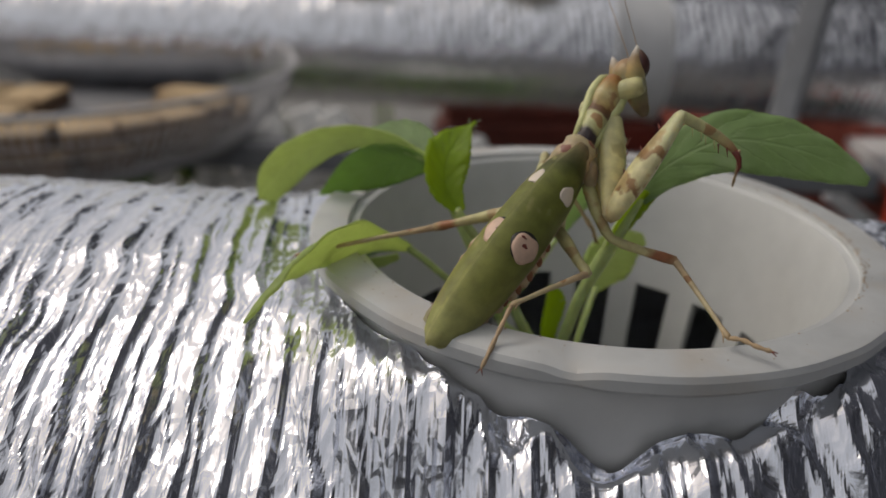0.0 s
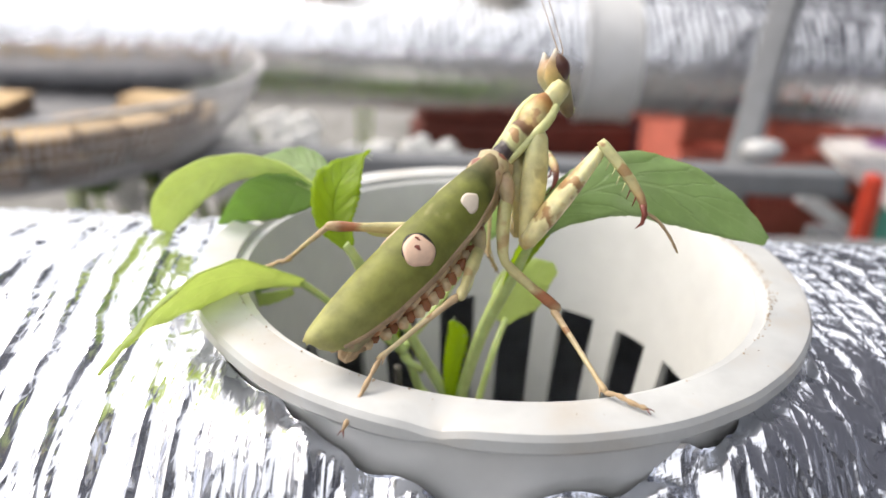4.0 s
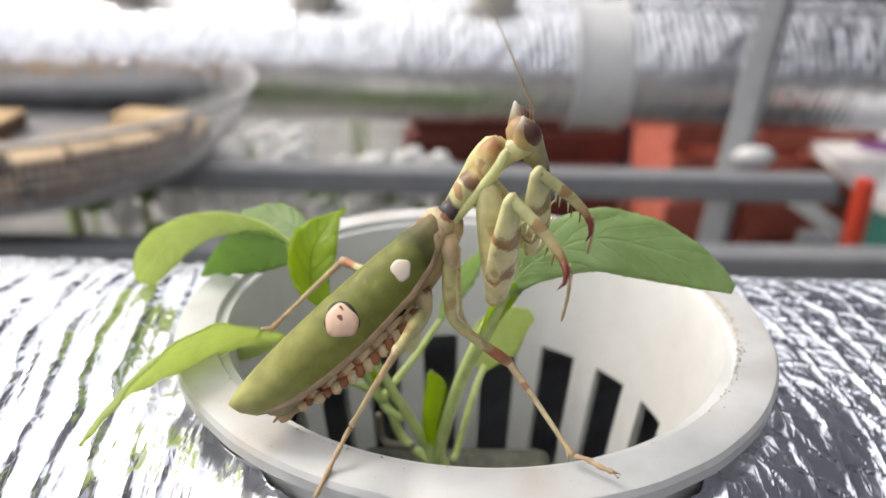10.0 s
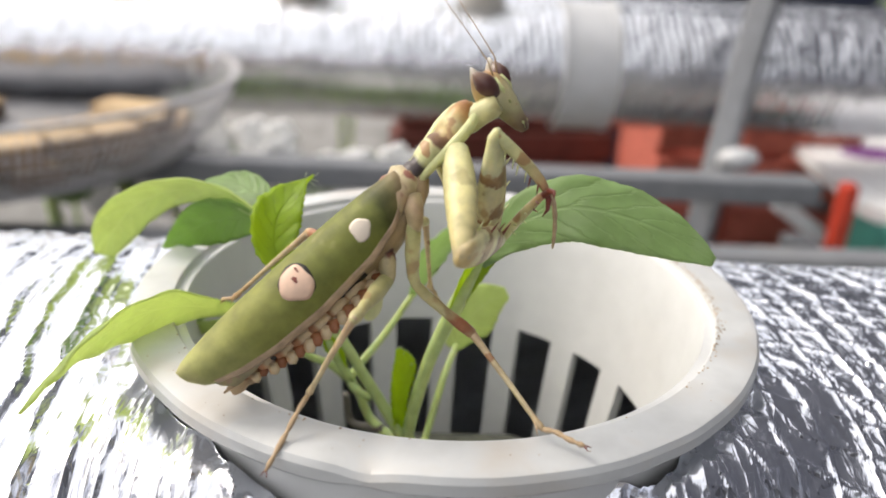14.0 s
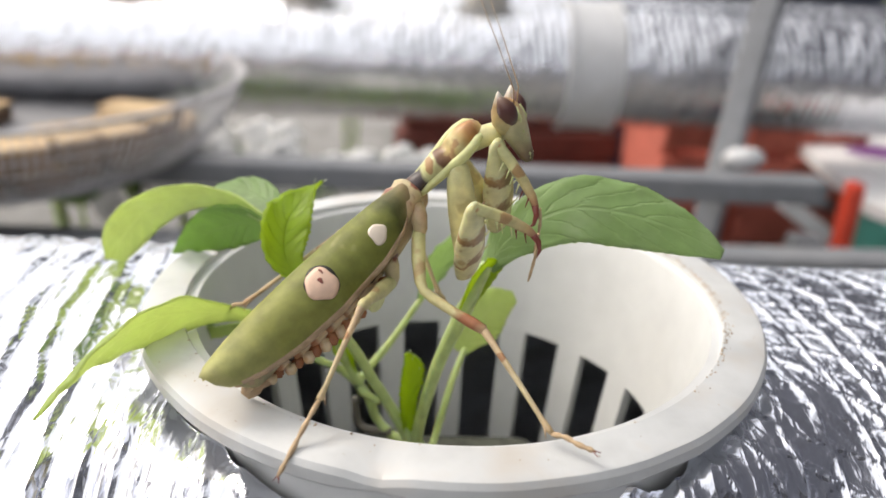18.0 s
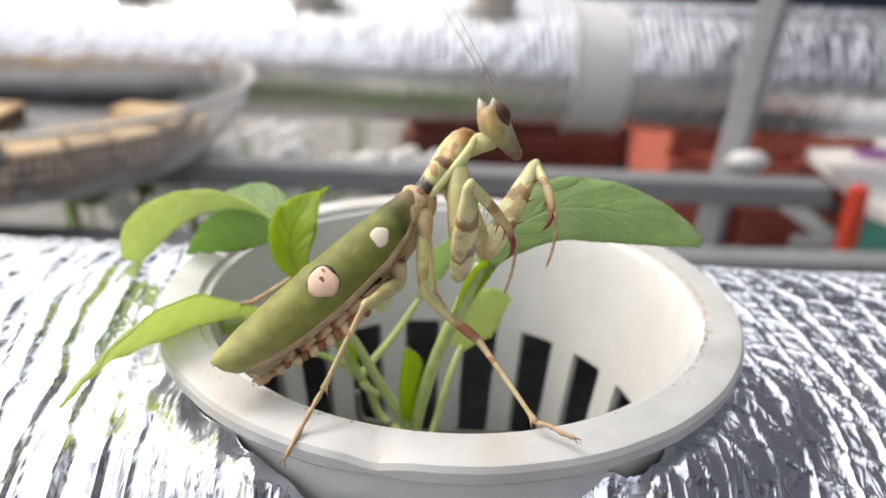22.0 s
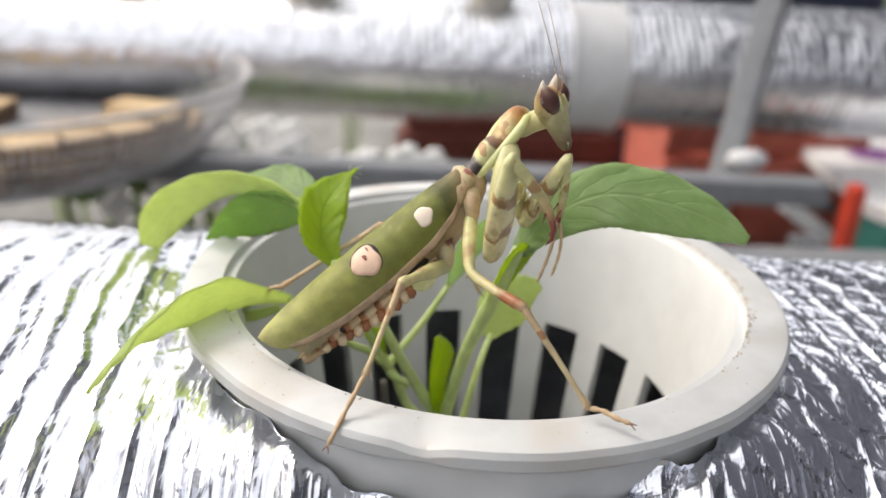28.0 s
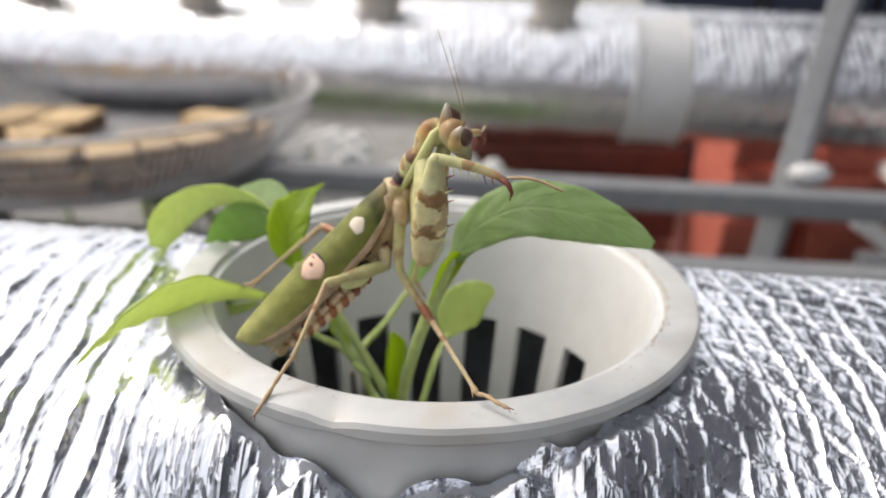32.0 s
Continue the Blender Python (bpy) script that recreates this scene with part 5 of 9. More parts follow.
MOVERS["neck"] = part("neck", tube([v3(-0.4, 0, 0), v3(0.6, 0, 0), v3(1.6, 0, 0), v3(2.8, 0, 0), v3(3.4, 0, 0)], [0.9 * MM, 1.1 * MM, 0.95 * MM, 0.95 * MM, 0.7 * MM], 12), M_COXA, mantis, "soft cream neck")
part("mesothorax", body_loft([(0.5, -0.8, 0.8, 0.5, 0.7), (0.1, -0.7, 1.3, 0.9, 0.9), (-0.4, -0.7, 1.65, 1.2, 1.0), (-1.0, -0.8, 1.5, 1.05, 1.1), (-1.5, -0.9, 1.8, 1.3, 1.3), (-2.2, -1.1, 1.85, 1.2, 1.4), (-3.2, -1.5, 1.7, 1.0, 1.4), (-4.2, -2.0, 1.4, 0.7, 1.2)], 20), M_MESO, mantis, "pinkish mottled shoulder of the wings")

# head: z up to the crown, x the face
head = part("head", rings_mesh([[Vector((cx + 1.28 * dx * math.cos(a), w * math.sin(a), z)) * MM * 1.28 for a in [k * math.tau / 18 for k in range(18)]] for z, w, dx, cx in ((-2.8, 0.25, 0.2, 0.45), (-2.4, 0.5, 0.38, 0.4), (-1.7, 0.72, 0.5, 0.28), (-0.9, 0.98, 0.66, 0.12), (-0.1, 1.2, 0.82, -0.05), (0.6, 1.2, 0.82, -0.14), (1.1, 0.95, 0.7, -0.18), (1.45, 0.6, 0.45, -0.15), (1.65, 0.25, 0.2, -0.1))]), M_FACE, mantis, "triangular cream and brown head")
MOVERS["head"] = head
for s in (-1, 1):
    m = Vector((-0.1, s * 0.3, 0.95)).to_track_quat("X", "Z").to_matrix().to_4x4()
    rows = [(-1.25, 0.1), (-1.05, 0.42), (-0.6, 0.72), (0.0, 0.86), (0.5, 0.8), (0.95, 0.58), (1.3, 0.34), (1.55, 0.08)]
    oval = [[m @ Vector((x, r * math.cos(a), r * math.sin(a))) * MM + v3(0.36, s * 1.36, 1.0) for a in [k * math.tau / 16 for k in range(16)]] for x, r in rows]
    part("eye", rings_mesh(oval), M_EYE, head, "dark maroon oval compound eye")
    part("eye_cone", tube([v3(-0.35, s * 0.55, -0.5), v3(-0.28, s * 0.95, 0.4), v3(-0.12, s * 1.28, 1.3), v3(0.05, s * 1.54, 2.1), v3(0.15, s * 1.68, 2.55), v3(0.2, s * 1.76, 2.85)], [0.75 * MM, 1.02 * MM, 0.82 * MM, 0.48 * MM, 0.24 * MM, 0.07 * MM], 14), M_EYEBACK, head, "ochre pointed cone behind the eye with a pale grey tip")
    part("antenna", tube([v3(0.7, s * 0.35, 1.2), v3(1.2, s * 0.7, 2.6), v3(1.0, s * 0.9, 6.5), v3(0.6, s * 1.2, 11.5)], [0.08 * MM, 0.05 * MM, 0.035 * MM, 0.018 * MM], 6), M_TARSUS, head, "thread-like antenna")
    part("cheek_ridge", tube([v3(0.9, s * 0.55, 1.2), v3(1.05, s * 0.75, 0.2), v3(0.95, s * 0.6, -0.9), v3(0.75, s * 0.4, -1.9)], [0.16 * MM, 0.22 * MM, 0.2 * MM, 0.1 * MM], 8), M_RIDGE, head)
    part("palp", tube([v3(0.6, s * 0.3, -2.3), v3(1.0, s * 0.4, -2.9), v3(0.9, s * 0.35, -3.3)], [0.14 * MM, 0.12 * MM, 0.08 * MM], 6), M_RIDGE, head)
part("mouthparts", ball(0.45 * MM, v3(0.4, 0, -2.6), (1, 0.9, 0.9)), M_CLAW, head)


def limb(rows, n=14, bow=0.0, flat=1.0):
    """A limb along x: rows of (x, half-width, half-height, z offset)."""
    return rings_mesh([[Vector((x, w * math.cos(a), z + h * math.sin(a))) * MM for a in [k * math.tau / n for k in range(n)]] for x, w, h, z in rows])


def spike(at, tip, r):
    return tube([at * MM, (at + (tip - at) * 0.5) * MM, tip * MM], [r * MM, r * 0.6 * MM, 0.03 * MM], 6)


for s, side in ((-1, "r"), (1, "l")):
    coxa = part("fore_coxa", limb([(-0.3, 0.45, 0.6, 0), (0.3, 0.75, 0.95, 0), (2.2, 0.9, 1.22, 0.05), (4.2, 0.92, 1.3, 0.1), (6.2, 0.88, 1.2, 0.1), (8.4, 0.75, 0.95, 0.05), (9.8, 0.6, 0.75, 0), (10.3, 0.3, 0.4, 0)]), M_COXA, mantis, "smooth yellow-green foreleg coxa")
    MOVERS["coxa_" + side] = coxa
    femur = part("fore_femur", limb([(-0.5, 0.4, 0.6, 0), (0.2, 0.75, 1.15, 0), (1.4, 0.85, 1.45, 0.1), (3.4, 0.92, 1.72, 0.12), (5.6, 0.88, 1.66, 0.1), (7.6, 0.75, 1.3, 0.05), (9.2, 0.6, 0.95, 0.0), (10.3, 0.52, 0.8, 0), (10.9, 0.25, 0.4, 0)], 16), M_FEMUR, mantis, "broad raptorial femur banded cream and brown")
    MOVERS["femur_" + side] = femur
    for k in range(6):
        x = 2.2 + 1.25 * k
        part("spine", spike(Vector((x, 0.3 * (-1) ** k, 1.35 - 0.08 * k)), Vector((x + 0.45, 0.4 * (-1) ** k, 2.4 + 0.25 * (k % 2) - 0.13 * k)), 0.14), M_CLAW if k % 2 else M_RIDGE, femur)
    tibia = part("fore_tibia", limb([(-0.3, 0.3, 0.35, 0), (0.2, 0.42, 0.5, 0), (2, 0.4, 0.5, 0.12), (4, 0.36, 0.46, 0.15), (5.6, 0.31, 0.4, 0.0), (6.4, 0.25, 0.3, -0.2), (6.9, 0.14, 0.16, -0.4)]), M_TIBIA, mantis, "curved spiny foreleg tibia")
    MOVERS["tibia_" + side] = tibia
    for k in range(6):
        x = 1.6 + 0.75 * k
        part("spine", spike(Vector((x, 0.15 * (-1) ** k, -0.35)), Vector((x + 0.45, 0.2 * (-1) ** k, -1.05)), 0.1), M_CLAW if k > 3 else M_RIDGE, tibia)
    part("tibial_claw", tube([v3(6.2, 0, -0.2), v3(7.0, 0, -0.55), v3(7.5, 0, -1.2), v3(7.5, 0, -1.9)], [0.3 * MM, 0.26 * MM, 0.17 * MM, 0.03 * MM], 8), M_CLAW, tibia, "dark red hooked claw")
    tarsus = part("fore_tarsus", tube([p * MM for p in curve_points([(0, 0, 0), (1.6, 0, 0.25), (3.2, 0, 0.1), (4.6, 0, -0.3), (5.2, 0, -0.5)], 12)], [0.16 * MM, 0.14 * MM, 0.19 * MM, 0.13 * MM, 0.17 * MM, 0.12 * MM, 0.16 * MM, 0.12 * MM, 0.15 * MM, 0.11 * MM, 0.1 * MM, 0.05 * MM], 8), M_TARSUS, mantis, "thin jointed foot")
    MOVERS["tarsus_" + side] = tarsus

LEGS = {'mr': (10.4, 9.57, 3.55), 'hr': (6.43, 7.99, 6.43), 'hl': (10.89, 12.02, 2.9), 'ml': (7.5, 9.0, 3.1)}
HIPS = {"mr": (-2.3, -2.6, -2.6), "hr": (-6.8, -2.6, -4.6), "hl": (-6.8, 0.6, -4.2), "ml": (-4.0, 1.6, -4.2)}
for x, y, z in HIPS.values():
    part("leg_coxa", tube([v3(x + 1.6, y * 0.45, z + 1.2), v3(x + 0.9, y * 0.75, z + 0.8), v3(x + 0.2, y, z + 0.2), v3(x - 0.2, y * 1.05, z - 0.3)], [0.65 * MM, 0.78 * MM, 0.62 * MM, 0.4 * MM], 12), M_MESO, mantis, "thick mottled hip of a walking leg")
for name, (lf, lt, la) in LEGS.items():
    hind = name[0] == "h"
    bent = [(-0.4, 0, 0.4), (0.3, -0.3, 0.62), (lf * 0.2, -1.35, 0.62), (lf * 0.38, -2.25, 0.5), (lf * 0.46, -2.4, 0.42), (lf * 0.56, -2.1, 0.46), (lf * 0.75, -1.25, 0.42), (lf * 0.9, -0.5, 0.5), (lf, 0, 0.44), (lf + 0.3, 0.1, 0.2)]
    fem = part("leg_femur", tube([v3(x, y, 0) for x, y, r in bent], [r * MM for x, y, r in bent], 12) if name == "mr" else limb([(-0.4, 0.4, 0.5, 0), (0.3, 0.55, 0.65, 0), (lf * 0.35, 0.6 if hind else 0.5, 0.75 if hind else 0.55, 0.0), (lf * 0.7, 0.42, 0.48, 0.0), (lf * 0.8, 0.40, 0.42, 0), (lf * 0.92, 0.5, 0.52, 0), (lf, 0.42, 0.45, 0), (lf + 0.35, 0.2, 0.2, 0)]), M_WALKFEMUR, mantis, "pale walking leg femur with a red-brown knee band")
    MOVERS["wfemur_" + name] = fem
    if hind:
        part("leg_lobe", ball(1.0 * MM, v3(lf * 0.55, 0, -0.55), (1.7, 0.3, 0.85)), M_RIDGE, fem, "pale green leaf-like lobe")
    tib = part("leg_tibia", limb([(-0.35, 0.25, 0.25, 0), (0.1, 0.36, 0.36, 0), (lt * 0.12, 0.3, 0.3, 0.02), (lt * 0.5, 0.23, 0.24, 0.05), (lt * 0.86, 0.2, 0.21, 0.0), (lt * 0.97, 0.3, 0.3, 0), (lt + 0.15, 0.15, 0.15, 0)], 12), M_WALKTIBIA, mantis, "thin tan walking leg shin")
    MOVERS["wtibia_" + name] = tib
    for k in (-1, 1):
        part("spur", spike(Vector((lt * 0.93, 0.15 * k, 0)), Vector((lt * 1.02, 0.55 * k, -0.25)), 0.12), M_TARSUS, tib)
    knots = [(0, 0, 0), (la * 0.3, 0.05, 0.18), (la * 0.62, 0, 0.02), (la, 0, 0)]
    radii = [(0.23 if i % 3 else 0.15) * MM for i in range(11)] + [0.08 * MM]
    MOVERS["wtarsus_" + name] = part("leg_foot", tube([p * MM for p in curve_points(knots, 12)], radii, 8), M_TARSUS, mantis, "jointed reddish foot")
    part("foot_claw", joined(spike(Vector((la - 0.1, 0.05, 0)), Vector((la + 0.35, 0.3, -0.15)), 0.08), spike(Vector((la - 0.1, -0.05, 0)), Vector((la + 0.35, -0.3, -0.15)), 0.08)), M_CLAW, MOVERS["wtarsus_" + name])


def motions():
    """The mantis sways, strikes poses, lifts its wings once and cleans its forelegs."""
    walk(MOVERS["mantis"], stages([(0, -4.96, -16, 14.06, 38, -41.7, 39.8), (1, -4.61, -13.67, 15.03, 32, -32.7, 43.1), (2, -3.88, -17.32, 16.19, 28, -38.2, 32.4), (4.2, -2.05, -12.91, 15.37, 10.4, -33.7, 40.6), (4.4, -2.92, -21.81, 17.74, 8.8, -47.6, 13.7), (4.5, -2.41, -23.29, 18.07, 8, -49, 13.2), (4.6, -2, -23.28, 18.41, 8, -50.5, 13.9), (4.7, -1.92, -21.81, 17.79, 8, -47.8, 21), (4.8, -2.01, -19.24, 16.49, 8, -42.8, 31.1), (4.9, -2.24, -18.16, 16.27, 8, -41.8, 31.8), (5, -2.48, -17.12, 16.08, 8, -41.1, 31.9), (5.1, -2.64, -18.89, 16.74, 8.6, -43.6, 25.7), (5.2, -3.02, -22.45, 17.82, 9.2, -47.9, 12.4), (5.3, -3.32, -22.62, 17.73, 9.8, -47.6, 11.8), (5.4, -3.62, -22.8, 17.65, 10.4, -47.3, 11.2), (5.6, -4.14, -21.82, 17.08, 11.6, -44.9, 9.1), (6, -3.51, -19.53, 17.52, 14, -40.4, 5.2), (7, -3.96, -18.41, 17.66, 15.3, -40.9, 9.7), (8, -4.54, -17.37, 17.25, 16.7, -39.6, 21.7), (9, -4.49, -18.16, 17.76, 18, -41.2, 22.1), (10, -4.49, -18.97, 18.27, 17.8, -43, 18.6), (11, -4.38, -18, 17.65, 17.5, -40.9, 20), (12, -4.21, -17.34, 17.44, 17.3, -40.2, 19.8), (13, -4.61, -19.27, 18.3, 17, -43, 15.2), (14, -4.7, -19.54, 18.49, 16.2, -43.7, 18.3), (17, -4.67, -18.68, 18.08, 13.7, -42.3, 20.2), (18, -5.11, -13.04, 15.89, 12.8, -35.3, 37.7), (19, -4.6, -14.48, 16.45, 12, -37, 32.1), (20, -4.56, -19.47, 18.37, 11.3, -43.3, 17), (21, -4.4, -14.73, 16.5, 10.5, -37.2, 29.8), (22, -4.19, -15.34, 16.83, 9.8, -38.2, 27.5), (23, -4.26, -15.69, 17.4, 9, -40.1, 27.6), (24, -4.22, -13.38, 16.41, 8.8, -36.9, 31.8), (27, -4.06, -11.77, 15.6, 8, -34.4, 34.4), (28, -3.71, -14.15, 16.19, 6, -41.6, 18.1), (29, -3.61, -14, 16.06, 6, -46.4, 5.9), (30, -4.74, -15, 15.97, 8, -50.9, -1.4), (31, -4.14, -15.25, 16.45, 7, -49.7, 8.5), (31.5, -4.3, -15.38, 16.93, 6.5, -50.8, 9.7), (32, -3.39, -15.5, 17.33, 6, -49.1, 16)]))
    walk(MOVERS["prothorax"], stages([(0, 0, 0, 0, 0, 9.3, 10.2), (1, 0, 0, 0, 0, 17.7, 5), (2, 0, 0, 0, 0, 21.1, 14.1), (4.2, 0, 0, 0, -0, -0.1, 0.1), (4.4, 0, 0, 0, 0, 16.1, 25.7), (4.5, 0, 0, 0, -0, 9.3, 16.4), (4.6, 0, 0, 0, -0, 18.5, 29.3), (4.7, 0, 0, 0, 0, 18.9, 21.1), (4.8, 0, 0, 0, -0, 9.8, 3.7), (4.9, 0, 0, 0, 0, 3.6, 0.3), (5, 0, 0, 0, 0, -3.5, -4), (5.1, 0, 0, 0, -0, 5.4, 3.2), (5.2, 0, 0, 0, 0, 15, 17.8), (5.3, 0, 0, 0, 0, 12.9, 11), (5.4, 0, 0, 0, 0, 8.8, 1.6), (5.6, 0, 0, 0, 0, 0.7, -7.2), (6, 0, 0, 0, -0, -1.1, -5.8), (7, 0, 0, 0, 0, -2.9, -4.9), (8, 0, 0, 0, 0, -3.6, -4.9), (9, 0, 0, 0, 0, -3.3, -5.5), (10, 0, 0, 0, -0, -8, -0), (11, 0, 0, 0, -0, -6.9, -1), (12, 0, 0, 0, 0, -8.3, 0.1), (13, 0, 0, 0, 0, 8.2, 10), (14, 0, 0, 0, 0, 8.9, 10.8), (17, 0, 0, 0, 0, 19.9, 19.8), (18, 0, 0, 0, 0, -14.1, -17.8), (19, 0, 0, 0, 0, -2.8, -10.5), (20, 0, 0, 0, 0, 15.6, 14.2), (21, 0, 0, 0, -0, -2.1, 3.3), (22, 0, 0, 0, -0, 3.9, 11.3), (23, 0, 0, 0, 0, 6.9, 13.7), (24, 0, 0, 0, 0, -17.1, -12.1), (27, 0, 0, 0, 0, -18.1, -12.3), (28, 0, 0, 0, 0, 2.3, 9.7), (29, 0, 0, 0, 0, -12.3, -9.6), (30, 0, 0, 0, 0, 2.1, 3), (31, 0, 0, 0, 0, -6.1, -13.2), (31.5, 0, 0, 0, -0, 0.3, -5.6), (32, 0, 0, 0, 0, -11.1, -13.4)]))
    walk(MOVERS["neck"], stages([(0, 5.88, 1.05, -1.89, -9.9, -32.2, -48.7), (1, 5.61, 0.49, -2.74, -16.7, -33.4, -36.3), (2, 5.3, 1.33, -3.07, -18.8, -21, -33.5), (4.2, 6.2, 0.01, -0.88, -0, -19.7, 0.3), (4.4, 5.14, 2.48, -2.58, 0.4, -2.8, 27.3), (4.5, 5.73, 1.68, -1.89, -6.2, 0.8, -25.5), (4.6, 4.88, 2.74, -2.82, -14.3, 11.4, -21.9), (4.7, 5.2, 2.01, -2.86, 0.7, 1, 23.2), (4.8, 5.94, 0.39, -1.95, 0, -9, 3.8), (4.9, 6.13, 0.04, -1.29, -0, -16.2, -0), (5, 6.23, -0.44, -0.52, 2.4, -0.9, -46.3), (5.1, 6.08, 0.34, -1.48, -0, -14.7, 3), (5.2, 5.48, 1.76, -2.47, 0.3, -4.2, 18.9), (5.3, 5.73, 1.12, -2.27, -0, -6.8, 11), (5.4, 5.99, 0.16, -1.84, -4.7, 14.1, -30), (5.6, 6.14, -0.78, -0.97, -0, -20.5, -11.1), (6, 6.18, -0.63, -0.78, 0.3, -0.6, -22.4), (7, 6.21, -0.53, -0.59, 0.9, 3.3, -24), (8, 6.22, -0.53, -0.51, 1.4, -7.1, -27.1), (9, 6.21, -0.6, -0.54, 1.1, -13.9, -24.7), (10, 6.26, 0, -0.02, 3.9, -1.2, -29.3), (11, 6.26, -0.11, -0.15, 3.2, -3.1, -28.4), (12, 6.26, 0.01, 0, 4.3, -7.1, -31.3), (13, 5.92, 1.04, -1.78, -4.8, -0.6, -25.3), (14, 5.88, 1.12, -1.85, -5.3, -2.7, -25.7), (17, 5.2, 1.87, -2.96, -15.8, 19.1, -32.7), (18, 5.93, -1.91, 0.64, 6.8, -7.4, -46.8), (19, 6.13, -1.13, -0.59, 1.4, -5.9, -40.8), (20, 5.55, 1.4, -2.54, -10.5, 14, -28.4), (21, 6.22, 0.36, -0.68, 1.5, 8.7, -41.8), (22, 6.01, 1.2, -1.32, -2.7, 6.6, -33.1), (23, 5.87, 1.43, -1.64, -5.2, 9.3, -35.1), (24, 6.05, -1.3, 0.96, 9.3, 0.2, -44.2), (27, 6.03, -1.32, 1.07, 10.4, 0.2, -46.6), (28, 6.07, 1.04, -1.15, -1.4, 11.5, -27.2), (29, 6.16, -1.04, 0.44, 3.3, 25.1, -22), (30, 6.16, 0.32, -1.12, -0.6, 8, -12.9), (31, 6.09, -1.43, -0.24, 1.1, 10.2, -23.4), (31.5, 6.17, -0.6, -0.93, -0.1, 11.7, -30.3), (32, 6.09, -1.45, 0.31, 4.2, -0.3, -35.3)]))
    walk(MOVERS["head"], stages([(0, 8.28, 0.15, -1.81, -74.1, 24.2, -30), (1, 8.25, -0.58, -1.73, -68.8, 22.4, -24.9), (2, 8.24, 1.26, -4.03, -58.9, 30.8, -16.3), (4.2, 10.24, 1.54, -1.19, -39.8, 10.5, -29), (4.4, 8.18, 5.9, -3.33, -25.9, 31.2, -7.7), (4.5, 8.14, 3.12, -2.75, -24.8, 32.3, -7.8), (4.6, 7.31, 4.29, -4.02, -25.4, 30.8, -9.5), (4.7, 8.59, 5.1, -3.9, -30.8, 26.4, -17.7), (4.8, 9.85, 2.34, -2.66, -35.6, 18.2, -27.2), (4.9, 10.04, 1.79, -1.67, -35.5, 17, -29), (5, 9.42, -0.55, -1.57, -35.1, 16.2, -30.1), (5.1, 9.86, 2.39, -1.96, -33.2, 21.3, -26.2), (5.2, 8.79, 4.89, -3.27, -26, 30.5, -15.2), (5.3, 9.12, 3.95, -3.04, -25.9, 31, -15.5), (5.4, 8.78, 1.41, -3.59, -26.1, 31.5, -16), (5.6, 9.38, 1.28, -1.28, -23.4, 28, -12), (6, 9.18, 1.31, -2.12, -19.5, 21, -4.8), (7, 9.51, -0.24, -1.53, -26.8, 19.9, -12.1), (8, 8.94, -1.42, 0.36, -45.4, 24.8, -48.4), (9, 9.38, -0.83, -0.44, -21.6, 8.6, -25.1), (10, 9.23, -0.69, -0.53, -21.6, 14.1, -20.4), (11, 9.54, -0.3, -1.18, -22.5, 12.3, -19.7), (12, 9.65, 0.07, -1.24, -51.4, -24.8, -30.1), (13, 9.55, 0.85, -2.37, -42.2, -16.3, -25.5), (14, 9.53, 1.22, -2.34, -37.9, -13.2, -36.3), (17, 9.29, 1.21, -4.76, -47.1, 4.7, -37.1), (18, 8.95, -4.69, 1.6, -38.9, -11.9, -53.2), (19, 9.01, -2.57, -0.33, -36.9, -6.1, -51.5), (20, 8.7, 1.22, -3.69, -37, 5.1, -33.7), (21, 8.64, -2.85, 0.27, -43.6, -11.5, -55.6), (22, 9.43, -0.44, -0.95, -26.7, 12.4, -5.4), (23, 9.58, -0.4, -1.72, -31.2, -6.6, -55.5), (24, 8.52, -4.06, 1.66, -32.3, -10.9, -58.7), (27, 7.71, -5.59, 3.24, -32.4, -8.5, -58.6), (28, 9.1, -1.47, -0.87, -32.4, 9.4, -46.1), (29, 9.44, -0.79, -0.63, -22.4, 16.2, -37.4), (30, 8.89, -0.5, -0.7, 56.5, 50.4, 44.2), (31, 8.63, -4, -0.89, 50.9, 35.8, 14.1), (31.5, 7.66, -2.98, -1.95, 39.6, 33.9, 11.7), (32, 7.75, -4.1, -0.33, 23.2, 29, 2)]))
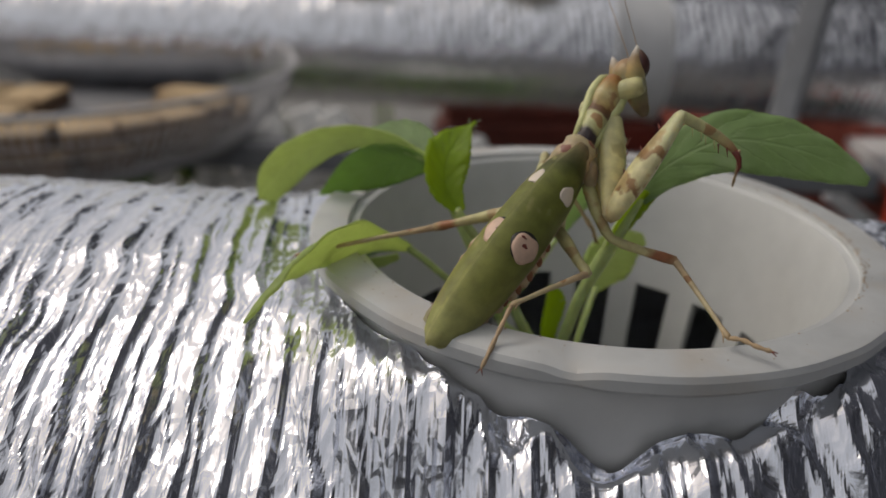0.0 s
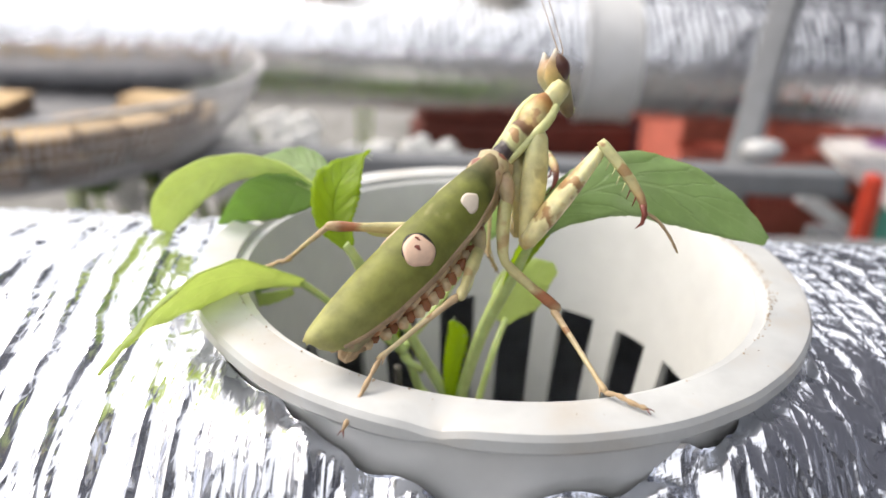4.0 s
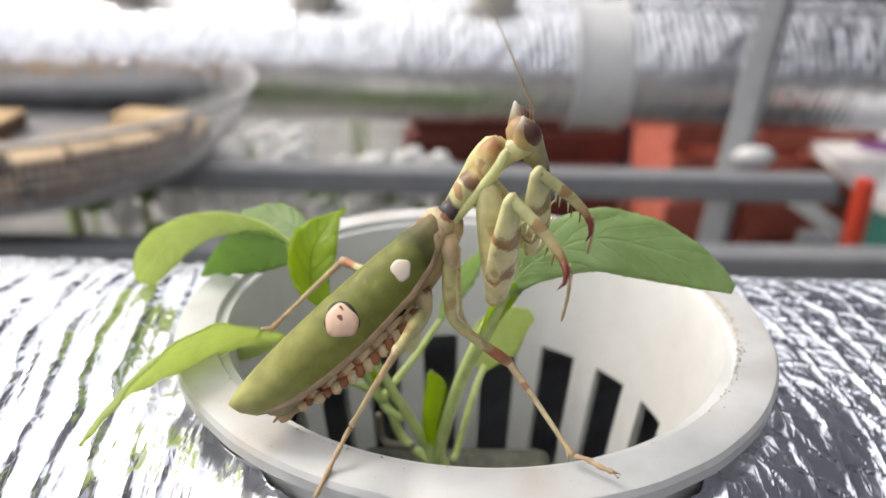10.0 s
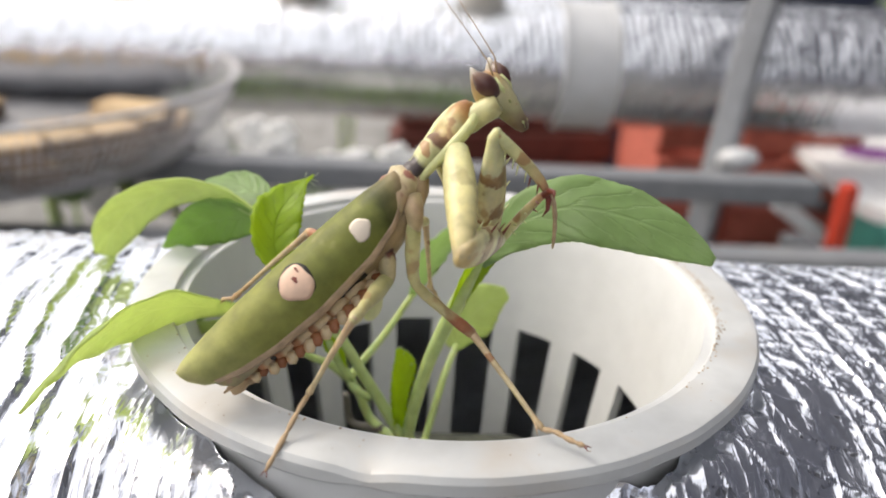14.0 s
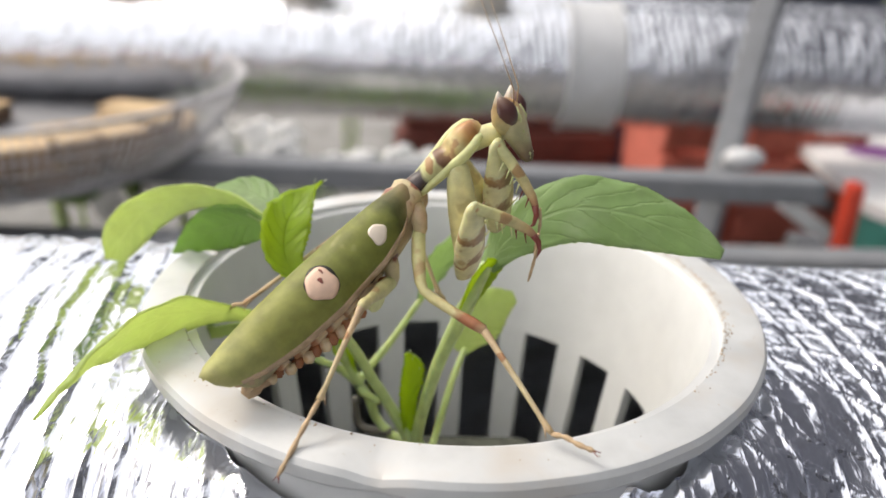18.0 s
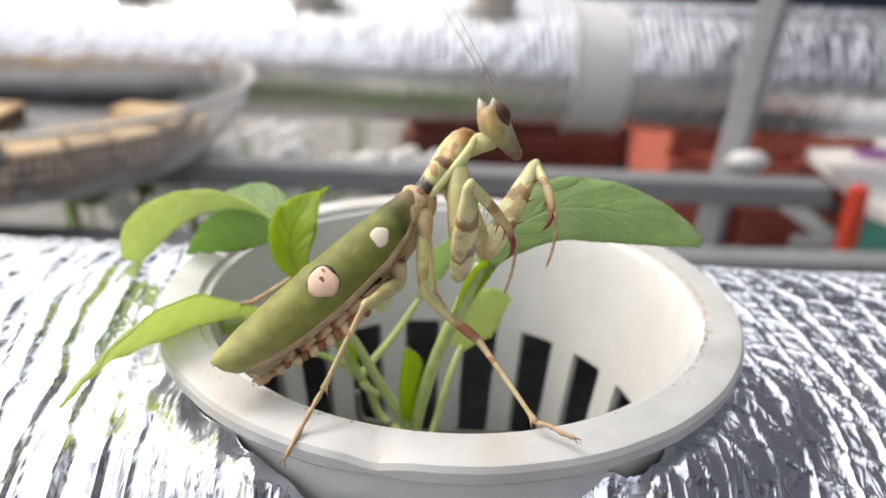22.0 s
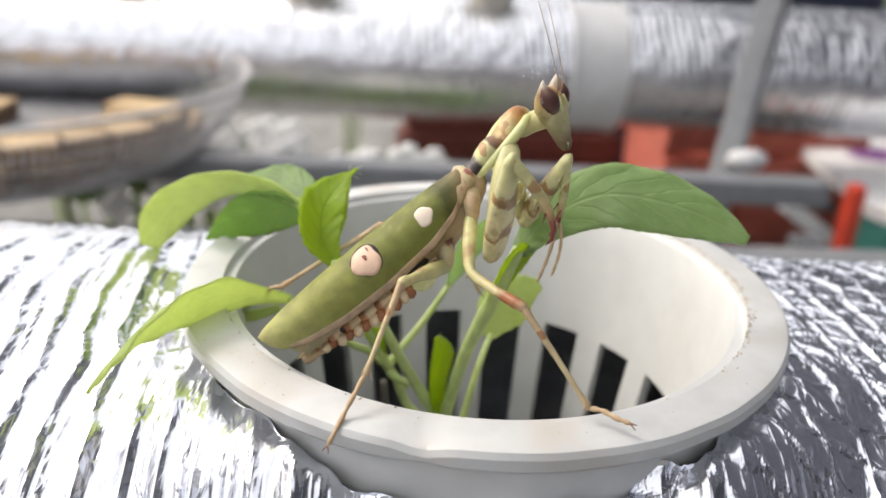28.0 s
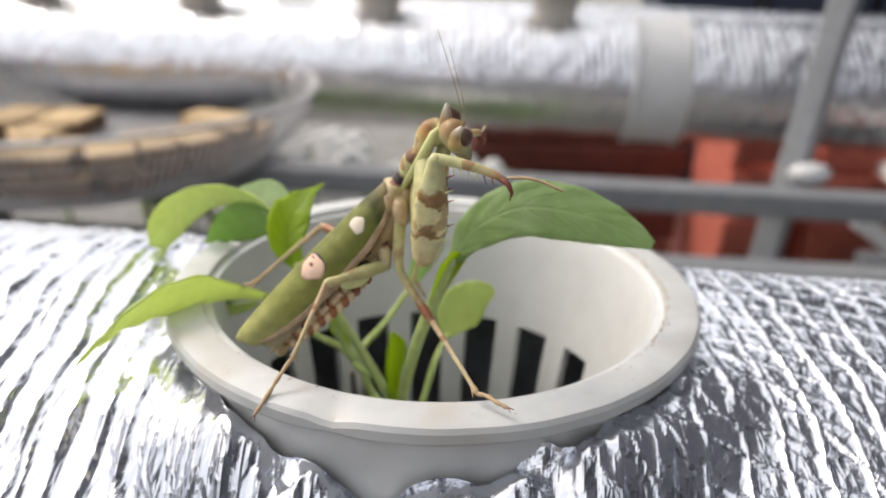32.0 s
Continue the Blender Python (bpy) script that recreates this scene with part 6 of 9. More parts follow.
    walk(MOVERS["coxa_r"], stages([(0, 4.25, -0.56, -1.68, -104, -4.2, -147.6), (1, 3.89, -0.96, -2.26, -142.1, 22.9, -145.5), (2, 3.86, -0.37, -2.48, -127.7, -3.1, -140.1), (4.2, 4.31, -1.29, -0.99, -136.2, 30.4, -154.1), (4.4, 4.04, 0.5, -2.15, -135.2, 4.6, -133.1), (4.5, 4.28, -0.1, -1.68, -112.5, 1.6, -136.6), (4.6, 3.92, 0.71, -2.31, -153.5, 2.5, -139.9), (4.7, 3.96, 0.14, -2.34, -142.2, -1.5, -144.6), (4.8, 4.14, -1.03, -1.72, -104, -4.2, -150.9), (4.9, 4.24, -1.28, -1.27, -98.7, 0.2, -154.1), (5, 4.25, -1.6, -0.73, -91.5, 4.7, -157), (5.1, 4.25, -1.07, -1.4, -103.4, 0.4, -152), (5.2, 4.11, -0.05, -2.08, -119.1, -3.8, -140.5), (5.3, 4.14, -0.52, -1.94, -104.1, -6.5, -137.2), (5.4, 4.13, -1.19, -1.65, -93.1, -9.3, -133.7), (5.6, 4.09, -1.83, -1.05, -85.2, -10.2, -126.1), (6, 4.16, -1.73, -0.91, -86.6, -2.9, -130.3), (7, 4.22, -1.67, -0.78, -174.1, 46.1, 179.1), (8, 4.23, -1.67, -0.73, -159.7, 49.1, -170.1), (9, 4.21, -1.71, -0.75, -143.7, 47.3, -158.6), (10, 4.4, -1.3, -0.39, -135.4, 44.4, -150.1), (11, 4.37, -1.38, -0.48, -141, 53.2, -150.8), (12, 4.4, -1.3, -0.37, -79.8, -1.5, -118.7), (13, 4.28, -0.57, -1.61, -100.9, -0, -121.3), (14, 4.27, -0.51, -1.65, -103.9, 1.8, -122.9), (17, 3.92, 0.03, -2.4, -127.1, 4.8, -125.6), (18, 3.8, -2.59, 0.08, -115.6, 51.4, -149.2), (19, 4.04, -2.07, -0.79, -129.5, 43.3, -152.7), (20, 4.07, -0.31, -2.12, -126.5, 11, -130.3), (21, 4.4, -1.05, -0.84, -127.3, 34.6, -141.8), (22, 4.4, -0.45, -1.29, -142.6, 32.5, -144.1), (23, 4.34, -0.28, -1.51, -156.8, 28.3, -152.3), (24, 4.03, -2.19, 0.31, -107.5, 33.6, -155.4), (27, 4.02, -2.21, 0.38, -138.6, 54.3, -164.6), (28, 4.41, -0.56, -1.17, -136.8, 23.4, -147.9), (29, 4.13, -2.02, -0.06, -141.8, 42.9, -167.8), (30, 4.32, -1.08, -1.16, -127.8, 32.4, -140.5), (31, 3.97, -2.27, -0.54, -106.8, 36.2, -137.8), (31.5, 4.15, -1.71, -1.02, -121.2, 29.6, -146.1), (32, 3.99, -2.29, -0.15, -104.7, 30.7, -147.6)]))
    walk(MOVERS["femur_r"], stages([(0, -4, -5.8, -0.96, -154.5, -28, 1.9), (1, -3.74, -6.14, -5.62, -156.6, -32.5, -3.5), (2, -3.65, -6.66, -1.95, -145.2, -27, -4.8), (4.2, -3.42, -5.15, -5.67, -132.6, -27.8, -13.7), (4.4, -2.6, -7.21, -2.46, -61.1, 9.5, 21), (4.5, -2.75, -7.78, -1.2, 22.2, 12.7, 24.7), (4.6, -3.48, -6.57, -1.95, -61.9, 12.5, 21.9), (4.7, -4.04, -6.03, -1.63, -90.3, 8.7, 11.8), (4.8, -4.4, -5.78, -1, -103.1, -1.5, -1.4), (4.9, -4.58, -5.56, -1.3, -110.6, -10.9, -10.8), (5, -4.74, -5.41, -1.54, -103.2, -15.1, -15.9), (5.1, -4.4, -5.66, -1.46, -102.5, -6.7, -8.2), (5.2, -3.42, -6.5, -1.26, -53.8, 10.4, 13.9), (5.3, -2.99, -7.38, -0.64, 6.2, 12.6, 17), (5.4, -2.53, -8.44, 0.14, 39.1, 14.7, 20.1), (5.6, -1.58, -9.74, 0.78, 46.2, 14.6, 23.2), (6, -2.14, -9.56, -0.12, 45.7, 10.2, 23), (7, -2.42, -3.84, -5.73, -126.6, -11.4, 2.3), (8, -2.04, -3.39, -7.35, -158.4, -42.3, -8.5), (9, -1.95, -4.48, -7.47, -162, -43.3, -7.3), (10, -1.68, -4.79, -7.24, -161, -52.3, -4.9), (11, -0.76, -4.35, -8.18, -160.1, -55.7, -7.3), (12, -0.31, -9.89, -0.12, 32.9, 45.3, 38.3), (13, -0.81, -8.95, -1.6, 31.5, 48.3, 40.6), (14, -1.06, -8.73, -1.96, 54.4, 52.6, 64), (17, -1.81, -9.43, -1.56, 58, 21.8, 42.3), (18, -1.45, -5.72, -7.58, -123, -72.5, -58.4), (19, -2.3, -5.34, -7.51, -155.7, -64.9, -22.4), (20, -2.03, -9.78, -1.97, 92, 5.2, 58.9), (21, -1.94, -6.04, -6.4, -159.5, -66.7, -8.2), (22, -2.3, -5.3, -6.55, -137.7, -60.2, -20.9), (23, -3.3, -4.3, -6.16, -135.7, -58, -21.4), (24, -3.38, -5.59, -5.12, -157, -60.4, -19), (27, -1.49, -3.73, -7.58, -126.9, -64.8, -45), (28, -3.21, -5.34, -5.06, -128.2, -51.1, -26.8), (29, -2.88, -3.54, -6.74, -135.5, -47.8, -27.1), (30, -2.07, -6.34, -6.4, -178.7, -28.1, 8.6), (31, -1.89, -7.58, -6.32, 165.4, -40.1, 2.7), (31.5, -2.93, -6.46, -5.86, -148.3, -29, -11.2), (32, -3.13, -6.79, -5.16, 169.3, -36.6, -0.8)]))
    walk(MOVERS["tibia_r"], stages([(0, 5.26, -5.49, 3.97, -77.7, 22.8, -74.7), (1, 5.1, -6.68, 0.01, -63.6, -29.9, -94.6), (2, 5.68, -7.43, 2.81, -76.9, 37.8, -74.2), (4.2, 5.61, -7.35, -0.78, -81.4, 32.1, -109.6), (4.4, 7.07, -3.5, -4.19, -118.8, 42.6, -120.9), (4.5, 6.55, -3.5, -3.51, -122.1, 42.5, -123.5), (4.6, 6.03, -2.74, -4.23, -124.4, 41, -126.2), (4.7, 6.13, -3.9, -3.21, -116.9, 39.2, -125.2), (4.8, 6.09, -6.05, -0.73, -107.2, 39, -124.1), (4.9, 5.55, -7.49, 0.7, -116.7, 54.4, -123.5), (5, 5.01, -8.19, 1.2, -112.5, 62.4, -115), (5.1, 5.92, -7.15, -0.23, -129.9, 64.8, -126.6), (5.2, 6.6, -4.01, -3.17, -91.9, 16.8, -112), (5.3, 6.82, -4.38, -2.93, -89.1, 14.1, -110.8), (5.4, 7, -4.95, -2.53, -174.4, 74.5, -156.8), (5.6, 7.76, -5.74, -1.86, 178.1, 78.4, -161.9), (6, 7.38, -5.52, -1.98, -179.5, 83.3, -155.5), (7, 7.87, -3.42, -3.65, -110.6, 41.9, -112.1), (8, 5.63, -4.53, -0.28, -84.5, 21.9, -99.7), (9, 5.63, -5.45, -0.27, -115.8, 63.8, -110.1), (10, 4.72, -5.33, 1.06, -95.3, 40.5, -95.1), (11, 5.12, -5.09, 0.49, -87.7, 60.8, -79.8), (12, 5.49, -5.31, -7.59, -94.8, -44, -52.7), (13, 4.49, -4.4, -9.45, -103.2, -36.2, -35.7), (14, 1.73, -3, -10.31, -106.2, -28.4, -24.7), (17, 5.4, -2.87, -5.46, -72.7, -23.5, -88.9), (18, 0.21, -8.42, 2.43, -45.9, 51.3, -43.9), (19, 1.82, -7.03, 2, -62, 65.9, -58.8), (20, 3.36, -0.83, -2.92, -91.6, 44.5, -90.4), (21, 2.17, -6.63, 3.24, -83.1, 39.1, -93.6), (22, 2.58, -7.16, 2.56, -85.4, 74, -80.1), (23, 1.89, -6.33, 2.74, -101.9, 68.4, -99.7), (24, 1.52, -7.28, 4.01, -91.6, 63.8, -93.6), (27, 1.67, -6.89, 1.92, -78.4, 66.8, -80.8), (28, 2.67, -8.31, 3.11, -116.3, 76.2, -106.9), (29, 3.4, -6.75, 1.04, -9, 84.6, 10.1), (30, 7.09, -4.95, -1.45, -142.7, 46, -133.3), (31, 6.13, -7.21, 0.44, -20.6, 60.6, -1.9), (31.5, 6.08, -8.25, -0.77, -64, 52.5, -45.1), (32, 5.3, -6.91, 1.1, -60.8, 52, -44.4)]))
    walk(MOVERS["tarsus_r"], stages([(0, 6.9, -11.45, 1.37, -105.9, 68.9, -100.9), (1, 4.63, -12.47, 3.36, -86, 67.2, -82.9), (2, 7.12, -12.53, -1.3, -67.5, 18, -51.8), (4.2, 3.7, -12.69, -4.34, -83.2, 57.8, -92.7), (4.4, 4.54, -7.73, -8.73, 157.8, 79.4, 175), (4.5, 3.82, -7.62, -8.04, 140.2, 76.2, 158.4), (4.6, 3.04, -6.82, -8.62, 159.7, 72.7, 176.8), (4.7, 3.13, -8.15, -7.44, -174.4, 72.7, -162.7), (4.8, 3.18, -10.36, -4.95, -142.6, 70.6, -139.6), (4.9, 3.4, -10.74, -4.75, -136.6, 64.4, -136.8), (5, 3.7, -11, -4.74, -129.8, 55.8, -135.3), (5.1, 4.22, -9.44, -6.3, -143.3, 54.6, -142.9), (5.2, 4.2, -9.96, -5.11, 172.2, 61, -169.1), (5.3, 4.5, -10.46, -4.55, 169.5, 58.9, -170.5), (5.4, 5.36, -5.65, -8.99, -164.8, 45.3, -152.9), (5.6, 6.48, -6.16, -8.43, -137.2, 30.4, -143.7), (6, 6.67, -5.85, -8.63, -146.7, 28.2, -147.5), (7, 5.99, -8.04, -8.12, -148.4, 20.1, -154.8), (8, 4.59, -10.66, -2.78, 82.4, 50.6, 106.5), (9, 4.61, -8.23, -6.28, -101.7, 18.7, -142.7), (10, 4.27, -10.41, -3.29, 168.2, 53.7, -172.8), (11, 5.7, -8.32, -5.35, -162.4, 54, -152.8), (12, 8.41, -9.15, -2.93, 158, 82.1, 174.3), (13, 8.88, -7.55, -5.49, 101.7, 70.2, 124), (14, 7.09, -5.47, -7.13, -165.9, 58.4, -154.1), (17, 5.52, -9.01, -2.78, -98.3, -32.2, -39.6), (18, 3.22, -11.32, -2.8, 159.3, 68.6, 169.5), (19, 3.23, -9.37, -4.12, -172.5, 57.9, -166.5), (20, 3.33, -5.6, -7.62, 159.3, 52.9, -178.3), (21, 1.84, -11.82, -0.99, 174, 58.7, -174.1), (22, 2.9, -8.98, -3.88, -175.3, 46.6, -167.3), (23, 1.47, -8.76, -3.49, 177.2, 41.4, -171.6), (24, 1.34, -10.23, -2, 164.8, 52.2, 179.5), (27, 2.09, -9.49, -4.24, 178.3, 55, -174.3), (28, 2.2, -9.84, -3.39, 157.1, 38.3, -175.6), (29, 4.02, -6.64, -5.63, -140.9, 29.5, -147.7), (30, 3.9, -8.34, -6.27, 125.3, 45, 164.2), (31, 9.42, -7.32, -5.4, -52.3, 37.2, -27.4), (31.5, 8.96, -11.14, -6.09, 89.9, 51, 114.1), (32, 8.25, -9.8, -4.17, -57.7, 43.9, -38.6)]))
    walk(MOVERS["coxa_l"], stages([(0, 3.79, 2, -1.68, -118.3, 12.7, -131.7), (1, 3.66, 1.63, -2.26, -126.1, 20.5, -127.6), (2, 3.22, 2.15, -2.48, -146.3, 34.7, -133.8), (4.2, 4.3, 1.31, -0.99, -131.7, 35.8, -146.7), (4.4, 2.91, 2.84, -2.15, 147.4, 51.8, 173.2), (4.5, 3.55, 2.4, -1.68, 152.4, 43.9, 173.2), (4.6, 2.64, 2.98, -2.31, 139.5, 44.7, 168.4), (4.7, 3.02, 2.56, -2.34, 147.7, 47.3, 168.6), (4.8, 3.97, 1.56, -1.72, 166.1, 51.6, 171.3), (4.9, 4.22, 1.32, -1.27, 175.9, 48.4, 177.1), (5, 4.43, 0.99, -0.73, -168.3, 43.2, -176.5), (5.1, 4.11, 1.53, -1.4, 173.1, 44.2, 177.9), (5.2, 3.31, 2.43, -2.08, 146.2, 41.1, 167), (5.3, 3.64, 2.04, -1.94, 152.2, 41.6, 166.8), (5.4, 4.06, 1.41, -1.65, 161.7, 41.7, 167), (5.6, 4.42, 0.75, -1.05, 170.7, 46.6, 165.9), (6, 4.43, 0.85, -0.91, -170.3, 45.7, -179), (7, 4.44, 0.92, -0.78, -144.5, 51.2, -156.9), (8, 4.45, 0.92, -0.73, -75, 33.3, -73.9), (9, 4.46, 0.88, -0.75, -68.2, 72.3, -73.7), (10, 4.4, 1.3, -0.39, -98.2, 69.2, -101.8), (11, 4.41, 1.22, -0.48, -80, 70.2, -82.9), (12, 4.4, 1.3, -0.37, -101.7, 74.9, -104.2), (13, 3.82, 1.99, -1.61, -147.8, 66.3, -138.3), (14, 3.78, 2.05, -1.65, -134.4, 58.7, -124.5), (17, 3.04, 2.48, -2.4, -111, 61.5, -83.5), (18, 4.6, -0.12, 0.08, -70.3, 66.7, -92.4), (19, 4.51, 0.49, -0.79, -99.1, 75.9, -110.6), (20, 3.44, 2.21, -2.12, -93.7, 39.8, -62), (21, 4.25, 1.55, -0.84, -82.3, 33.5, -76.1), (22, 3.89, 2.1, -1.29, -117.8, 40.9, -114.1), (23, 3.72, 2.24, -1.51, -123.3, 41.6, -115.4), (24, 4.58, 0.35, 0.31, -103.9, 66.7, -124.5), (27, 4.57, 0.33, 0.38, -102.7, 83.3, -117.3), (28, 3.98, 2, -1.17, 165.4, 76.3, 175.3), (29, 4.57, 0.54, -0.06, 143.6, 70.7, 138), (30, 4.19, 1.52, -1.16, 108.8, 56.2, 113.9), (31, 4.56, 0.26, -0.54, 131.6, 61, 124.6), (31.5, 4.4, 0.87, -1.02, 169.5, 55.3, 165.7), (32, 4.59, 0.24, -0.15, -104.4, 29.5, -148.9)]))
    walk(MOVERS["femur_l"], stages([(0, -2.57, -5.13, -3.84, 3.9, 30.3, 18), (1, -1.94, -5.64, -5.7, 56.8, 16.5, 23.7), (2, -2.35, -3.67, -8.06, -171.7, -60, 11.8), (4.2, -2.35, -3.05, -6.72, 51.6, 8.7, 27), (4.4, -3.11, 3.56, -9.85, -110.2, -43.5, -40), (4.5, -3.47, 3.24, -8.47, -109.4, -41.8, -42.9), (4.6, -4.18, 4.38, -9.2, -108.1, -40.9, -42), (4.7, -3.49, 3.88, -9.54, -111.6, -44.2, -44.7), (4.8, -2.04, 2.49, -9.4, -115.3, -50.3, -50), (4.9, -2.27, 1.65, -8.6, -111.8, -48.6, -52.4), (5, -2.7, 0.55, -7.44, -107.7, -46.5, -54.5), (5.1, -2.91, 1.79, -8.23, -111.2, -42, -48.3), (5.2, -3.88, 4.09, -8.52, -109.9, -32.3, -41.2), (5.3, -3.49, 3.7, -8.45, -113.6, -32.9, -39.3), (5.4, -3.07, 3.05, -8.17, -118, -33.6, -37.7), (5.6, -2.12, 2.39, -8.17, -124.2, -34.9, -32.1), (6, -2.41, 0.73, -7.93, -139.1, -36.9, -18.4), (7, -1.21, -1.48, -8.42, -163.2, -47.5, -6.5), (8, 6.72, -6.95, -6.1, 85, -10.1, 58.5), (9, 5.29, -1.98, -10.09, -132.8, -64.5, -38.1), (10, 3.69, -2.1, -9.55, -136.6, -64, -28.5), (11, 4.82, -2.07, -9.7, -133.4, -67, -33.6), (12, 3.77, -1.17, -9.83, -138.4, -67.9, -27.9), (13, 0.89, -0.63, -10.58, -151.6, -52.9, -7.3), (14, 0.9, -2.15, -10.03, -152.4, -54.7, -6.9), (17, 3.58, -2.17, -11.02, -115.3, -51.4, -41.7), (18, 4.44, -3.99, -8.92, -162.7, -76.5, -23.4), (19, 3.67, -1.75, -10.29, -144.6, -64.7, -32.1), (20, 6.97, -4.44, -8.39, 123.9, -23.9, 56), (21, 6.22, -6.38, -6.26, 105.7, -22.7, 44.7), (22, 0.87, -4.66, -7.71, 67.9, -3, 19.9), (23, 0.57, -4.38, -8.02, 47.9, 6.4, 26.7), (24, 2.39, -2.84, -8.69, -122.1, -50.1, -38.7), (27, 4.05, -0.69, -9.35, -93.8, -46.9, -64.7), (28, 1.67, 2.19, -10.7, -103.9, -39.1, -47), (29, 2.16, 2.71, -9.31, -96.2, -29.1, -42.7), (30, 1.97, 6.51, -9.3, -107.3, -29.7, -39.7), (31, 1.87, 4.18, -9.11, -127.1, -34.5, -30), (31.5, -1.01, 2.25, -9.08, -136.3, -36.3, -23), (32, -2.71, -4.17, -4.98, 104.7, -22.6, 14.8)]))
    walk(MOVERS["tibia_l"], stages([(0, 6.05, -2.34, -9.14, -22.3, -27.8, -155), (1, 7.28, -1.59, -8.67, -23.6, -19.8, -150.5), (2, 2.79, -2.59, 1.03, 153.6, 78, 168.3), (4.2, 6.91, 1.65, -8.31, -49.3, -32.1, -123.4), (4.4, 2.72, -1.34, -2.62, 68.5, 51.1, 86.2), (4.5, 2.27, -2.09, -1.47, 69.6, 49.1, 86.5), (4.6, 1.72, -0.94, -2.33, 70, 49.8, 85.3), (4.7, 1.87, -1.42, -2.23, 63.9, 51.2, 76.1), (4.8, 2.27, -2.65, -1.32, 51.9, 52.2, 60.3), (4.9, 1.96, -3.84, -0.72, 52.1, 48.4, 60.3), (5, 1.5, -5.34, 0.17, 53, 44.5, 61.2), (5.1, 2.27, -4.03, -1.2, 55.6, 44.7, 65.8), (5.2, 2.79, -1.75, -2.91, 63.8, 40, 78.6), (5.3, 3.33, -1.88, -2.74, 60.5, 42.3, 75.7), (5.4, 3.85, -2.3, -2.36, 57, 44.5, 72.6), (5.6, 5.18, -2.19, -2.16, 46.6, 47.4, 64.6), (6, 5.55, -1.92, -1.63, 20.8, 50.5, 44.1), (7, 5.84, -2.28, -0.68, -15.6, 62.4, 5.6), (8, 12.13, 1.87, -4.26, -75.7, -14.7, -77.3), (9, 8.84, -4.76, -0.61, -84.5, 66.6, -75.8), (10, 7.73, -4.3, -0.12, -79.7, 69.7, -67.5), (11, 8.24, -4.34, -0.03, -62.4, 78.6, -49.2), (12, 7.26, -3.02, -0.11, -53.3, 76.3, -39.9), (13, 7.18, -1.43, -2.21, 16, 78.3, 33.8), (14, 6.92, -2.88, -1.46, -95.4, 67.6, -85.3), (17, 8.47, -6.53, -2.81, 36.4, 59.9, 51), (18, 6.69, -4.96, 1.29, -89.4, 49.4, -102.4), (19, 7.47, -4.13, -0.8, -52, 50.1, -47.4), (20, 12.34, 3.51, -4.13, -81.4, 13.2, -96.3), (21, 13.1, 0.43, -2.2, -71, 0.5, -87.8), (22, 10.73, -1.1, -7.16, -68.8, 0.8, -115.6), (23, 9.9, 0.31, -9.19, -89.3, 21, -128), (24, 7.65, -7.05, -0.64, -141.5, 56.4, -145.7), (27, 7.12, -7.18, -1.69, 148.2, 62.1, 164), (28, 7.23, -3.77, -4.08, 135.1, 55.2, 161.6), (29, 8.9, -3.52, -4.2, 127.7, 43.9, 166.7), (30, 9, 0.68, -4.1, 63.1, 46.3, 84.7), (31, 9.36, -0.16, -3.16, 65.8, 20, 69.8), (31.5, 6.78, -1.05, -2.86, 62.8, 24.1, 67.1), (32, 6.67, -1.69, -0.95, 44.7, 39.5, 54.1)]))
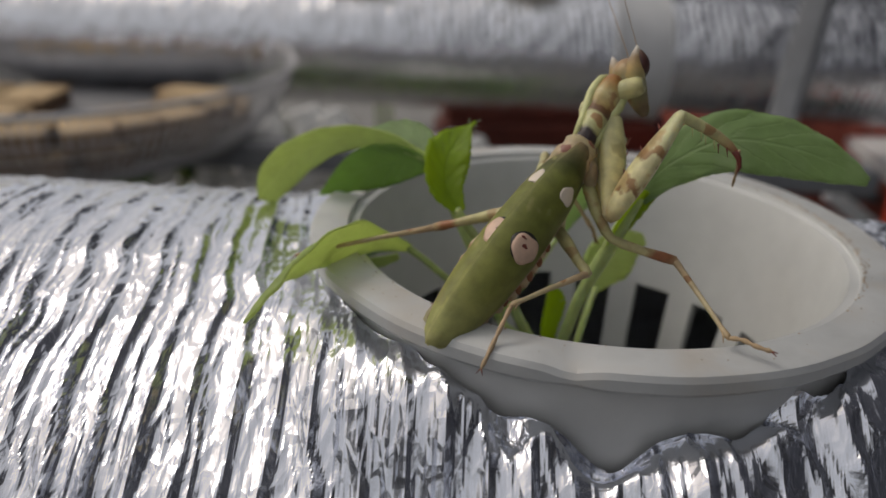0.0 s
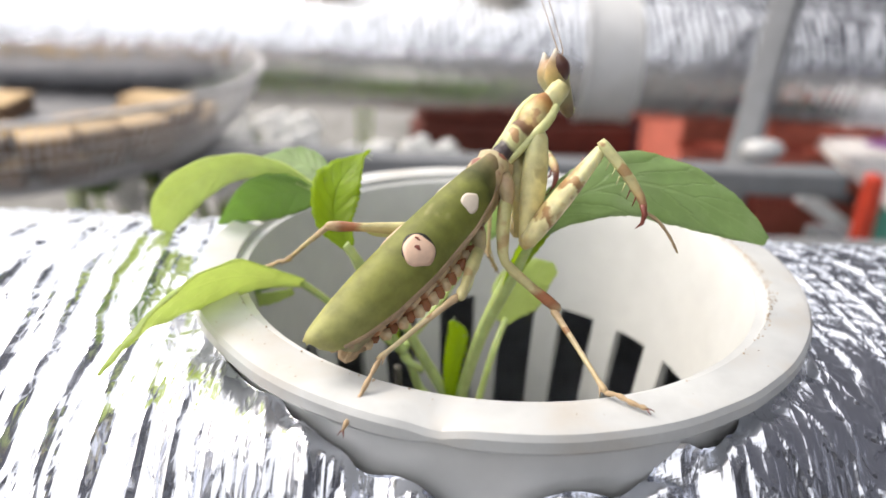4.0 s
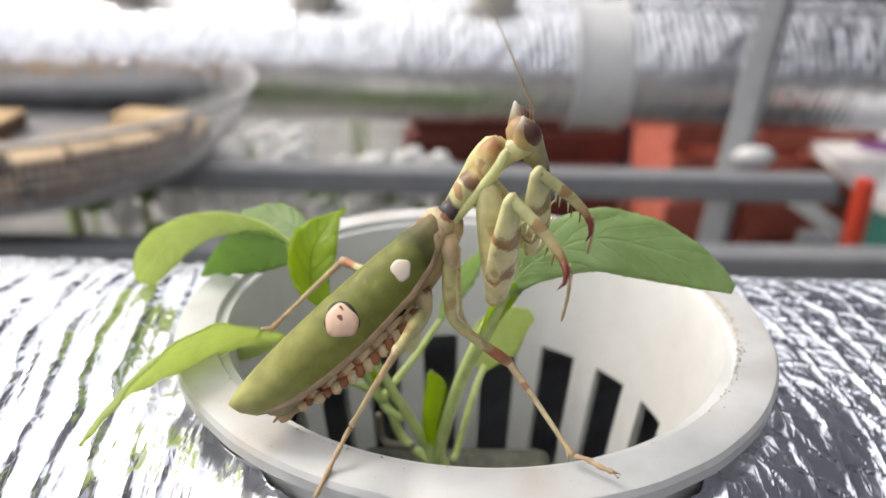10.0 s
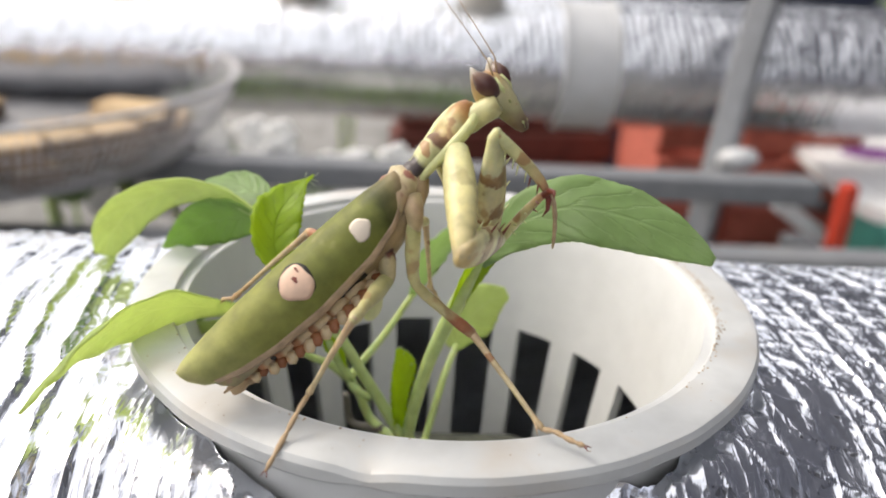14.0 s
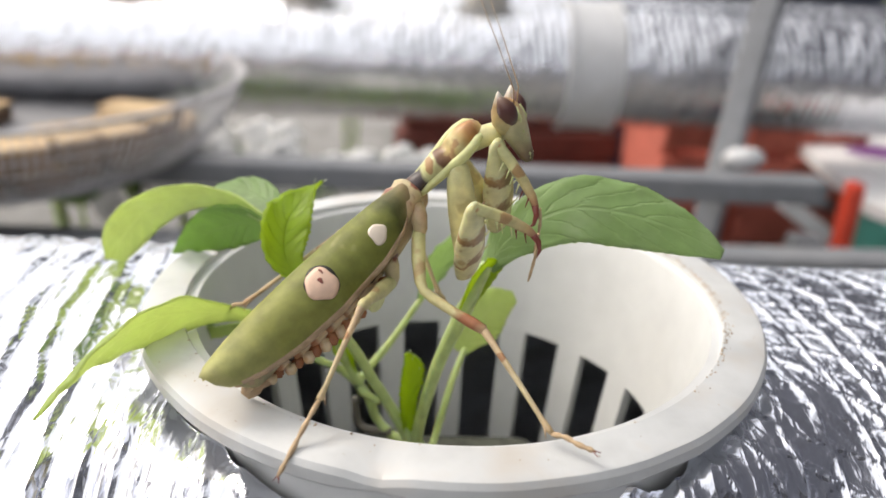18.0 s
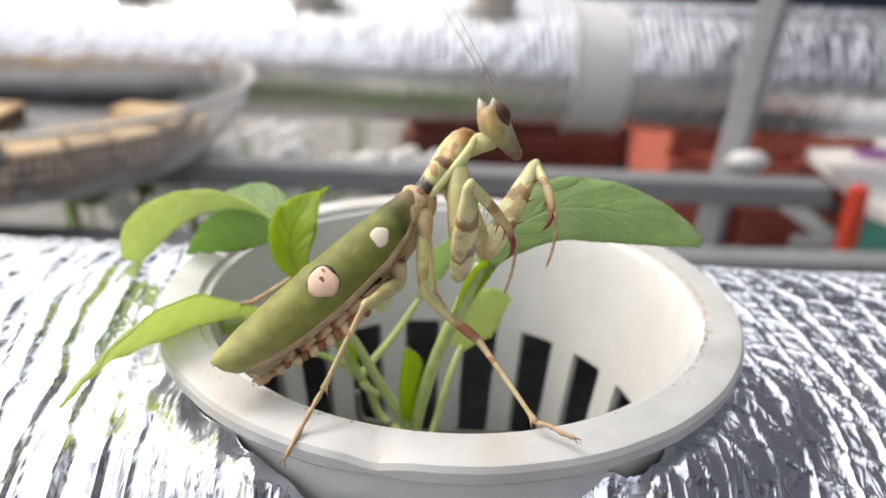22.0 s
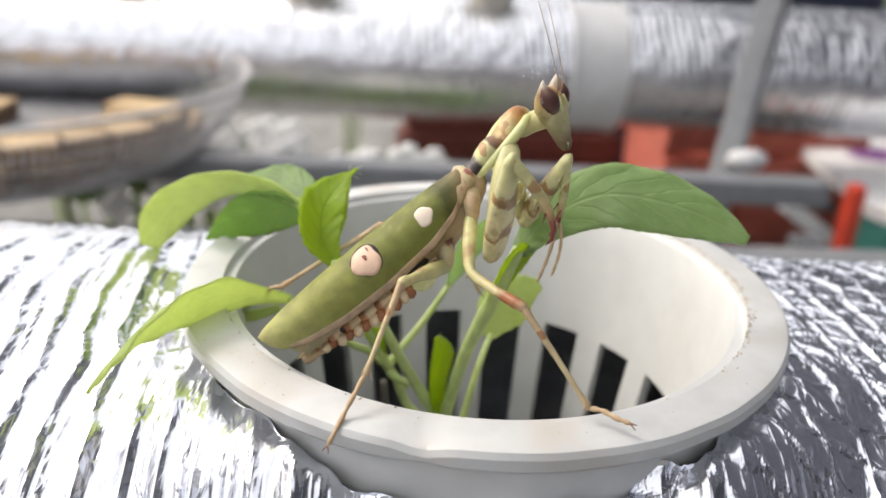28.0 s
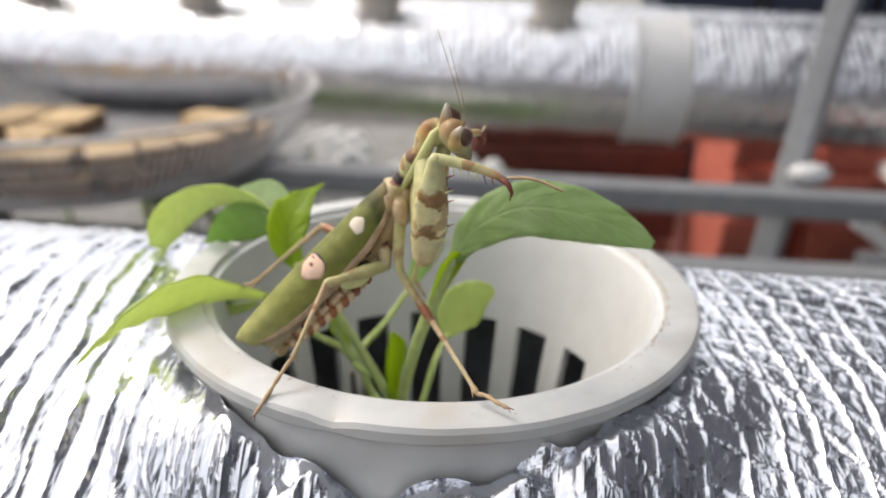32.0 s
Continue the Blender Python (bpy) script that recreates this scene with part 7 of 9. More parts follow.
    walk(MOVERS["tarsus_l"], stages([(0, 0.68, -4.85, -6.02, -124.8, 70, -119.6), (1, 1.79, -4.69, -6.4, -99.1, 81.1, -90.5), (2, 1.42, -2.31, -5.52, 113.3, 81.1, 128.5), (4.2, 3.78, -3.09, -4.75, 46.4, 63, 55.8), (4.4, 3, 2.87, -7.83, 79.1, 45.9, 100), (4.5, 2.54, 2.28, -6.54, 79.8, 44, 100), (4.6, 2.07, 3.38, -7.45, 81.2, 44.2, 99.9), (4.7, 2.88, 2.66, -7.45, 76.1, 50.7, 91.4), (4.8, 4.3, 0.92, -6.61, 63, 57.9, 73.9), (4.9, 4.17, 0.02, -5.74, 58.7, 58.4, 69.3), (5, 3.8, -1.15, -4.53, 55.2, 58.3, 65.7), (5.1, 4.23, 0.31, -5.91, 62.8, 57.2, 76.2), (5.2, 3.81, 3.28, -7.21, 73.7, 49.6, 93.6), (5.3, 4.56, 2.92, -7.25, 73.5, 50.9, 94), (5.4, 5.27, 2.26, -7.06, 73.4, 52, 94.5), (5.6, 7.12, 1.91, -7.09, 70.8, 54.3, 94.6), (6, 8.62, 1.05, -6.8, 65.7, 59.2, 94.6), (7, 8.93, -1.98, -6.62, 75, 53.8, 103), (8, 13.55, -4.46, -2.56, 171.4, 68.3, -173), (9, 9.49, -7.34, -6.76, 127.4, 42.9, 161.2), (10, 8.63, -6.45, -6.4, 122.1, 68, 143.1), (11, 9.11, -5.34, -6.6, 121.2, 68.1, 142.9), (12, 8.48, -4.04, -6.61, -100.4, 64.9, -92.7), (13, 8.3, -0.68, -8.77, -96.1, 59.5, -86.6), (14, 7.14, -5.43, -7.65, 178.5, 62, -165.8), (17, 10.58, -3.92, -8.61, -59.3, -54.9, -104), (18, 5.75, -9.22, -3.8, 158.4, 74.2, 167.5), (19, 10.38, -7.3, -5.93, -107.6, 82.3, -101.8), (20, 11.63, -2.97, -5.66, 122.7, 73.5, 142.6), (21, 13.36, -6.26, -2.26, -95.8, 53, -102.1), (22, 7.84, -7.14, -7.25, -151, 41.7, -156.6), (23, 6.05, -4.62, -11.59, -106.3, 35.7, -128.4), (24, 4.58, -9.14, -6.22, -128.1, 71.1, -126.8), (27, 4.11, -6.31, -7.61, 163.1, 56.9, 176.2), (28, 3.6, -2.57, -9.58, -129.7, 32.5, -147.6), (29, 4.21, -2.41, -8.85, 138.4, 48.6, 172.2), (30, 9.42, 5.29, -8.95, 72.5, 32.6, 94.9), (31, 11.53, 5.75, -5.46, -152.1, 26, -153.2), (31.5, 9.16, 4.59, -5.6, 11.5, 77.5, 29.7), (32, 9.7, 2.5, -5.21, -77.7, -27.4, -83.5)]))
    walk(MOVERS["wfemur_mr"], stages([(0, -2.27, -2.6, -2.58, 0, 3.1, -95), (1, -2.27, -2.6, -2.58, 0, -5.2, -107.2), (2, -2.27, -2.6, -2.58, 0, 34.9, -99.9), (4.2, -2.27, -2.6, -2.58, 0, 33.2, -120), (4.4, -2.27, -2.6, -2.58, 0, 73.1, 166.4), (4.5, -2.27, -2.6, -2.58, 0, 66.2, 147.7), (4.6, -2.27, -2.6, -2.58, 0, 62.7, 152.1), (4.7, -2.27, -2.6, -2.58, 0, 68.1, 169.1), (4.8, -2.27, -2.6, -2.58, 0, 68.7, -147), (4.9, -2.27, -2.6, -2.58, 0, 65.2, -133.4), (5, -2.27, -2.6, -2.58, 0, 60.7, -124.9), (5.1, -2.27, -2.6, -2.58, 0, 68.5, -140.7), (5.2, -2.27, -2.6, -2.58, 0, 72.4, 157.4), (5.3, -2.27, -2.6, -2.58, -0, 74.6, 155.2), (5.4, -2.27, -2.6, -2.58, -0, 76.8, 152.4), (5.6, -2.27, -2.6, -2.58, -0, 83.7, 168.8), (6, -2.27, -2.6, -2.58, 0, 77.7, -121.1), (7, -2.27, -2.6, -2.58, 0, 66, -113.7), (8, -2.27, -2.6, -2.58, 0, 50.9, -111.3), (9, -2.27, -2.6, -2.58, -0, 51.9, -114.5), (10, -2.27, -2.6, -2.58, 0, 56.8, -117.1), (11, -2.27, -2.6, -2.58, -0, 54, -112), (12, -2.27, -2.6, -2.58, 0, 51.7, -111.2), (13, -2.27, -2.6, -2.58, 0, 60.9, -117.1), (14, -2.27, -2.6, -2.58, -0, 58.9, -123.8), (17, -2.27, -2.6, -2.58, -0, 58.9, -119.6), (18, -2.27, -2.6, -2.58, -0, 14, -108.4), (19, -2.27, -2.6, -2.58, 0, 34.7, -107.7), (20, -2.27, -2.6, -2.58, 0, 67.1, -124.5), (21, -2.27, -2.6, -2.58, 0, 40.2, -111), (22, -2.27, -2.6, -2.58, 0, 45.9, -114.1), (23, -2.27, -2.6, -2.58, -0, 46.4, -116.3), (24, -2.27, -2.6, -2.58, 0, 29.5, -111.7), (27, -2.27, -2.6, -2.58, 0, 17.8, -108.9), (28, -2.27, -2.6, -2.58, -0, 15.4, -101.9), (29, -2.27, -2.6, -2.58, 0, 23.4, -92.7), (30, -2.27, -2.6, -2.58, 0, 62.2, -118.4), (31, -2.27, -2.6, -2.58, 0, 54.8, -128.1), (31.5, -2.27, -2.6, -2.58, 0, 53, -128.8), (32, -2.27, -2.6, -2.58, -0, 46.6, -137.3)]))
    walk(MOVERS["wtibia_mr"], stages([(0, -3.18, -12.94, -3.14, -17.3, -33.4, -124.9), (1, -5.33, -12.49, -1.64, -21.3, -13.2, -112.7), (2, -3.74, -11, -8.53, -27.9, -20.6, -110.5), (4.2, -6.63, -10.13, -8.27, -26.7, -9.7, -115.4), (4.4, -5.2, -1.89, -12.53, -51.3, 17.2, -101.5), (4.5, -5.81, -0.37, -12.09, -54.8, 22.3, -102.5), (4.6, -6.48, -0.37, -11.82, -56.4, 21.8, -104.6), (4.7, -6.08, -1.86, -12.22, -48.9, 10.3, -104.8), (4.8, -5.44, -4.66, -12.26, -39.2, -5.8, -107.9), (4.9, -5.26, -5.77, -12.02, -37.6, -7.4, -109.2), (5, -5.18, -6.77, -11.64, -36.7, -7.7, -109.7), (5.1, -5.22, -5.01, -12.25, -41.8, -0.3, -104.5), (5.2, -5.17, -1.39, -12.49, -52.8, 19.8, -101), (5.3, -4.78, -1.44, -12.6, -52.7, 20.4, -100.7), (5.4, -4.38, -1.5, -12.7, -52.8, 21.1, -100.5), (5.6, -3.39, -2.38, -12.91, -49.6, 19, -96.6), (6, -3.42, -4.5, -12.73, -44.9, 17.2, -90.9), (7, -3.97, -6.48, -12.07, -45, 14.8, -91.2), (8, -4.65, -8.71, -10.65, -41.3, 6.2, -94.1), (9, -4.93, -8.44, -10.76, -42.8, 6.1, -96.7), (10, -4.87, -7.67, -11.28, -45.9, 10.9, -97.6), (11, -4.57, -8.26, -10.99, -42.6, 6.8, -96.3), (12, -4.61, -8.61, -10.73, -41.8, 6.1, -95.6), (13, -4.57, -7.09, -11.67, -47.5, 14.8, -95.7), (14, -5.25, -7.06, -11.48, -48.2, 15.6, -95.8), (17, -4.92, -7.27, -11.48, -45.7, 14.5, -96.6), (18, -5.5, -12.31, -5.12, -35.6, 14, -108.4), (19, -4.87, -10.74, -8.5, -35.9, 6.5, -105.5), (20, -4.57, -5.93, -12.15, -48.2, 20.2, -98.4), (21, -5.12, -10.01, -9.29, -37.3, 7.7, -101.2), (22, -5.23, -9.2, -10.05, -38.9, 9.1, -99.7), (23, -5.45, -9.02, -10.11, -41.4, 12.5, -102.7), (24, -5.61, -11.01, -7.7, -38.1, 14.4, -105.1), (27, -5.53, -12.13, -5.81, -35.8, 17.8, -108.9), (28, -4.35, -12.41, -5.34, -68.7, 53.3, -105.6), (29, -2.72, -12.13, -6.71, -85.1, 58.2, -114.1), (30, -4.58, -6.87, -11.77, -56, 28.7, -87), (31, -5.97, -7.31, -11.07, -53.4, 21.7, -90.4), (31.5, -6.19, -7.47, -10.88, -55.9, 24.3, -94), (32, -7.52, -7.44, -10.13, -53, 20.7, -94.5)]))
    walk(MOVERS["wtarsus_mr"], stages([(0, -7.75, -19.49, 2.14, -48.9, -26.4, -76.5), (1, -8.92, -21.09, 0.55, -38.4, -24.4, -78), (2, -6.88, -19.39, -5.16, -44.8, -12.1, -71.1), (4.2, -10.68, -18.65, -6.65, -35.1, -1.6, -77.2), (4.4, -7.03, -10.85, -15.36, -44, 22.2, -60.6), (4.5, -7.73, -9.01, -15.73, -44.7, 24, -60.7), (4.6, -8.73, -8.97, -15.37, -46.3, 24.2, -62.1), (4.7, -8.49, -10.97, -13.93, -45.6, 17.9, -66.1), (4.8, -8.37, -13.72, -11.29, -42.6, 9.1, -71.7), (4.9, -8.38, -14.73, -10.78, -41.8, 8.3, -71.9), (5, -8.38, -15.7, -10.35, -41.1, 8, -71.8), (5.1, -7.61, -14.28, -12.2, -42.8, 12.4, -68), (5.2, -6.89, -10.23, -15.74, -44.1, 23, -59.8), (5.3, -6.45, -10.26, -15.94, -43.9, 22.7, -59.3), (5.4, -6.01, -10.28, -16.14, -43.8, 22.4, -58.8), (5.6, -4.44, -11.37, -16.03, -41.7, 21.6, -56.2), (6, -3.55, -13.64, -15.57, -38.4, 19.6, -51.2), (7, -4.17, -15.74, -14.51, -40.7, 15.9, -55.3), (8, -5.33, -18.2, -11.68, -42, 6.2, -64), (9, -6.04, -17.89, -11.78, -44.1, 5.4, -65), (10, -6.11, -16.99, -13.09, -45.1, 8.8, -63.2), (11, -5.62, -17.71, -12.13, -43.4, 7.1, -63.4), (12, -5.53, -18.08, -11.76, -42.7, 7.2, -62.9), (13, -5.5, -16.3, -14.12, -44.4, 11.9, -60.8), (14, -6.18, -16.23, -14.05, -45, 10.7, -63.2), (17, -5.99, -16.48, -13.87, -42.9, 11, -63.8), (18, -8.48, -21.24, -7.47, -37.2, -1.9, -75.1), (19, -7.41, -19.91, -9.58, -38.6, 2.9, -71), (20, -5.88, -14.82, -15.45, -42.1, 15.8, -61.5), (21, -6.97, -19.31, -10.58, -38.1, 5.7, -69.2), (22, -6.82, -18.52, -11.56, -38.5, 8.2, -67.7), (23, -7.5, -18.14, -12.18, -40, 9.5, -68.3), (24, -8.02, -19.96, -10.07, -37.4, 6, -70.7), (27, -8.54, -20.91, -8.78, -35, 4.4, -72.2), (28, -5.89, -17.92, -13.01, -38.1, 18.9, -60.9), (29, -4.79, -16.73, -14.85, -38.3, 29.1, -52.7), (30, -4.13, -15.25, -16.37, -40.3, 35, -49.5), (31, -6.04, -16.21, -14.61, -43.1, 28.5, -57.1), (31.5, -6.8, -16.18, -14.83, -44.3, 28.6, -58.6), (32, -8.22, -16.37, -13.52, -44.6, 23.9, -62.6)]))
    walk(MOVERS["wfemur_hr"], stages([(0, -6.8, -2.6, -4.6, 0, -33.5, -121), (1, -6.8, -2.6, -4.6, 0, -18.9, -128.9), (2, -6.8, -2.6, -4.6, -0, -42.9, -124.7), (4.2, -6.8, -2.6, -4.6, 0, -16.9, -155.6), (4.4, -6.8, -2.6, -4.6, 0, 25.5, 146.5), (4.5, -6.8, -2.6, -4.6, -0, 18.7, 137.9), (4.6, -6.8, -2.6, -4.6, -0, 14.1, 142.3), (4.7, -6.8, -2.6, -4.6, 0, 17.4, 143.6), (4.8, -6.8, -2.6, -4.6, 0, -38.7, -149.2), (4.9, -6.8, -2.6, -4.6, -0, -37.1, -143.7), (5, -6.8, -2.6, -4.6, 0, -35.3, -138.9), (5.1, -6.8, -2.6, -4.6, -0, -33.5, -134.9), (5.2, -6.8, -2.6, -4.6, 0, 24.8, 141.6), (5.3, -6.8, -2.6, -4.6, 0, 27.5, 139.5), (5.4, -6.8, -2.6, -4.6, 0, 30.1, 137.3), (5.6, -6.8, -2.6, -4.6, 0, 34.5, 141.7), (6, -6.8, -2.6, -4.6, 0, -20.1, -106.4), (7, -6.8, -2.6, -4.6, -0, -20.2, -107.4), (8, -6.8, -2.6, -4.6, -0, -38, -119.6), (9, -6.8, -2.6, -4.6, -0, -35.8, -122.9), (10, -6.8, -2.6, -4.6, 0, -37.6, -127.4), (11, -6.8, -2.6, -4.6, 0, -36.4, -121.3), (12, -6.8, -2.6, -4.6, 0, -35.4, -119.9), (13, -6.8, -2.6, -4.6, 0, -32.1, -120), (14, -6.8, -2.6, -4.6, -0, -35.1, -127.6), (17, -6.8, -2.6, -4.6, 0, -40.4, -131.8), (18, -6.8, -2.6, -4.6, 0, -42.4, -147), (19, -6.8, -2.6, -4.6, -0, -41.4, -137.4), (20, -6.8, -2.6, -4.6, 0, -38.4, -133.8), (21, -6.8, -2.6, -4.6, 0, -42.5, -139.1), (22, -6.8, -2.6, -4.6, 0, -40.9, -137.1), (23, -6.8, -2.6, -4.6, 0, -41.6, -146.7), (24, -6.8, -2.6, -4.6, 0, -38, -150), (27, -6.8, -2.6, -4.6, -0, -31.1, -158.3), (28, -6.8, -2.6, -4.6, 0, -41.8, -137.8), (29, -6.8, -2.6, -4.6, 0, -38.5, -126.8), (30, -6.8, -2.6, -4.6, 0, -46.7, -116.1), (31, -6.8, -2.6, -4.6, -0, -49.1, -136.6), (31.5, -6.8, -2.6, -4.6, 0, -47, -137.3), (32, -6.8, -2.6, -4.6, -0, -41.5, -163.6)]))
    walk(MOVERS["wtibia_hr"], stages([(0, -9.56, -7.2, -1.05, 46.9, -18.5, 151.7), (1, -10.62, -7.34, -2.52, 34.7, -15.6, 167), (2, -9.48, -6.48, -0.22, 40.2, 11.7, 168.8), (4.2, -12.41, -5.14, -2.73, 12.8, -10.8, 174.2), (4.4, -11.64, 0.6, -7.37, -16.7, -32.4, -150), (4.5, -11.32, 1.48, -6.66, -12.6, -27, -157.5), (4.6, -11.74, 1.22, -6.16, -9.5, -27.2, -162.2), (4.7, -11.74, 1.05, -6.52, -8.4, -30.3, -162), (4.8, -11.12, -5.17, -0.58, 34.5, 11.9, 151.8), (4.9, -10.94, -5.64, -0.72, 30.2, 9.2, 155.4), (5, -10.76, -6.05, -0.88, 25.5, 6, 159.8), (5.1, -10.59, -6.4, -1.04, 31.6, 9, 156), (5.2, -11.38, 1.03, -7.3, -16.9, -29.9, -149.9), (5.3, -11.14, 1.11, -7.57, -17.4, -29.9, -148.5), (5.4, -10.89, 1.17, -7.82, -17.8, -29.7, -147.2), (5.6, -10.96, 0.69, -8.24, -23.5, -31.3, -135.5), (6, -8.5, -8.4, -2.39, 26.7, 14.6, 171.1), (7, -8.61, -8.36, -2.38, 22.9, 11.4, 175.6), (8, -9.3, -7.01, -0.64, 25.5, 20.5, 179.8), (9, -9.63, -6.98, -0.83, 32.7, 20, 174.7), (10, -9.9, -6.65, -0.67, 35.9, 23.7, 176.2), (11, -9.49, -7.03, -0.78, 29.3, 20, 177.4), (12, -9.41, -7.14, -0.87, 23.5, 16.9, -179.6), (13, -9.52, -7.32, -1.18, 36.3, 22.3, 173.1), (14, -10.02, -6.77, -0.9, 41.6, 25.8, 171.3), (17, -10.07, -6.25, -0.43, 33.8, 29, 177.4), (18, -10.78, -5.18, -0.26, 2.2, 11.9, -165), (19, -10.35, -5.87, -0.34, 7, 16.2, -171.1), (20, -10.29, -6.24, -0.6, 40.1, 31.7, 173.7), (21, -10.39, -5.7, -0.25, 2.8, 18.9, -168.9), (22, -10.36, -5.92, -0.39, 5, 20, -171.9), (23, -10.83, -5.24, -0.33, -0.4, 21.5, -169.2), (24, -11.19, -5.13, -0.64, -6.5, 12.3, -161.6), (27, -11.92, -4.64, -1.27, -10.4, 3.2, -154.1), (28, -10.35, -5.82, -0.31, -21.2, 12.3, -153.1), (29, -9.82, -6.63, -0.6, -33.7, 7.9, -141.3), (30, -8.74, -6.57, 0.08, -46.2, 15.1, -137.7), (31, -9.86, -5.49, 0.27, -36, 10.3, -145.2), (31.5, -10.03, -5.57, 0.11, -34.6, 9.9, -148.5), (32, -11.43, -3.96, -0.34, -29.9, 3.8, -147.5)]))
    walk(MOVERS["wtarsus_hr"], stages([(0, -16.23, -3.6, 1.49, 23.6, -14.2, -169.3), (1, -18.12, -5.61, -0.36, 21.5, -4.7, -165.9), (2, -17.15, -4.96, -1.84, 9, -10.4, -159.4), (4.2, -20.21, -4.34, -1.24, -1.1, -0.2, -163.4), (4.4, -17.49, -2.77, -3.1, -25.6, -6.8, -143.6), (4.5, -17.9, -1.24, -3.04, -27.5, -7.2, -143.2), (4.6, -18.5, -0.95, -2.51, -27.9, -8.7, -143.8), (4.7, -18.3, -1.08, -2.49, -21.5, -8.9, -149.1), (4.8, -18, -1.48, -2.23, -12.4, -6.9, -156.6), (4.9, -18.11, -2.35, -2, -11.5, -6.1, -157.1), (5, -18.21, -3.31, -1.71, -11.2, -5.5, -157.2), (5.1, -17.79, -3.19, -2.29, -15.7, -6.8, -152.5), (5.2, -17.36, -2.44, -3.31, -26.4, -6.8, -142.7), (5.3, -17.05, -2.51, -3.59, -26.1, -6.7, -142.3), (5.4, -16.72, -2.58, -3.86, -25.8, -6.6, -141.9), (5.6, -15.83, -4.1, -4.09, -24.8, -4.8, -140.1), (6, -16.14, -7.2, -4.39, -22.5, -1.9, -136.5), (7, -16.41, -7.76, -3.95, -19, -4.4, -140), (8, -16.78, -6.98, -3.44, -9.4, -6.6, -149.4), (9, -17.11, -6.28, -3.56, -8.8, -8.7, -150.3), (10, -17.19, -6.16, -3.88, -12.3, -9.4, -147.8), (11, -16.99, -6.69, -3.52, -10.4, -7.8, -148.5), (12, -17.06, -7.2, -3.19, -10.5, -7.1, -148.1), (13, -16.86, -6.43, -4.2, -15.3, -8.4, -145), (14, -17.13, -5.68, -4.37, -14.2, -9.1, -147.5), (17, -17.04, -5.94, -4.31, -14.3, -7, -148.5), (18, -18.33, -7.21, -1.9, -0.9, -2.4, -161.3), (19, -17.93, -7.05, -2.57, -5.8, -3.4, -157), (20, -17.04, -5.5, -4.8, -19, -5.8, -145.9), (21, -17.8, -7.16, -2.84, -8.6, -2.7, -155.1), (22, -17.79, -6.97, -3.12, -11.2, -3, -153.4), (23, -18.12, -6.63, -3.26, -12.6, -4.2, -153.6), (24, -18.6, -7.59, -2.33, -8.9, -1.9, -156.6), (27, -19.09, -8.12, -1.71, -7.1, 0.3, -158.4), (28, -17.31, -9.35, -2.01, -21.7, -1.7, -146.2), (29, -15.99, -11.58, -1.7, -31.9, -1, -137.7), (30, -14.44, -11.76, -2, -38, -2.1, -133.3), (31, -16.31, -9.98, -1.17, -31.8, -5.3, -139.9), (31.5, -16.73, -9.69, -1.26, -32.1, -6.3, -140.7), (32, -18.15, -8.24, -0.86, -27.3, -7.2, -145.1)]))
    walk(MOVERS["wfemur_hl"], stages([(0, -6.8, 0.6, -4.16, -0, 34.3, 129.8), (1, -6.8, 0.6, -4.16, -0, 35.6, 136), (2, -6.8, 0.6, -4.16, 0, 7.4, 141.5), (4.2, -6.8, 0.6, -4.16, -0, -20.6, 132.8), (4.4, -6.8, 0.6, -4.16, 0, -1, 131.2), (4.5, -6.8, 0.6, -4.16, -0, -2.4, 129.8), (4.6, -6.8, 0.6, -4.16, 0, -3.3, 129.9), (4.7, -6.8, 0.6, -4.16, -0, 1.7, 126.5), (4.8, -6.8, 0.6, -4.16, -0, -0.1, 114.3), (4.9, -6.8, 0.6, -4.16, -0, -7, 110), (5, -6.8, 0.6, -4.16, 0, -12.3, 108.2), (5.1, -6.8, 0.6, -4.16, 0, -7.4, 113.2), (5.2, -6.8, 0.6, -4.16, 0, -1.1, 131.2), (5.3, -6.8, 0.6, -4.16, -0, -0.2, 131.1), (5.4, -6.8, 0.6, -4.16, -0, 0.7, 131), (5.6, -6.8, 0.6, -4.16, 0, -4.6, 120), (6, -6.8, 0.6, -4.16, -0, -1.5, 119.6), (7, -6.8, 0.6, -4.16, 0, 6, 112.8), (8, -6.8, 0.6, -4.16, -0, 16.3, 98.2), (9, -6.8, 0.6, -4.16, 0, 17.6, 101), (10, -6.8, 0.6, -4.16, 0, 11.4, 107.7), (11, -6.8, 0.6, -4.16, -0, 13.4, 102.8), (12, -6.8, 0.6, -4.16, 0, 13.2, 102.4), (13, -6.8, 0.6, -4.16, -0, 11.4, 109.7), (14, -6.8, 0.6, -4.16, 0, 12.3, 108.7), (17, -6.8, 0.6, -4.16, 0, 18.6, 104.1), (18, -6.8, 0.6, -4.16, 0, 30.7, 77.4), (19, -6.8, 0.6, -4.16, 0, 27.7, 86.5), (20, -6.8, 0.6, -4.16, 0, 14.8, 110.3), (21, -6.8, 0.6, -4.16, -0, 24.4, 89.8), (22, -6.8, 0.6, -4.16, 0, 22.3, 94.2), (23, -6.8, 0.6, -4.16, -0, 21.9, 97), (24, -6.8, 0.6, -4.16, -0, 23.7, 90.2), (27, -6.8, 0.6, -4.16, -0, 19.4, 86.7), (28, -6.8, 0.6, -4.16, 0, 6.2, 104.3), (29, -6.8, 0.6, -4.16, 0, -9.2, 115.3), (30, -6.8, 0.6, -4.16, -0, -16.3, 115.1), (31, -6.8, 0.6, -4.16, -0, -10.3, 111.1), (31.5, -6.8, 0.6, -4.16, -0, -9.4, 111.6), (32, -6.8, 0.6, -4.16, -0, -12.5, 111.9)]))
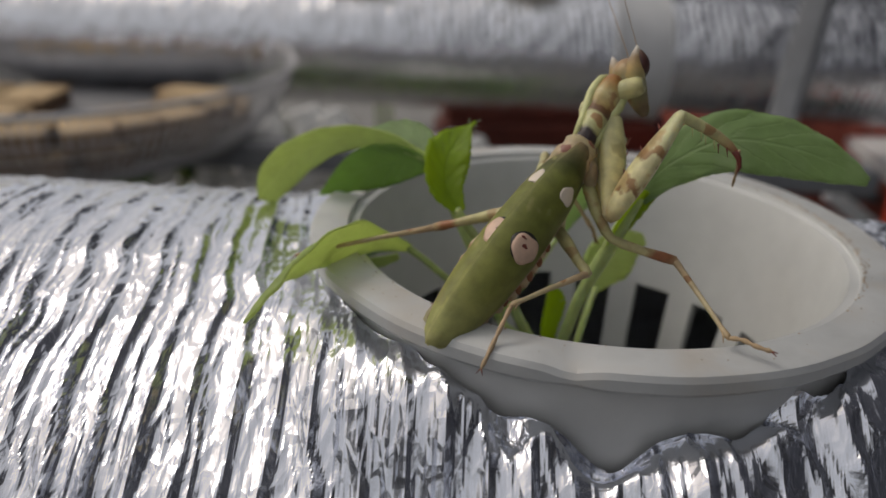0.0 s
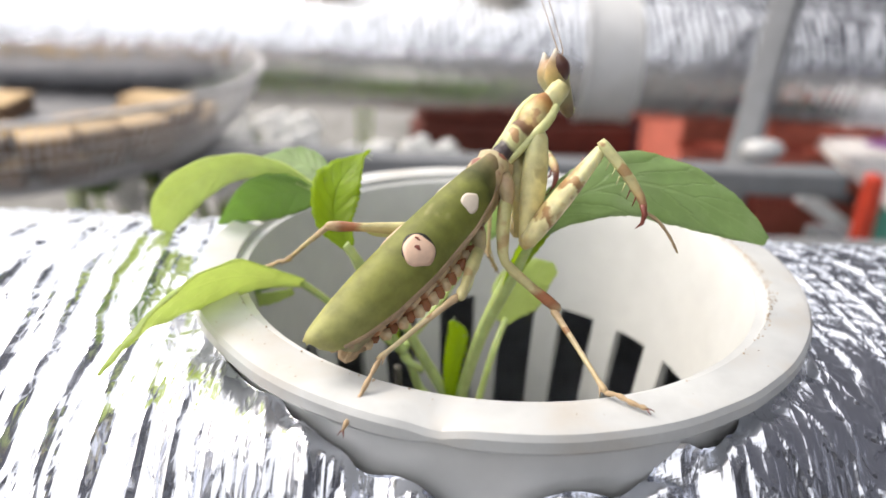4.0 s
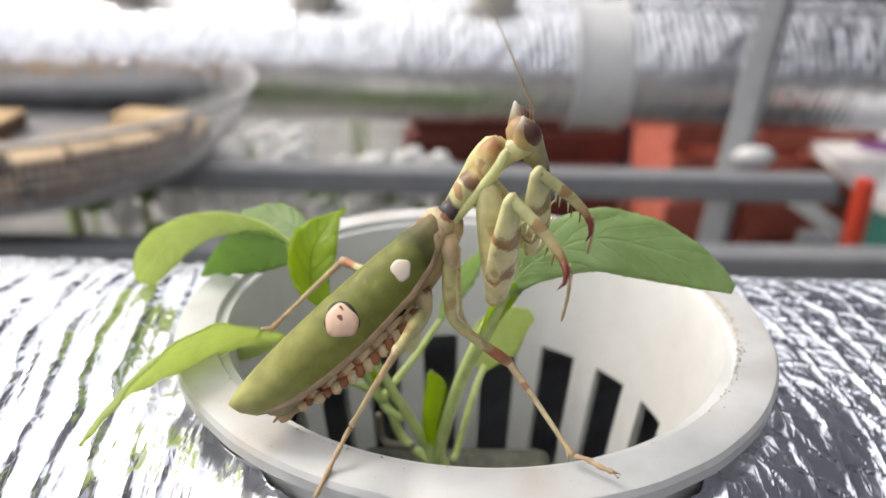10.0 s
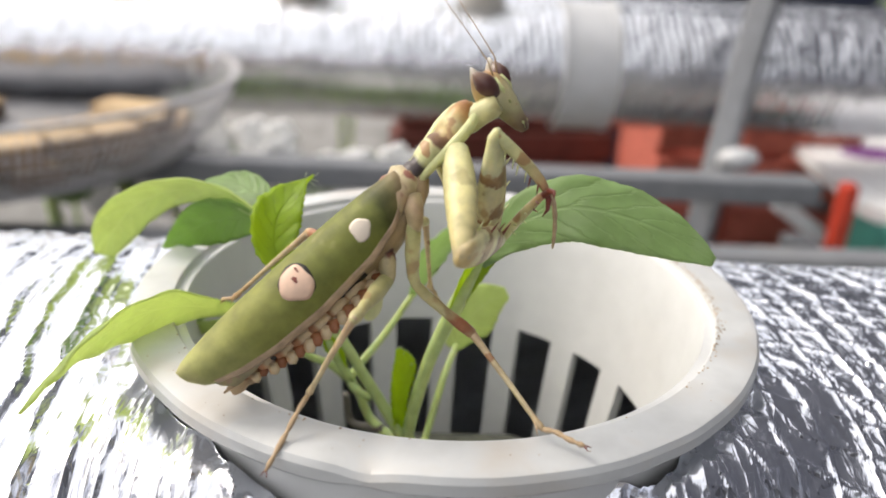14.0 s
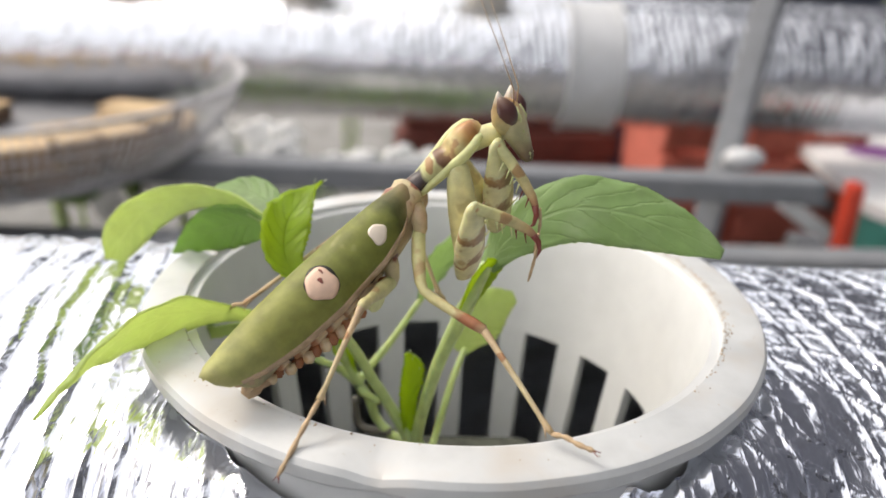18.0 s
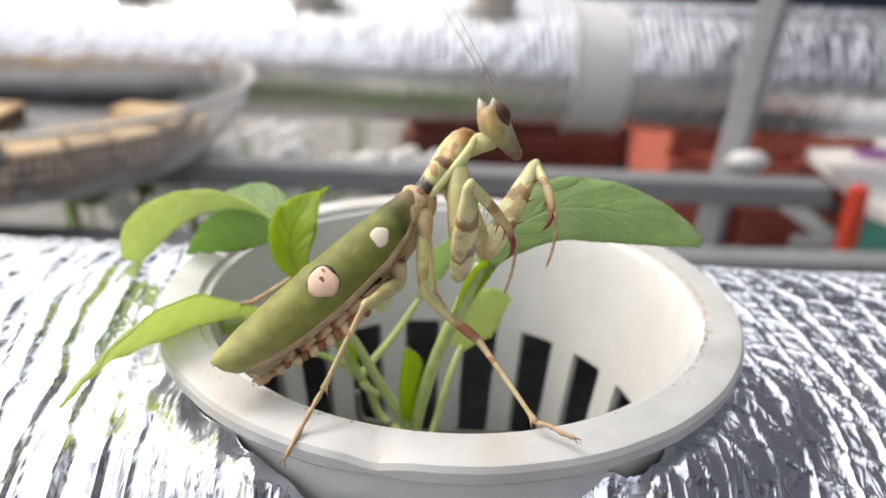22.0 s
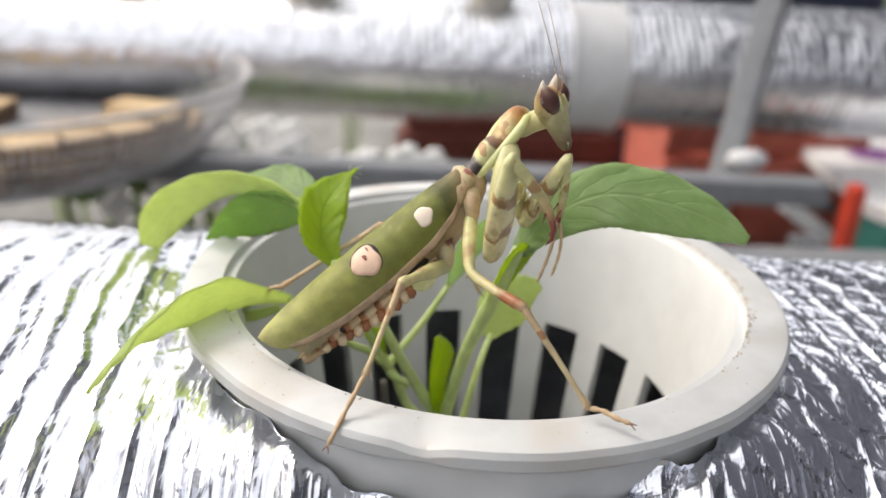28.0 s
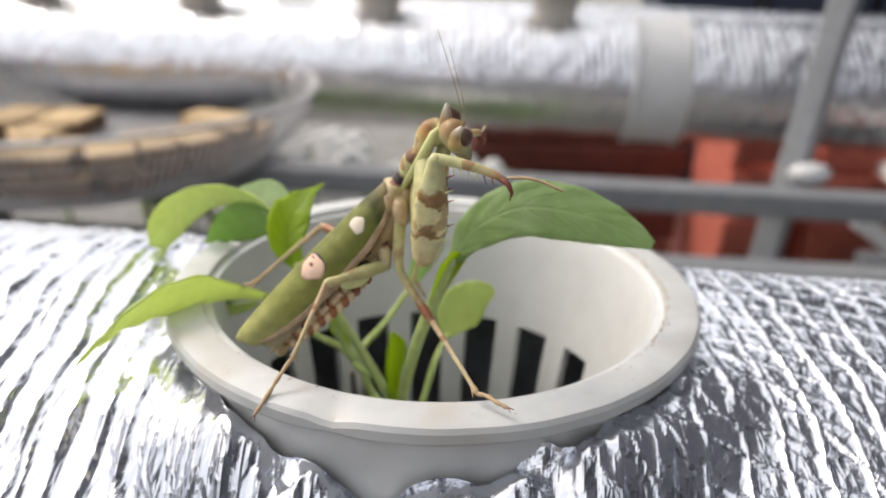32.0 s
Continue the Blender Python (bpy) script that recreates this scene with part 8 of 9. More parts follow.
    walk(MOVERS["wtibia_hl"], stages([(0, -12.57, 7.51, -10.3, 52, -6.7, 140.2), (1, -13.17, 6.75, -10.5, 43.2, -1.3, 145.4), (2, -15.44, 7.47, -5.59, 45.8, 7.4, 141.5), (4.2, -13.73, 8.08, -0.33, 48.2, 45.3, 114.8), (4.4, -14.23, 9.07, -3.97, 42.8, -1, 131.2), (4.5, -14.46, 9.8, -3.67, 43.8, -2.4, 129.8), (4.6, -14.63, 9.96, -3.46, 44.8, -3.3, 129.9), (4.7, -13.75, 9.98, -4.51, 44.9, 1.7, 126.5), (4.8, -11.29, 10.53, -4.13, 44.8, 16.1, 127.9), (4.9, -10.5, 10.76, -2.83, 46, 22.5, 134.1), (5, -10.13, 10.71, -1.85, 46.8, 26.3, 139.1), (5.1, -11.06, 10.53, -2.75, 44.4, 17.6, 138.6), (5.2, -14.32, 9.19, -3.95, 43.2, -1.1, 131.2), (5.3, -14.25, 9.14, -4.12, 43.5, -0.2, 131.1), (5.4, -14.17, 9.09, -4.3, 43.8, 0.7, 131), (5.6, -12.23, 10, -3.29, 39.5, 7.1, 145.6), (6, -12.18, 10.07, -3.88, 27.9, 7.5, 164.8), (7, -11.01, 10.58, -5.3, 26, 6, 168.8), (8, -8.3, 10.95, -7.22, 30.8, 11.6, 166.6), (9, -8.79, 10.79, -7.45, 36.4, 13.5, 162.9), (10, -10.05, 10.77, -6.32, 39.7, 15.3, 161.1), (11, -9.15, 10.93, -6.68, 34.5, 13.8, 165.1), (12, -9.08, 10.96, -6.64, 31.1, 11.8, 167.8), (13, -10.39, 10.66, -6.31, 36.1, 11.3, 161.8), (14, -10.21, 10.68, -6.48, 39.7, 13.6, 157.4), (17, -9.32, 10.61, -7.63, 32.2, 6.1, 158.1), (18, -4.75, 9.74, -9.72, 22.7, 2.7, 165.3), (19, -6.22, 10.23, -9.22, 23.1, 1.4, 163.8), (20, -10.45, 10.48, -6.94, 31.9, 3.2, 154.4), (21, -6.76, 10.52, -8.66, 21.3, 0.4, 164.2), (22, -7.54, 10.65, -8.29, 21.6, -0.3, 163.1), (23, -8.03, 10.63, -8.23, 23, -0.8, 160.9), (24, -6.83, 10.57, -8.54, 17.8, -2.4, 166.3), (27, -6.22, 10.86, -7.78, 14, -0.5, 170.7), (28, -9.48, 11.09, -5.33, 8.7, -9.8, 175.5), (29, -11.4, 10.32, -2.42, -1.1, -15, -173), (30, -11.24, 10.06, -1.1, -3.8, -16.4, -169.6), (31, -10.66, 10.6, -2.21, 6.9, -13.1, 178.7), (31.5, -10.76, 10.59, -2.38, 8.4, -13.2, 176.7), (32, -10.78, 10.47, -1.81, 18.4, -3.8, 167.3)]))
    walk(MOVERS["wtarsus_hl"], stages([(0, -21.74, 15.16, -8.91, 61, 30.5, 133.6), (1, -23.06, 13.58, -10.23, 50.1, 33.4, 130.9), (2, -24.98, 15.06, -7.17, 49.7, 19.8, 135.6), (4.2, -17.28, 15.75, -8.88, 35.9, 14.4, 126.6), (4.4, -22.43, 18.42, -3.77, 34, -11, 144.7), (4.5, -22.91, 19.95, -3.12, 33.8, -12.8, 145), (4.6, -23.27, 20.29, -2.68, 35.1, -13.7, 144), (4.7, -21.41, 20.33, -4.9, 37.3, -7.7, 139.3), (4.8, -18.38, 19.65, -7.48, 38.4, 1.5, 133), (4.9, -18.24, 18.73, -7.43, 37.9, 2.5, 132.6), (5, -18.28, 17.76, -7.18, 37.4, 3.1, 132.5), (5.1, -19.66, 18.11, -6.38, 37.2, -1.6, 136.7), (5.2, -22.63, 18.68, -3.71, 33.7, -11.7, 145.7), (5.3, -22.47, 18.57, -4.08, 33.7, -11.4, 146.1), (5.4, -22.31, 18.46, -4.44, 33.7, -11, 146.5), (5.6, -22.07, 16.75, -4.76, 32.4, -9.5, 148.7), (6, -23.69, 13.19, -5.44, 30.3, -6.4, 152.7), (7, -22.74, 12.9, -6.56, 33.8, -3.9, 149), (8, -19.75, 13.68, -9.64, 39, 4.4, 140.6), (9, -19.97, 14.23, -10.26, 41.2, 4.2, 140), (10, -21.02, 14.53, -9.5, 40.7, 0.7, 141.9), (11, -20.43, 13.94, -9.54, 39.9, 3, 141.5), (12, -20.58, 13.45, -9.1, 39.2, 3.2, 141.8), (13, -21.59, 14.35, -8.67, 38.8, -1.8, 144.2), (14, -21, 15.17, -9.31, 39.8, -1, 141.8), (17, -20.41, 15.07, -8.91, 37.8, -0.4, 140.9), (18, -16.37, 12.79, -10.28, 38, 13.7, 129.2), (19, -17.77, 13.58, -9.52, 37.3, 8.9, 133.1), (20, -21.28, 15.67, -7.62, 35.1, -4.4, 143.1), (21, -18.33, 13.79, -8.75, 35.6, 6.4, 134.6), (22, -19.04, 14.16, -8.22, 35, 4, 136.2), (23, -19.39, 14.57, -8.07, 35.8, 2.2, 135.9), (24, -18.5, 13.42, -8.05, 34.9, 6.4, 133), (27, -18.09, 12.79, -7.68, 33.3, 8.8, 131.1), (28, -21.29, 12.02, -3.28, 30.4, -5.6, 143), (29, -22.93, 8.91, 0.69, 26.3, -15, 152), (30, -22.59, 7.97, 2.29, 25.2, -21.1, 156.5), (31, -22.37, 10.86, 0.51, 30.5, -16.2, 148.7), (31.5, -22.44, 11.26, 0.36, 31.4, -16.8, 147.5), (32, -22.48, 13.1, -1, 33.8, -12.7, 143.1)]))
    walk(MOVERS["wfemur_ml"], stages([(0, -4, 1.6, -4.2, -0, 51.8, 18.7), (1, -4, 1.6, -4.2, 0, 48.5, 15.9), (2, -4, 1.6, -4.2, 0, 48.1, 32.6), (4.2, -4, 1.6, -4.2, -0, 24.5, 22.1), (4.4, -4, 1.6, -4.2, -0, 53.2, 79.7), (4.5, -4, 1.6, -4.2, 0, 41.2, 112.9), (4.6, -4, 1.6, -4.2, -0, 40, 115.8), (4.7, -4, 1.6, -4.2, 0, 57.2, 77.7), (4.8, -4, 1.6, -4.2, 0, 54.1, 15.3), (4.9, -4, 1.6, -4.2, 0, 49.4, 6), (5, -4, 1.6, -4.2, 0, 45, -0.3), (5.1, -4, 1.6, -4.2, 0, 51.3, 24.5), (5.2, -4, 1.6, -4.2, 0, 50.7, 91.1), (5.3, -4, 1.6, -4.2, -0, 51.2, 92.2), (5.4, -4, 1.6, -4.2, -0, 51.5, 94), (5.6, -4, 1.6, -4.2, 0, 52.3, 67.2), (6, -4, 1.6, -4.2, 0, 46.8, 57.3), (7, -4, 1.6, -4.2, -0, 47.4, 49.1), (8, -4, 1.6, -4.2, 0, 45.6, 29.1), (9, -4, 1.6, -4.2, 0, 51.2, 39.4), (10, -4, 1.6, -4.2, 0, 55.2, 51.8), (11, -4, 1.6, -4.2, 0, 48.6, 42.9), (12, -4, 1.6, -4.2, -0, 45.4, 43.3), (13, -4, 1.6, -4.2, 0, 54.1, 57.2), (14, -4, 1.6, -4.2, 0, 57.2, 56.7), (17, -4, 1.6, -4.2, -0, 50.1, 49.4), (18, -4, 1.6, -4.2, 0, 37.3, 35.8), (19, -4, 1.6, -4.2, 0, 35.7, 47.6), (20, -4, 1.6, -4.2, 0, 49.9, 60.6), (21, -4, 1.6, -4.2, 0, 33.1, 34.4), (22, -4, 1.6, -4.2, 0, 33.6, 43.7), (23, -4, 1.6, -4.2, -0, 38, 45.4), (24, -4, 1.6, -4.2, 0, 32.8, 36.5), (27, -4, 1.6, -4.2, 0, 29.4, 37.6), (28, -4, 1.6, -4.2, 0, 23.6, 55.5), (29, -4, 1.6, -4.2, 0, 22.1, 62.5), (30, -4, 1.6, -4.2, 0, 22, 64.9), (31, -4, 1.6, -4.2, 0, 29.8, 58.7), (31.5, -4, 1.6, -4.2, -0, 33.4, 60.7), (32, -4, 1.6, -4.2, 0, 36.5, 59.4)]))
    walk(MOVERS["wtibia_ml"], stages([(0, 0.39, 3.09, -10.1, -60.2, 23.1, -105), (1, 0.78, 2.96, -9.82, -41.5, 21.4, -105.5), (2, 0.22, 4.29, -9.79, -95.9, 49.3, -122), (4.2, 2.33, 4.17, -7.31, -15.4, 40.6, -158), (4.4, -3.2, 6.02, -10.2, 64.2, 35.4, 132.6), (4.5, -6.24, 6.89, -9.23, 64.4, 41.2, 112.9), (4.6, -6.58, 6.92, -9.15, 66.5, 40, 115.8), (4.7, -3.13, 5.57, -10.5, 64, 35.8, 129), (4.8, 0.25, 2.76, -10.27, 58.5, 36.6, 135), (4.9, 0.86, 2.11, -9.89, 57.1, 36.5, 139.7), (5, 1.3, 1.57, -9.51, 55.3, 36.1, 144.2), (5.1, 0.26, 3.54, -10.06, 60.8, 36.9, 144.8), (5.2, -4.09, 6.35, -10.01, 65.5, 38, 126.9), (5.3, -4.18, 6.3, -10.04, 65.9, 39.9, 124.5), (5.4, -4.32, 6.26, -10.07, 66, 42.1, 121.6), (5.6, -2.22, 5.83, -10.13, 65.3, 40.2, 133.9), (6, -1.22, 5.92, -9.67, 63.9, 41.3, 159.4), (7, -0.68, 5.44, -9.72, 78.2, 46, 171.8), (8, 0.59, 4.16, -9.56, 130.3, 54.8, -172.3), (9, -0.37, 4.58, -10.05, 154.7, 57.5, -168.4), (10, -1.35, 4.96, -10.36, 137.2, 57.8, -177.7), (11, -0.37, 4.98, -9.82, 150.5, 56, -168.6), (12, -0.17, 5.22, -9.54, 165.8, 53.3, -163), (13, -1.61, 5.3, -10.27, 124.2, 57.2, 175.7), (14, -1.77, 5, -10.5, 125.6, 59.7, 171.6), (17, -0.87, 5.25, -9.96, 132.1, 58.5, 177), (18, 0.83, 5.09, -8.75, -50.8, 39.4, -121.3), (19, 0.1, 6.1, -8.58, -68.2, 48.2, -126.8), (20, -1.63, 5.81, -9.94, 107.3, 56.4, 161.5), (21, 1.19, 5.15, -8.29, -78, 50.6, -149.6), (22, 0.51, 5.92, -8.35, -92.8, 52.4, -151.4), (23, 0.15, 5.81, -8.82, -106.7, 52.1, -157.5), (24, 1.07, 5.35, -8.26, -54.4, 44, -144), (27, 1.17, 5.59, -7.89, -41.6, 36.9, -134), (28, -0.1, 7.26, -7.2, -59.6, 42.2, -154.4), (29, -0.79, 7.76, -7.02, -38.6, 30.8, -159.8), (30, -1.05, 7.89, -7.02, -32.3, 29.8, -166.2), (31, -0.62, 7.16, -7.93, -15.4, 29.6, -170.4), (31.5, -0.94, 7.06, -8.33, -13.3, 29.2, -171.8), (32, -0.93, 6.79, -8.66, -4.7, 29.7, -173.7)]))
    walk(MOVERS["wtarsus_ml"], stages([(0, -1.75, -4.91, -13.63, -106.3, 58.7, -99), (1, -1.46, -5.11, -13.1, -88.2, 62.7, -80.1), (2, -2.89, -0.68, -16.61, -112, 73.3, -97.5), (4.2, -4.01, 1.61, -13.16, -58.7, 84.9, -49.7), (4.4, -8.17, 11.42, -15.42, 111.4, 69.6, 138.4), (4.5, -8.93, 13.25, -15.27, 111.4, 67.7, 138.6), (4.6, -9.67, 13.31, -15.1, 114.8, 67, 141.1), (4.7, -7.73, 11.24, -15.77, 121.3, 73, 143), (4.8, -4.86, 7.86, -15.64, 133.1, 81.9, 148.2), (4.9, -4.66, 6.79, -15.24, 131.8, 83, 146.5), (5, -4.6, 5.82, -14.8, 128.9, 83.7, 143.6), (5.1, -5.62, 7.69, -15.46, 122.6, 79, 141.6), (5.2, -8.36, 12.02, -15.54, 110.9, 68.9, 138.8), (5.3, -8.09, 11.98, -15.82, 110.7, 69.2, 139.1), (5.4, -7.83, 11.95, -16.1, 110.7, 69.5, 139.5), (5.6, -6.99, 10.79, -15.94, 106, 70.8, 137), (6, -7.55, 8.3, -15.61, 96.8, 73.3, 132.1), (7, -6.87, 6.34, -16.2, 107.3, 76.5, 138.8), (8, -4.56, 3.46, -16.91, 147.6, 84.4, 170.2), (9, -5.11, 3.61, -17.64, 162.6, 82.9, -175.7), (10, -6.15, 4.77, -17.97, 145.6, 80.3, 169.4), (11, -5.3, 3.98, -17.28, 147.8, 82.7, 171.2), (12, -5.31, 3.65, -16.76, 143.6, 83.2, 167.4), (13, -6.48, 5.66, -17.84, 131, 78.7, 157.3), (14, -6.26, 5.66, -18.27, 137.2, 79.1, 161.1), (17, -5.57, 5.5, -17.63, 127.2, 80.2, 150.3), (18, -2.78, -0.85, -14.46, -83.7, 85.2, -72.6), (19, -3.49, 1.29, -15.29, -174.8, 88.9, -159.6), (20, -6.34, 7.38, -17.44, 113, 76.3, 138.5), (21, -3.75, 2.25, -15.24, 105.9, 87.1, 123), (22, -4.31, 3.29, -15.48, 105.2, 84.5, 123.9), (23, -4.96, 3.69, -15.92, 114.2, 82.9, 132.4), (24, -4.17, 1.55, -14.51, 92.2, 86.8, 107.7), (27, -3.83, 0.41, -13.3, 36.1, 87.1, 50), (28, -6.12, 4.38, -13.24, 96.1, 74, 121.6), (29, -8.04, 5.09, -11.63, 95.4, 63.8, 129.2), (30, -8.64, 6.03, -11.48, 98.2, 57.8, 135.9), (31, -8.33, 5.86, -12.37, 105.2, 63.9, 135.8), (31.5, -8.71, 5.94, -12.72, 107.4, 63.4, 136.9), (32, -8.7, 5.92, -13.12, 111.5, 67.9, 136.9)]))
    walk(MOVERS["forewing_r"], stages([(0, -0.5, -0.15, -0.3, 0, 5, 0), (4.2, -0.5, -0.15, -0.3, -0, 5, 0), (4.4, -0.5, -0.15, -0.3, -3.8, 19, -30), (4.5, -0.5, -0.15, -0.3, 161.8, 36.6, -53.5), (4.6, -0.5, -0.15, -0.3, 138.8, 43.6, -84.2), (4.7, -0.5, -0.15, -0.3, 144.1, 39.7, -83.9), (4.8, -0.5, -0.15, -0.3, 156.5, 30.1, -82.1), (4.9, -0.5, -0.15, -0.3, -166, 26, -76), (5, -0.5, -0.15, -0.3, -92, 21, -36), (5.1, -0.5, -0.15, -0.3, -22, 24.6, -12.5), (5.2, -0.5, -0.15, -0.3, -9.9, 18.1, -10.2), (5.3, -0.5, -0.15, -0.3, -0.2, 10.9, -11.8), (5.4, -0.5, -0.15, -0.3, -0, 7, -8), (5.6, -0.5, -0.15, -0.3, -0, 5, 0), (6, -0.5, -0.15, -0.3, -0, 5, 0), (32, -0.5, -0.15, -0.3, 0, 5, 0)]))
    walk(MOVERS["hind_r0"], stages([(0, -2.6, -1.2, -1.9, 65, 5.5, 0.6), (4.2, -2.6, -1.2, -1.9, 65, 5.5, 0.6), (4.4, -2.6, -1.2, -1.9, 8, 32.5, -20), (4.5, -2.6, -1.2, -1.9, 81.5, 52.6, -16.1), (4.6, -2.6, -1.2, -1.9, 90.3, 61.3, -20.5), (4.7, -2.6, -1.2, -1.9, 83.1, 54.5, -28.2), (4.8, -2.6, -1.2, -1.9, 63.3, 35, -23.5), (4.9, -2.6, -1.2, -1.9, 40.8, 29.9, -19.9), (5, -2.6, -1.2, -1.9, 24.2, 21.3, -10.5), (5.1, -2.6, -1.2, -1.9, 12.3, 23.1, -3.4), (5.2, -2.6, -1.2, -1.9, 0, 25.2, 6.5), (5.3, -2.6, -1.2, -1.9, -1.8, 15.1, -4), (5.4, -2.6, -1.2, -1.9, 65, 5.5, 0.6), (5.6, -2.6, -1.2, -1.9, 65, 5.5, 0.6), (6, -2.6, -1.2, -1.9, 65, 5.5, 0.6), (32, -2.6, -1.2, -1.9, 65, 5.5, 0.6)]))
    walk(MOVERS["hind_r1"], stages([(0, -2.6, -1.2, -1.9, 65, 5.7, 0.3), (4.2, -2.6, -1.2, -1.9, 65, 5.7, 0.3), (4.4, -2.6, -1.2, -1.9, 9.3, 30.7, -14.1), (4.5, -2.6, -1.2, -1.9, 80.1, 44.6, -16.2), (4.6, -2.6, -1.2, -1.9, 90.2, 52.4, -20.5), (4.7, -2.6, -1.2, -1.9, 84.3, 45.7, -26.7), (4.8, -2.6, -1.2, -1.9, 64.4, 29.3, -20.9), (4.9, -2.6, -1.2, -1.9, 41.7, 26.3, -16.7), (5, -2.6, -1.2, -1.9, 24.2, 19.2, -9.1), (5.1, -2.6, -1.2, -1.9, 12.3, 21.7, -2.7), (5.2, -2.6, -1.2, -1.9, 0, 24.6, 7.5), (5.3, -2.6, -1.2, -1.9, -1.8, 16.6, -0.9), (5.4, -2.6, -1.2, -1.9, 65, 5.7, 0.3), (5.6, -2.6, -1.2, -1.9, 65, 5.7, 0.3), (6, -2.6, -1.2, -1.9, 65, 5.7, 0.3), (32, -2.6, -1.2, -1.9, 65, 5.7, 0.3)]))
    walk(MOVERS["hind_r2"], stages([(0, -2.6, -1.2, -1.9, 65, 5.9, -0.1), (4.2, -2.6, -1.2, -1.9, 65, 5.9, -0.1), (4.4, -2.6, -1.2, -1.9, 10.4, 28.6, -8.3), (4.5, -2.6, -1.2, -1.9, 78.7, 36.1, -16.2), (4.6, -2.6, -1.2, -1.9, 90.2, 42.7, -20.6), (4.7, -2.6, -1.2, -1.9, 85.1, 36.2, -25.5), (4.8, -2.6, -1.2, -1.9, 65.2, 23.3, -18.5), (4.9, -2.6, -1.2, -1.9, 42.4, 22.5, -13.7), (5, -2.6, -1.2, -1.9, 24.1, 17, -7.8), (5.1, -2.6, -1.2, -1.9, 12.2, 20.3, -2), (5.2, -2.6, -1.2, -1.9, 0, 24, 8.5), (5.3, -2.6, -1.2, -1.9, -1.8, 18.1, 2.2), (5.4, -2.6, -1.2, -1.9, 65, 5.9, -0.1), (5.6, -2.6, -1.2, -1.9, 65, 5.9, -0.1), (6, -2.6, -1.2, -1.9, 65, 5.9, -0.1), (32, -2.6, -1.2, -1.9, 65, 5.9, -0.1)]))
    walk(MOVERS["hind_r3"], stages([(0, -2.6, -1.2, -1.9, 65, 6.1, -0.5), (4.2, -2.6, -1.2, -1.9, 65, 6.1, -0.5), (4.4, -2.6, -1.2, -1.9, 11.4, 26.2, -2.7), (4.5, -2.6, -1.2, -1.9, 77.6, 27.4, -16.2), (4.6, -2.6, -1.2, -1.9, 90.2, 32.7, -20.6), (4.7, -2.6, -1.2, -1.9, 85.6, 26.4, -24.6), (4.8, -2.6, -1.2, -1.9, 65.7, 17.2, -16.2), (4.9, -2.6, -1.2, -1.9, 43, 18.6, -10.8), (5, -2.6, -1.2, -1.9, 24.1, 14.8, -6.5), (5.1, -2.6, -1.2, -1.9, 12.2, 19, -1.3), (5.2, -2.6, -1.2, -1.9, 0, 23.4, 9.5), (5.3, -2.6, -1.2, -1.9, -1.7, 19.5, 5.4), (5.4, -2.6, -1.2, -1.9, 65, 6.1, -0.5), (5.6, -2.6, -1.2, -1.9, 65, 6.1, -0.5), (6, -2.6, -1.2, -1.9, 65, 6.1, -0.5), (32, -2.6, -1.2, -1.9, 65, 6.1, -0.5)]))
    walk(MOVERS["hind_r4"], stages([(0, -2.6, -1.2, -1.9, 65, 6.4, -0.8), (4.2, -2.6, -1.2, -1.9, 65, 6.4, -0.8), (4.4, -2.6, -1.2, -1.9, 12.2, 23.7, 2.6), (4.5, -2.6, -1.2, -1.9, 76.8, 18.8, -16.2), (4.6, -2.6, -1.2, -1.9, 90.2, 23.1, -20.7), (4.7, -2.6, -1.2, -1.9, 85.8, 16.9, -23.8), (4.8, -2.6, -1.2, -1.9, 66.1, 11.1, -14.1), (4.9, -2.6, -1.2, -1.9, 43.4, 14.8, -8.1), (5, -2.6, -1.2, -1.9, 24, 12.6, -5.2), (5.1, -2.6, -1.2, -1.9, 12.1, 17.6, -0.6), (5.2, -2.6, -1.2, -1.9, 0, 22.8, 10.5), (5.3, -2.6, -1.2, -1.9, -1.6, 20.9, 8.6), (5.4, -2.6, -1.2, -1.9, 65, 6.4, -0.8), (5.6, -2.6, -1.2, -1.9, 65, 6.4, -0.8), (6, -2.6, -1.2, -1.9, 65, 6.4, -0.8), (32, -2.6, -1.2, -1.9, 65, 6.4, -0.8)]))
    walk(MOVERS["hind_r5"], stages([(0, -2.6, -1.2, -1.9, 65, 6.6, -1.2), (4.2, -2.6, -1.2, -1.9, 65, 6.6, -1.2), (4.4, -2.6, -1.2, -1.9, 12.8, 21, 7.6), (4.5, -2.6, -1.2, -1.9, 76.3, 10.8, -16.3), (4.6, -2.6, -1.2, -1.9, 90.1, 14.2, -20.7), (4.7, -2.6, -1.2, -1.9, 86, 8.1, -23.2), (4.8, -2.6, -1.2, -1.9, 66.2, 5.3, -12.2), (4.9, -2.6, -1.2, -1.9, 43.7, 10.9, -5.5), (5, -2.6, -1.2, -1.9, 24, 10.4, -4), (5.1, -2.6, -1.2, -1.9, 12.1, 16.2, 0.1), (5.2, -2.6, -1.2, -1.9, 0, 22.2, 11.5), (5.3, -2.6, -1.2, -1.9, -1.6, 22.2, 11.8), (5.4, -2.6, -1.2, -1.9, 65, 6.6, -1.2), (5.6, -2.6, -1.2, -1.9, 65, 6.6, -1.2), (6, -2.6, -1.2, -1.9, 65, 6.6, -1.2), (32, -2.6, -1.2, -1.9, 65, 6.6, -1.2)]))
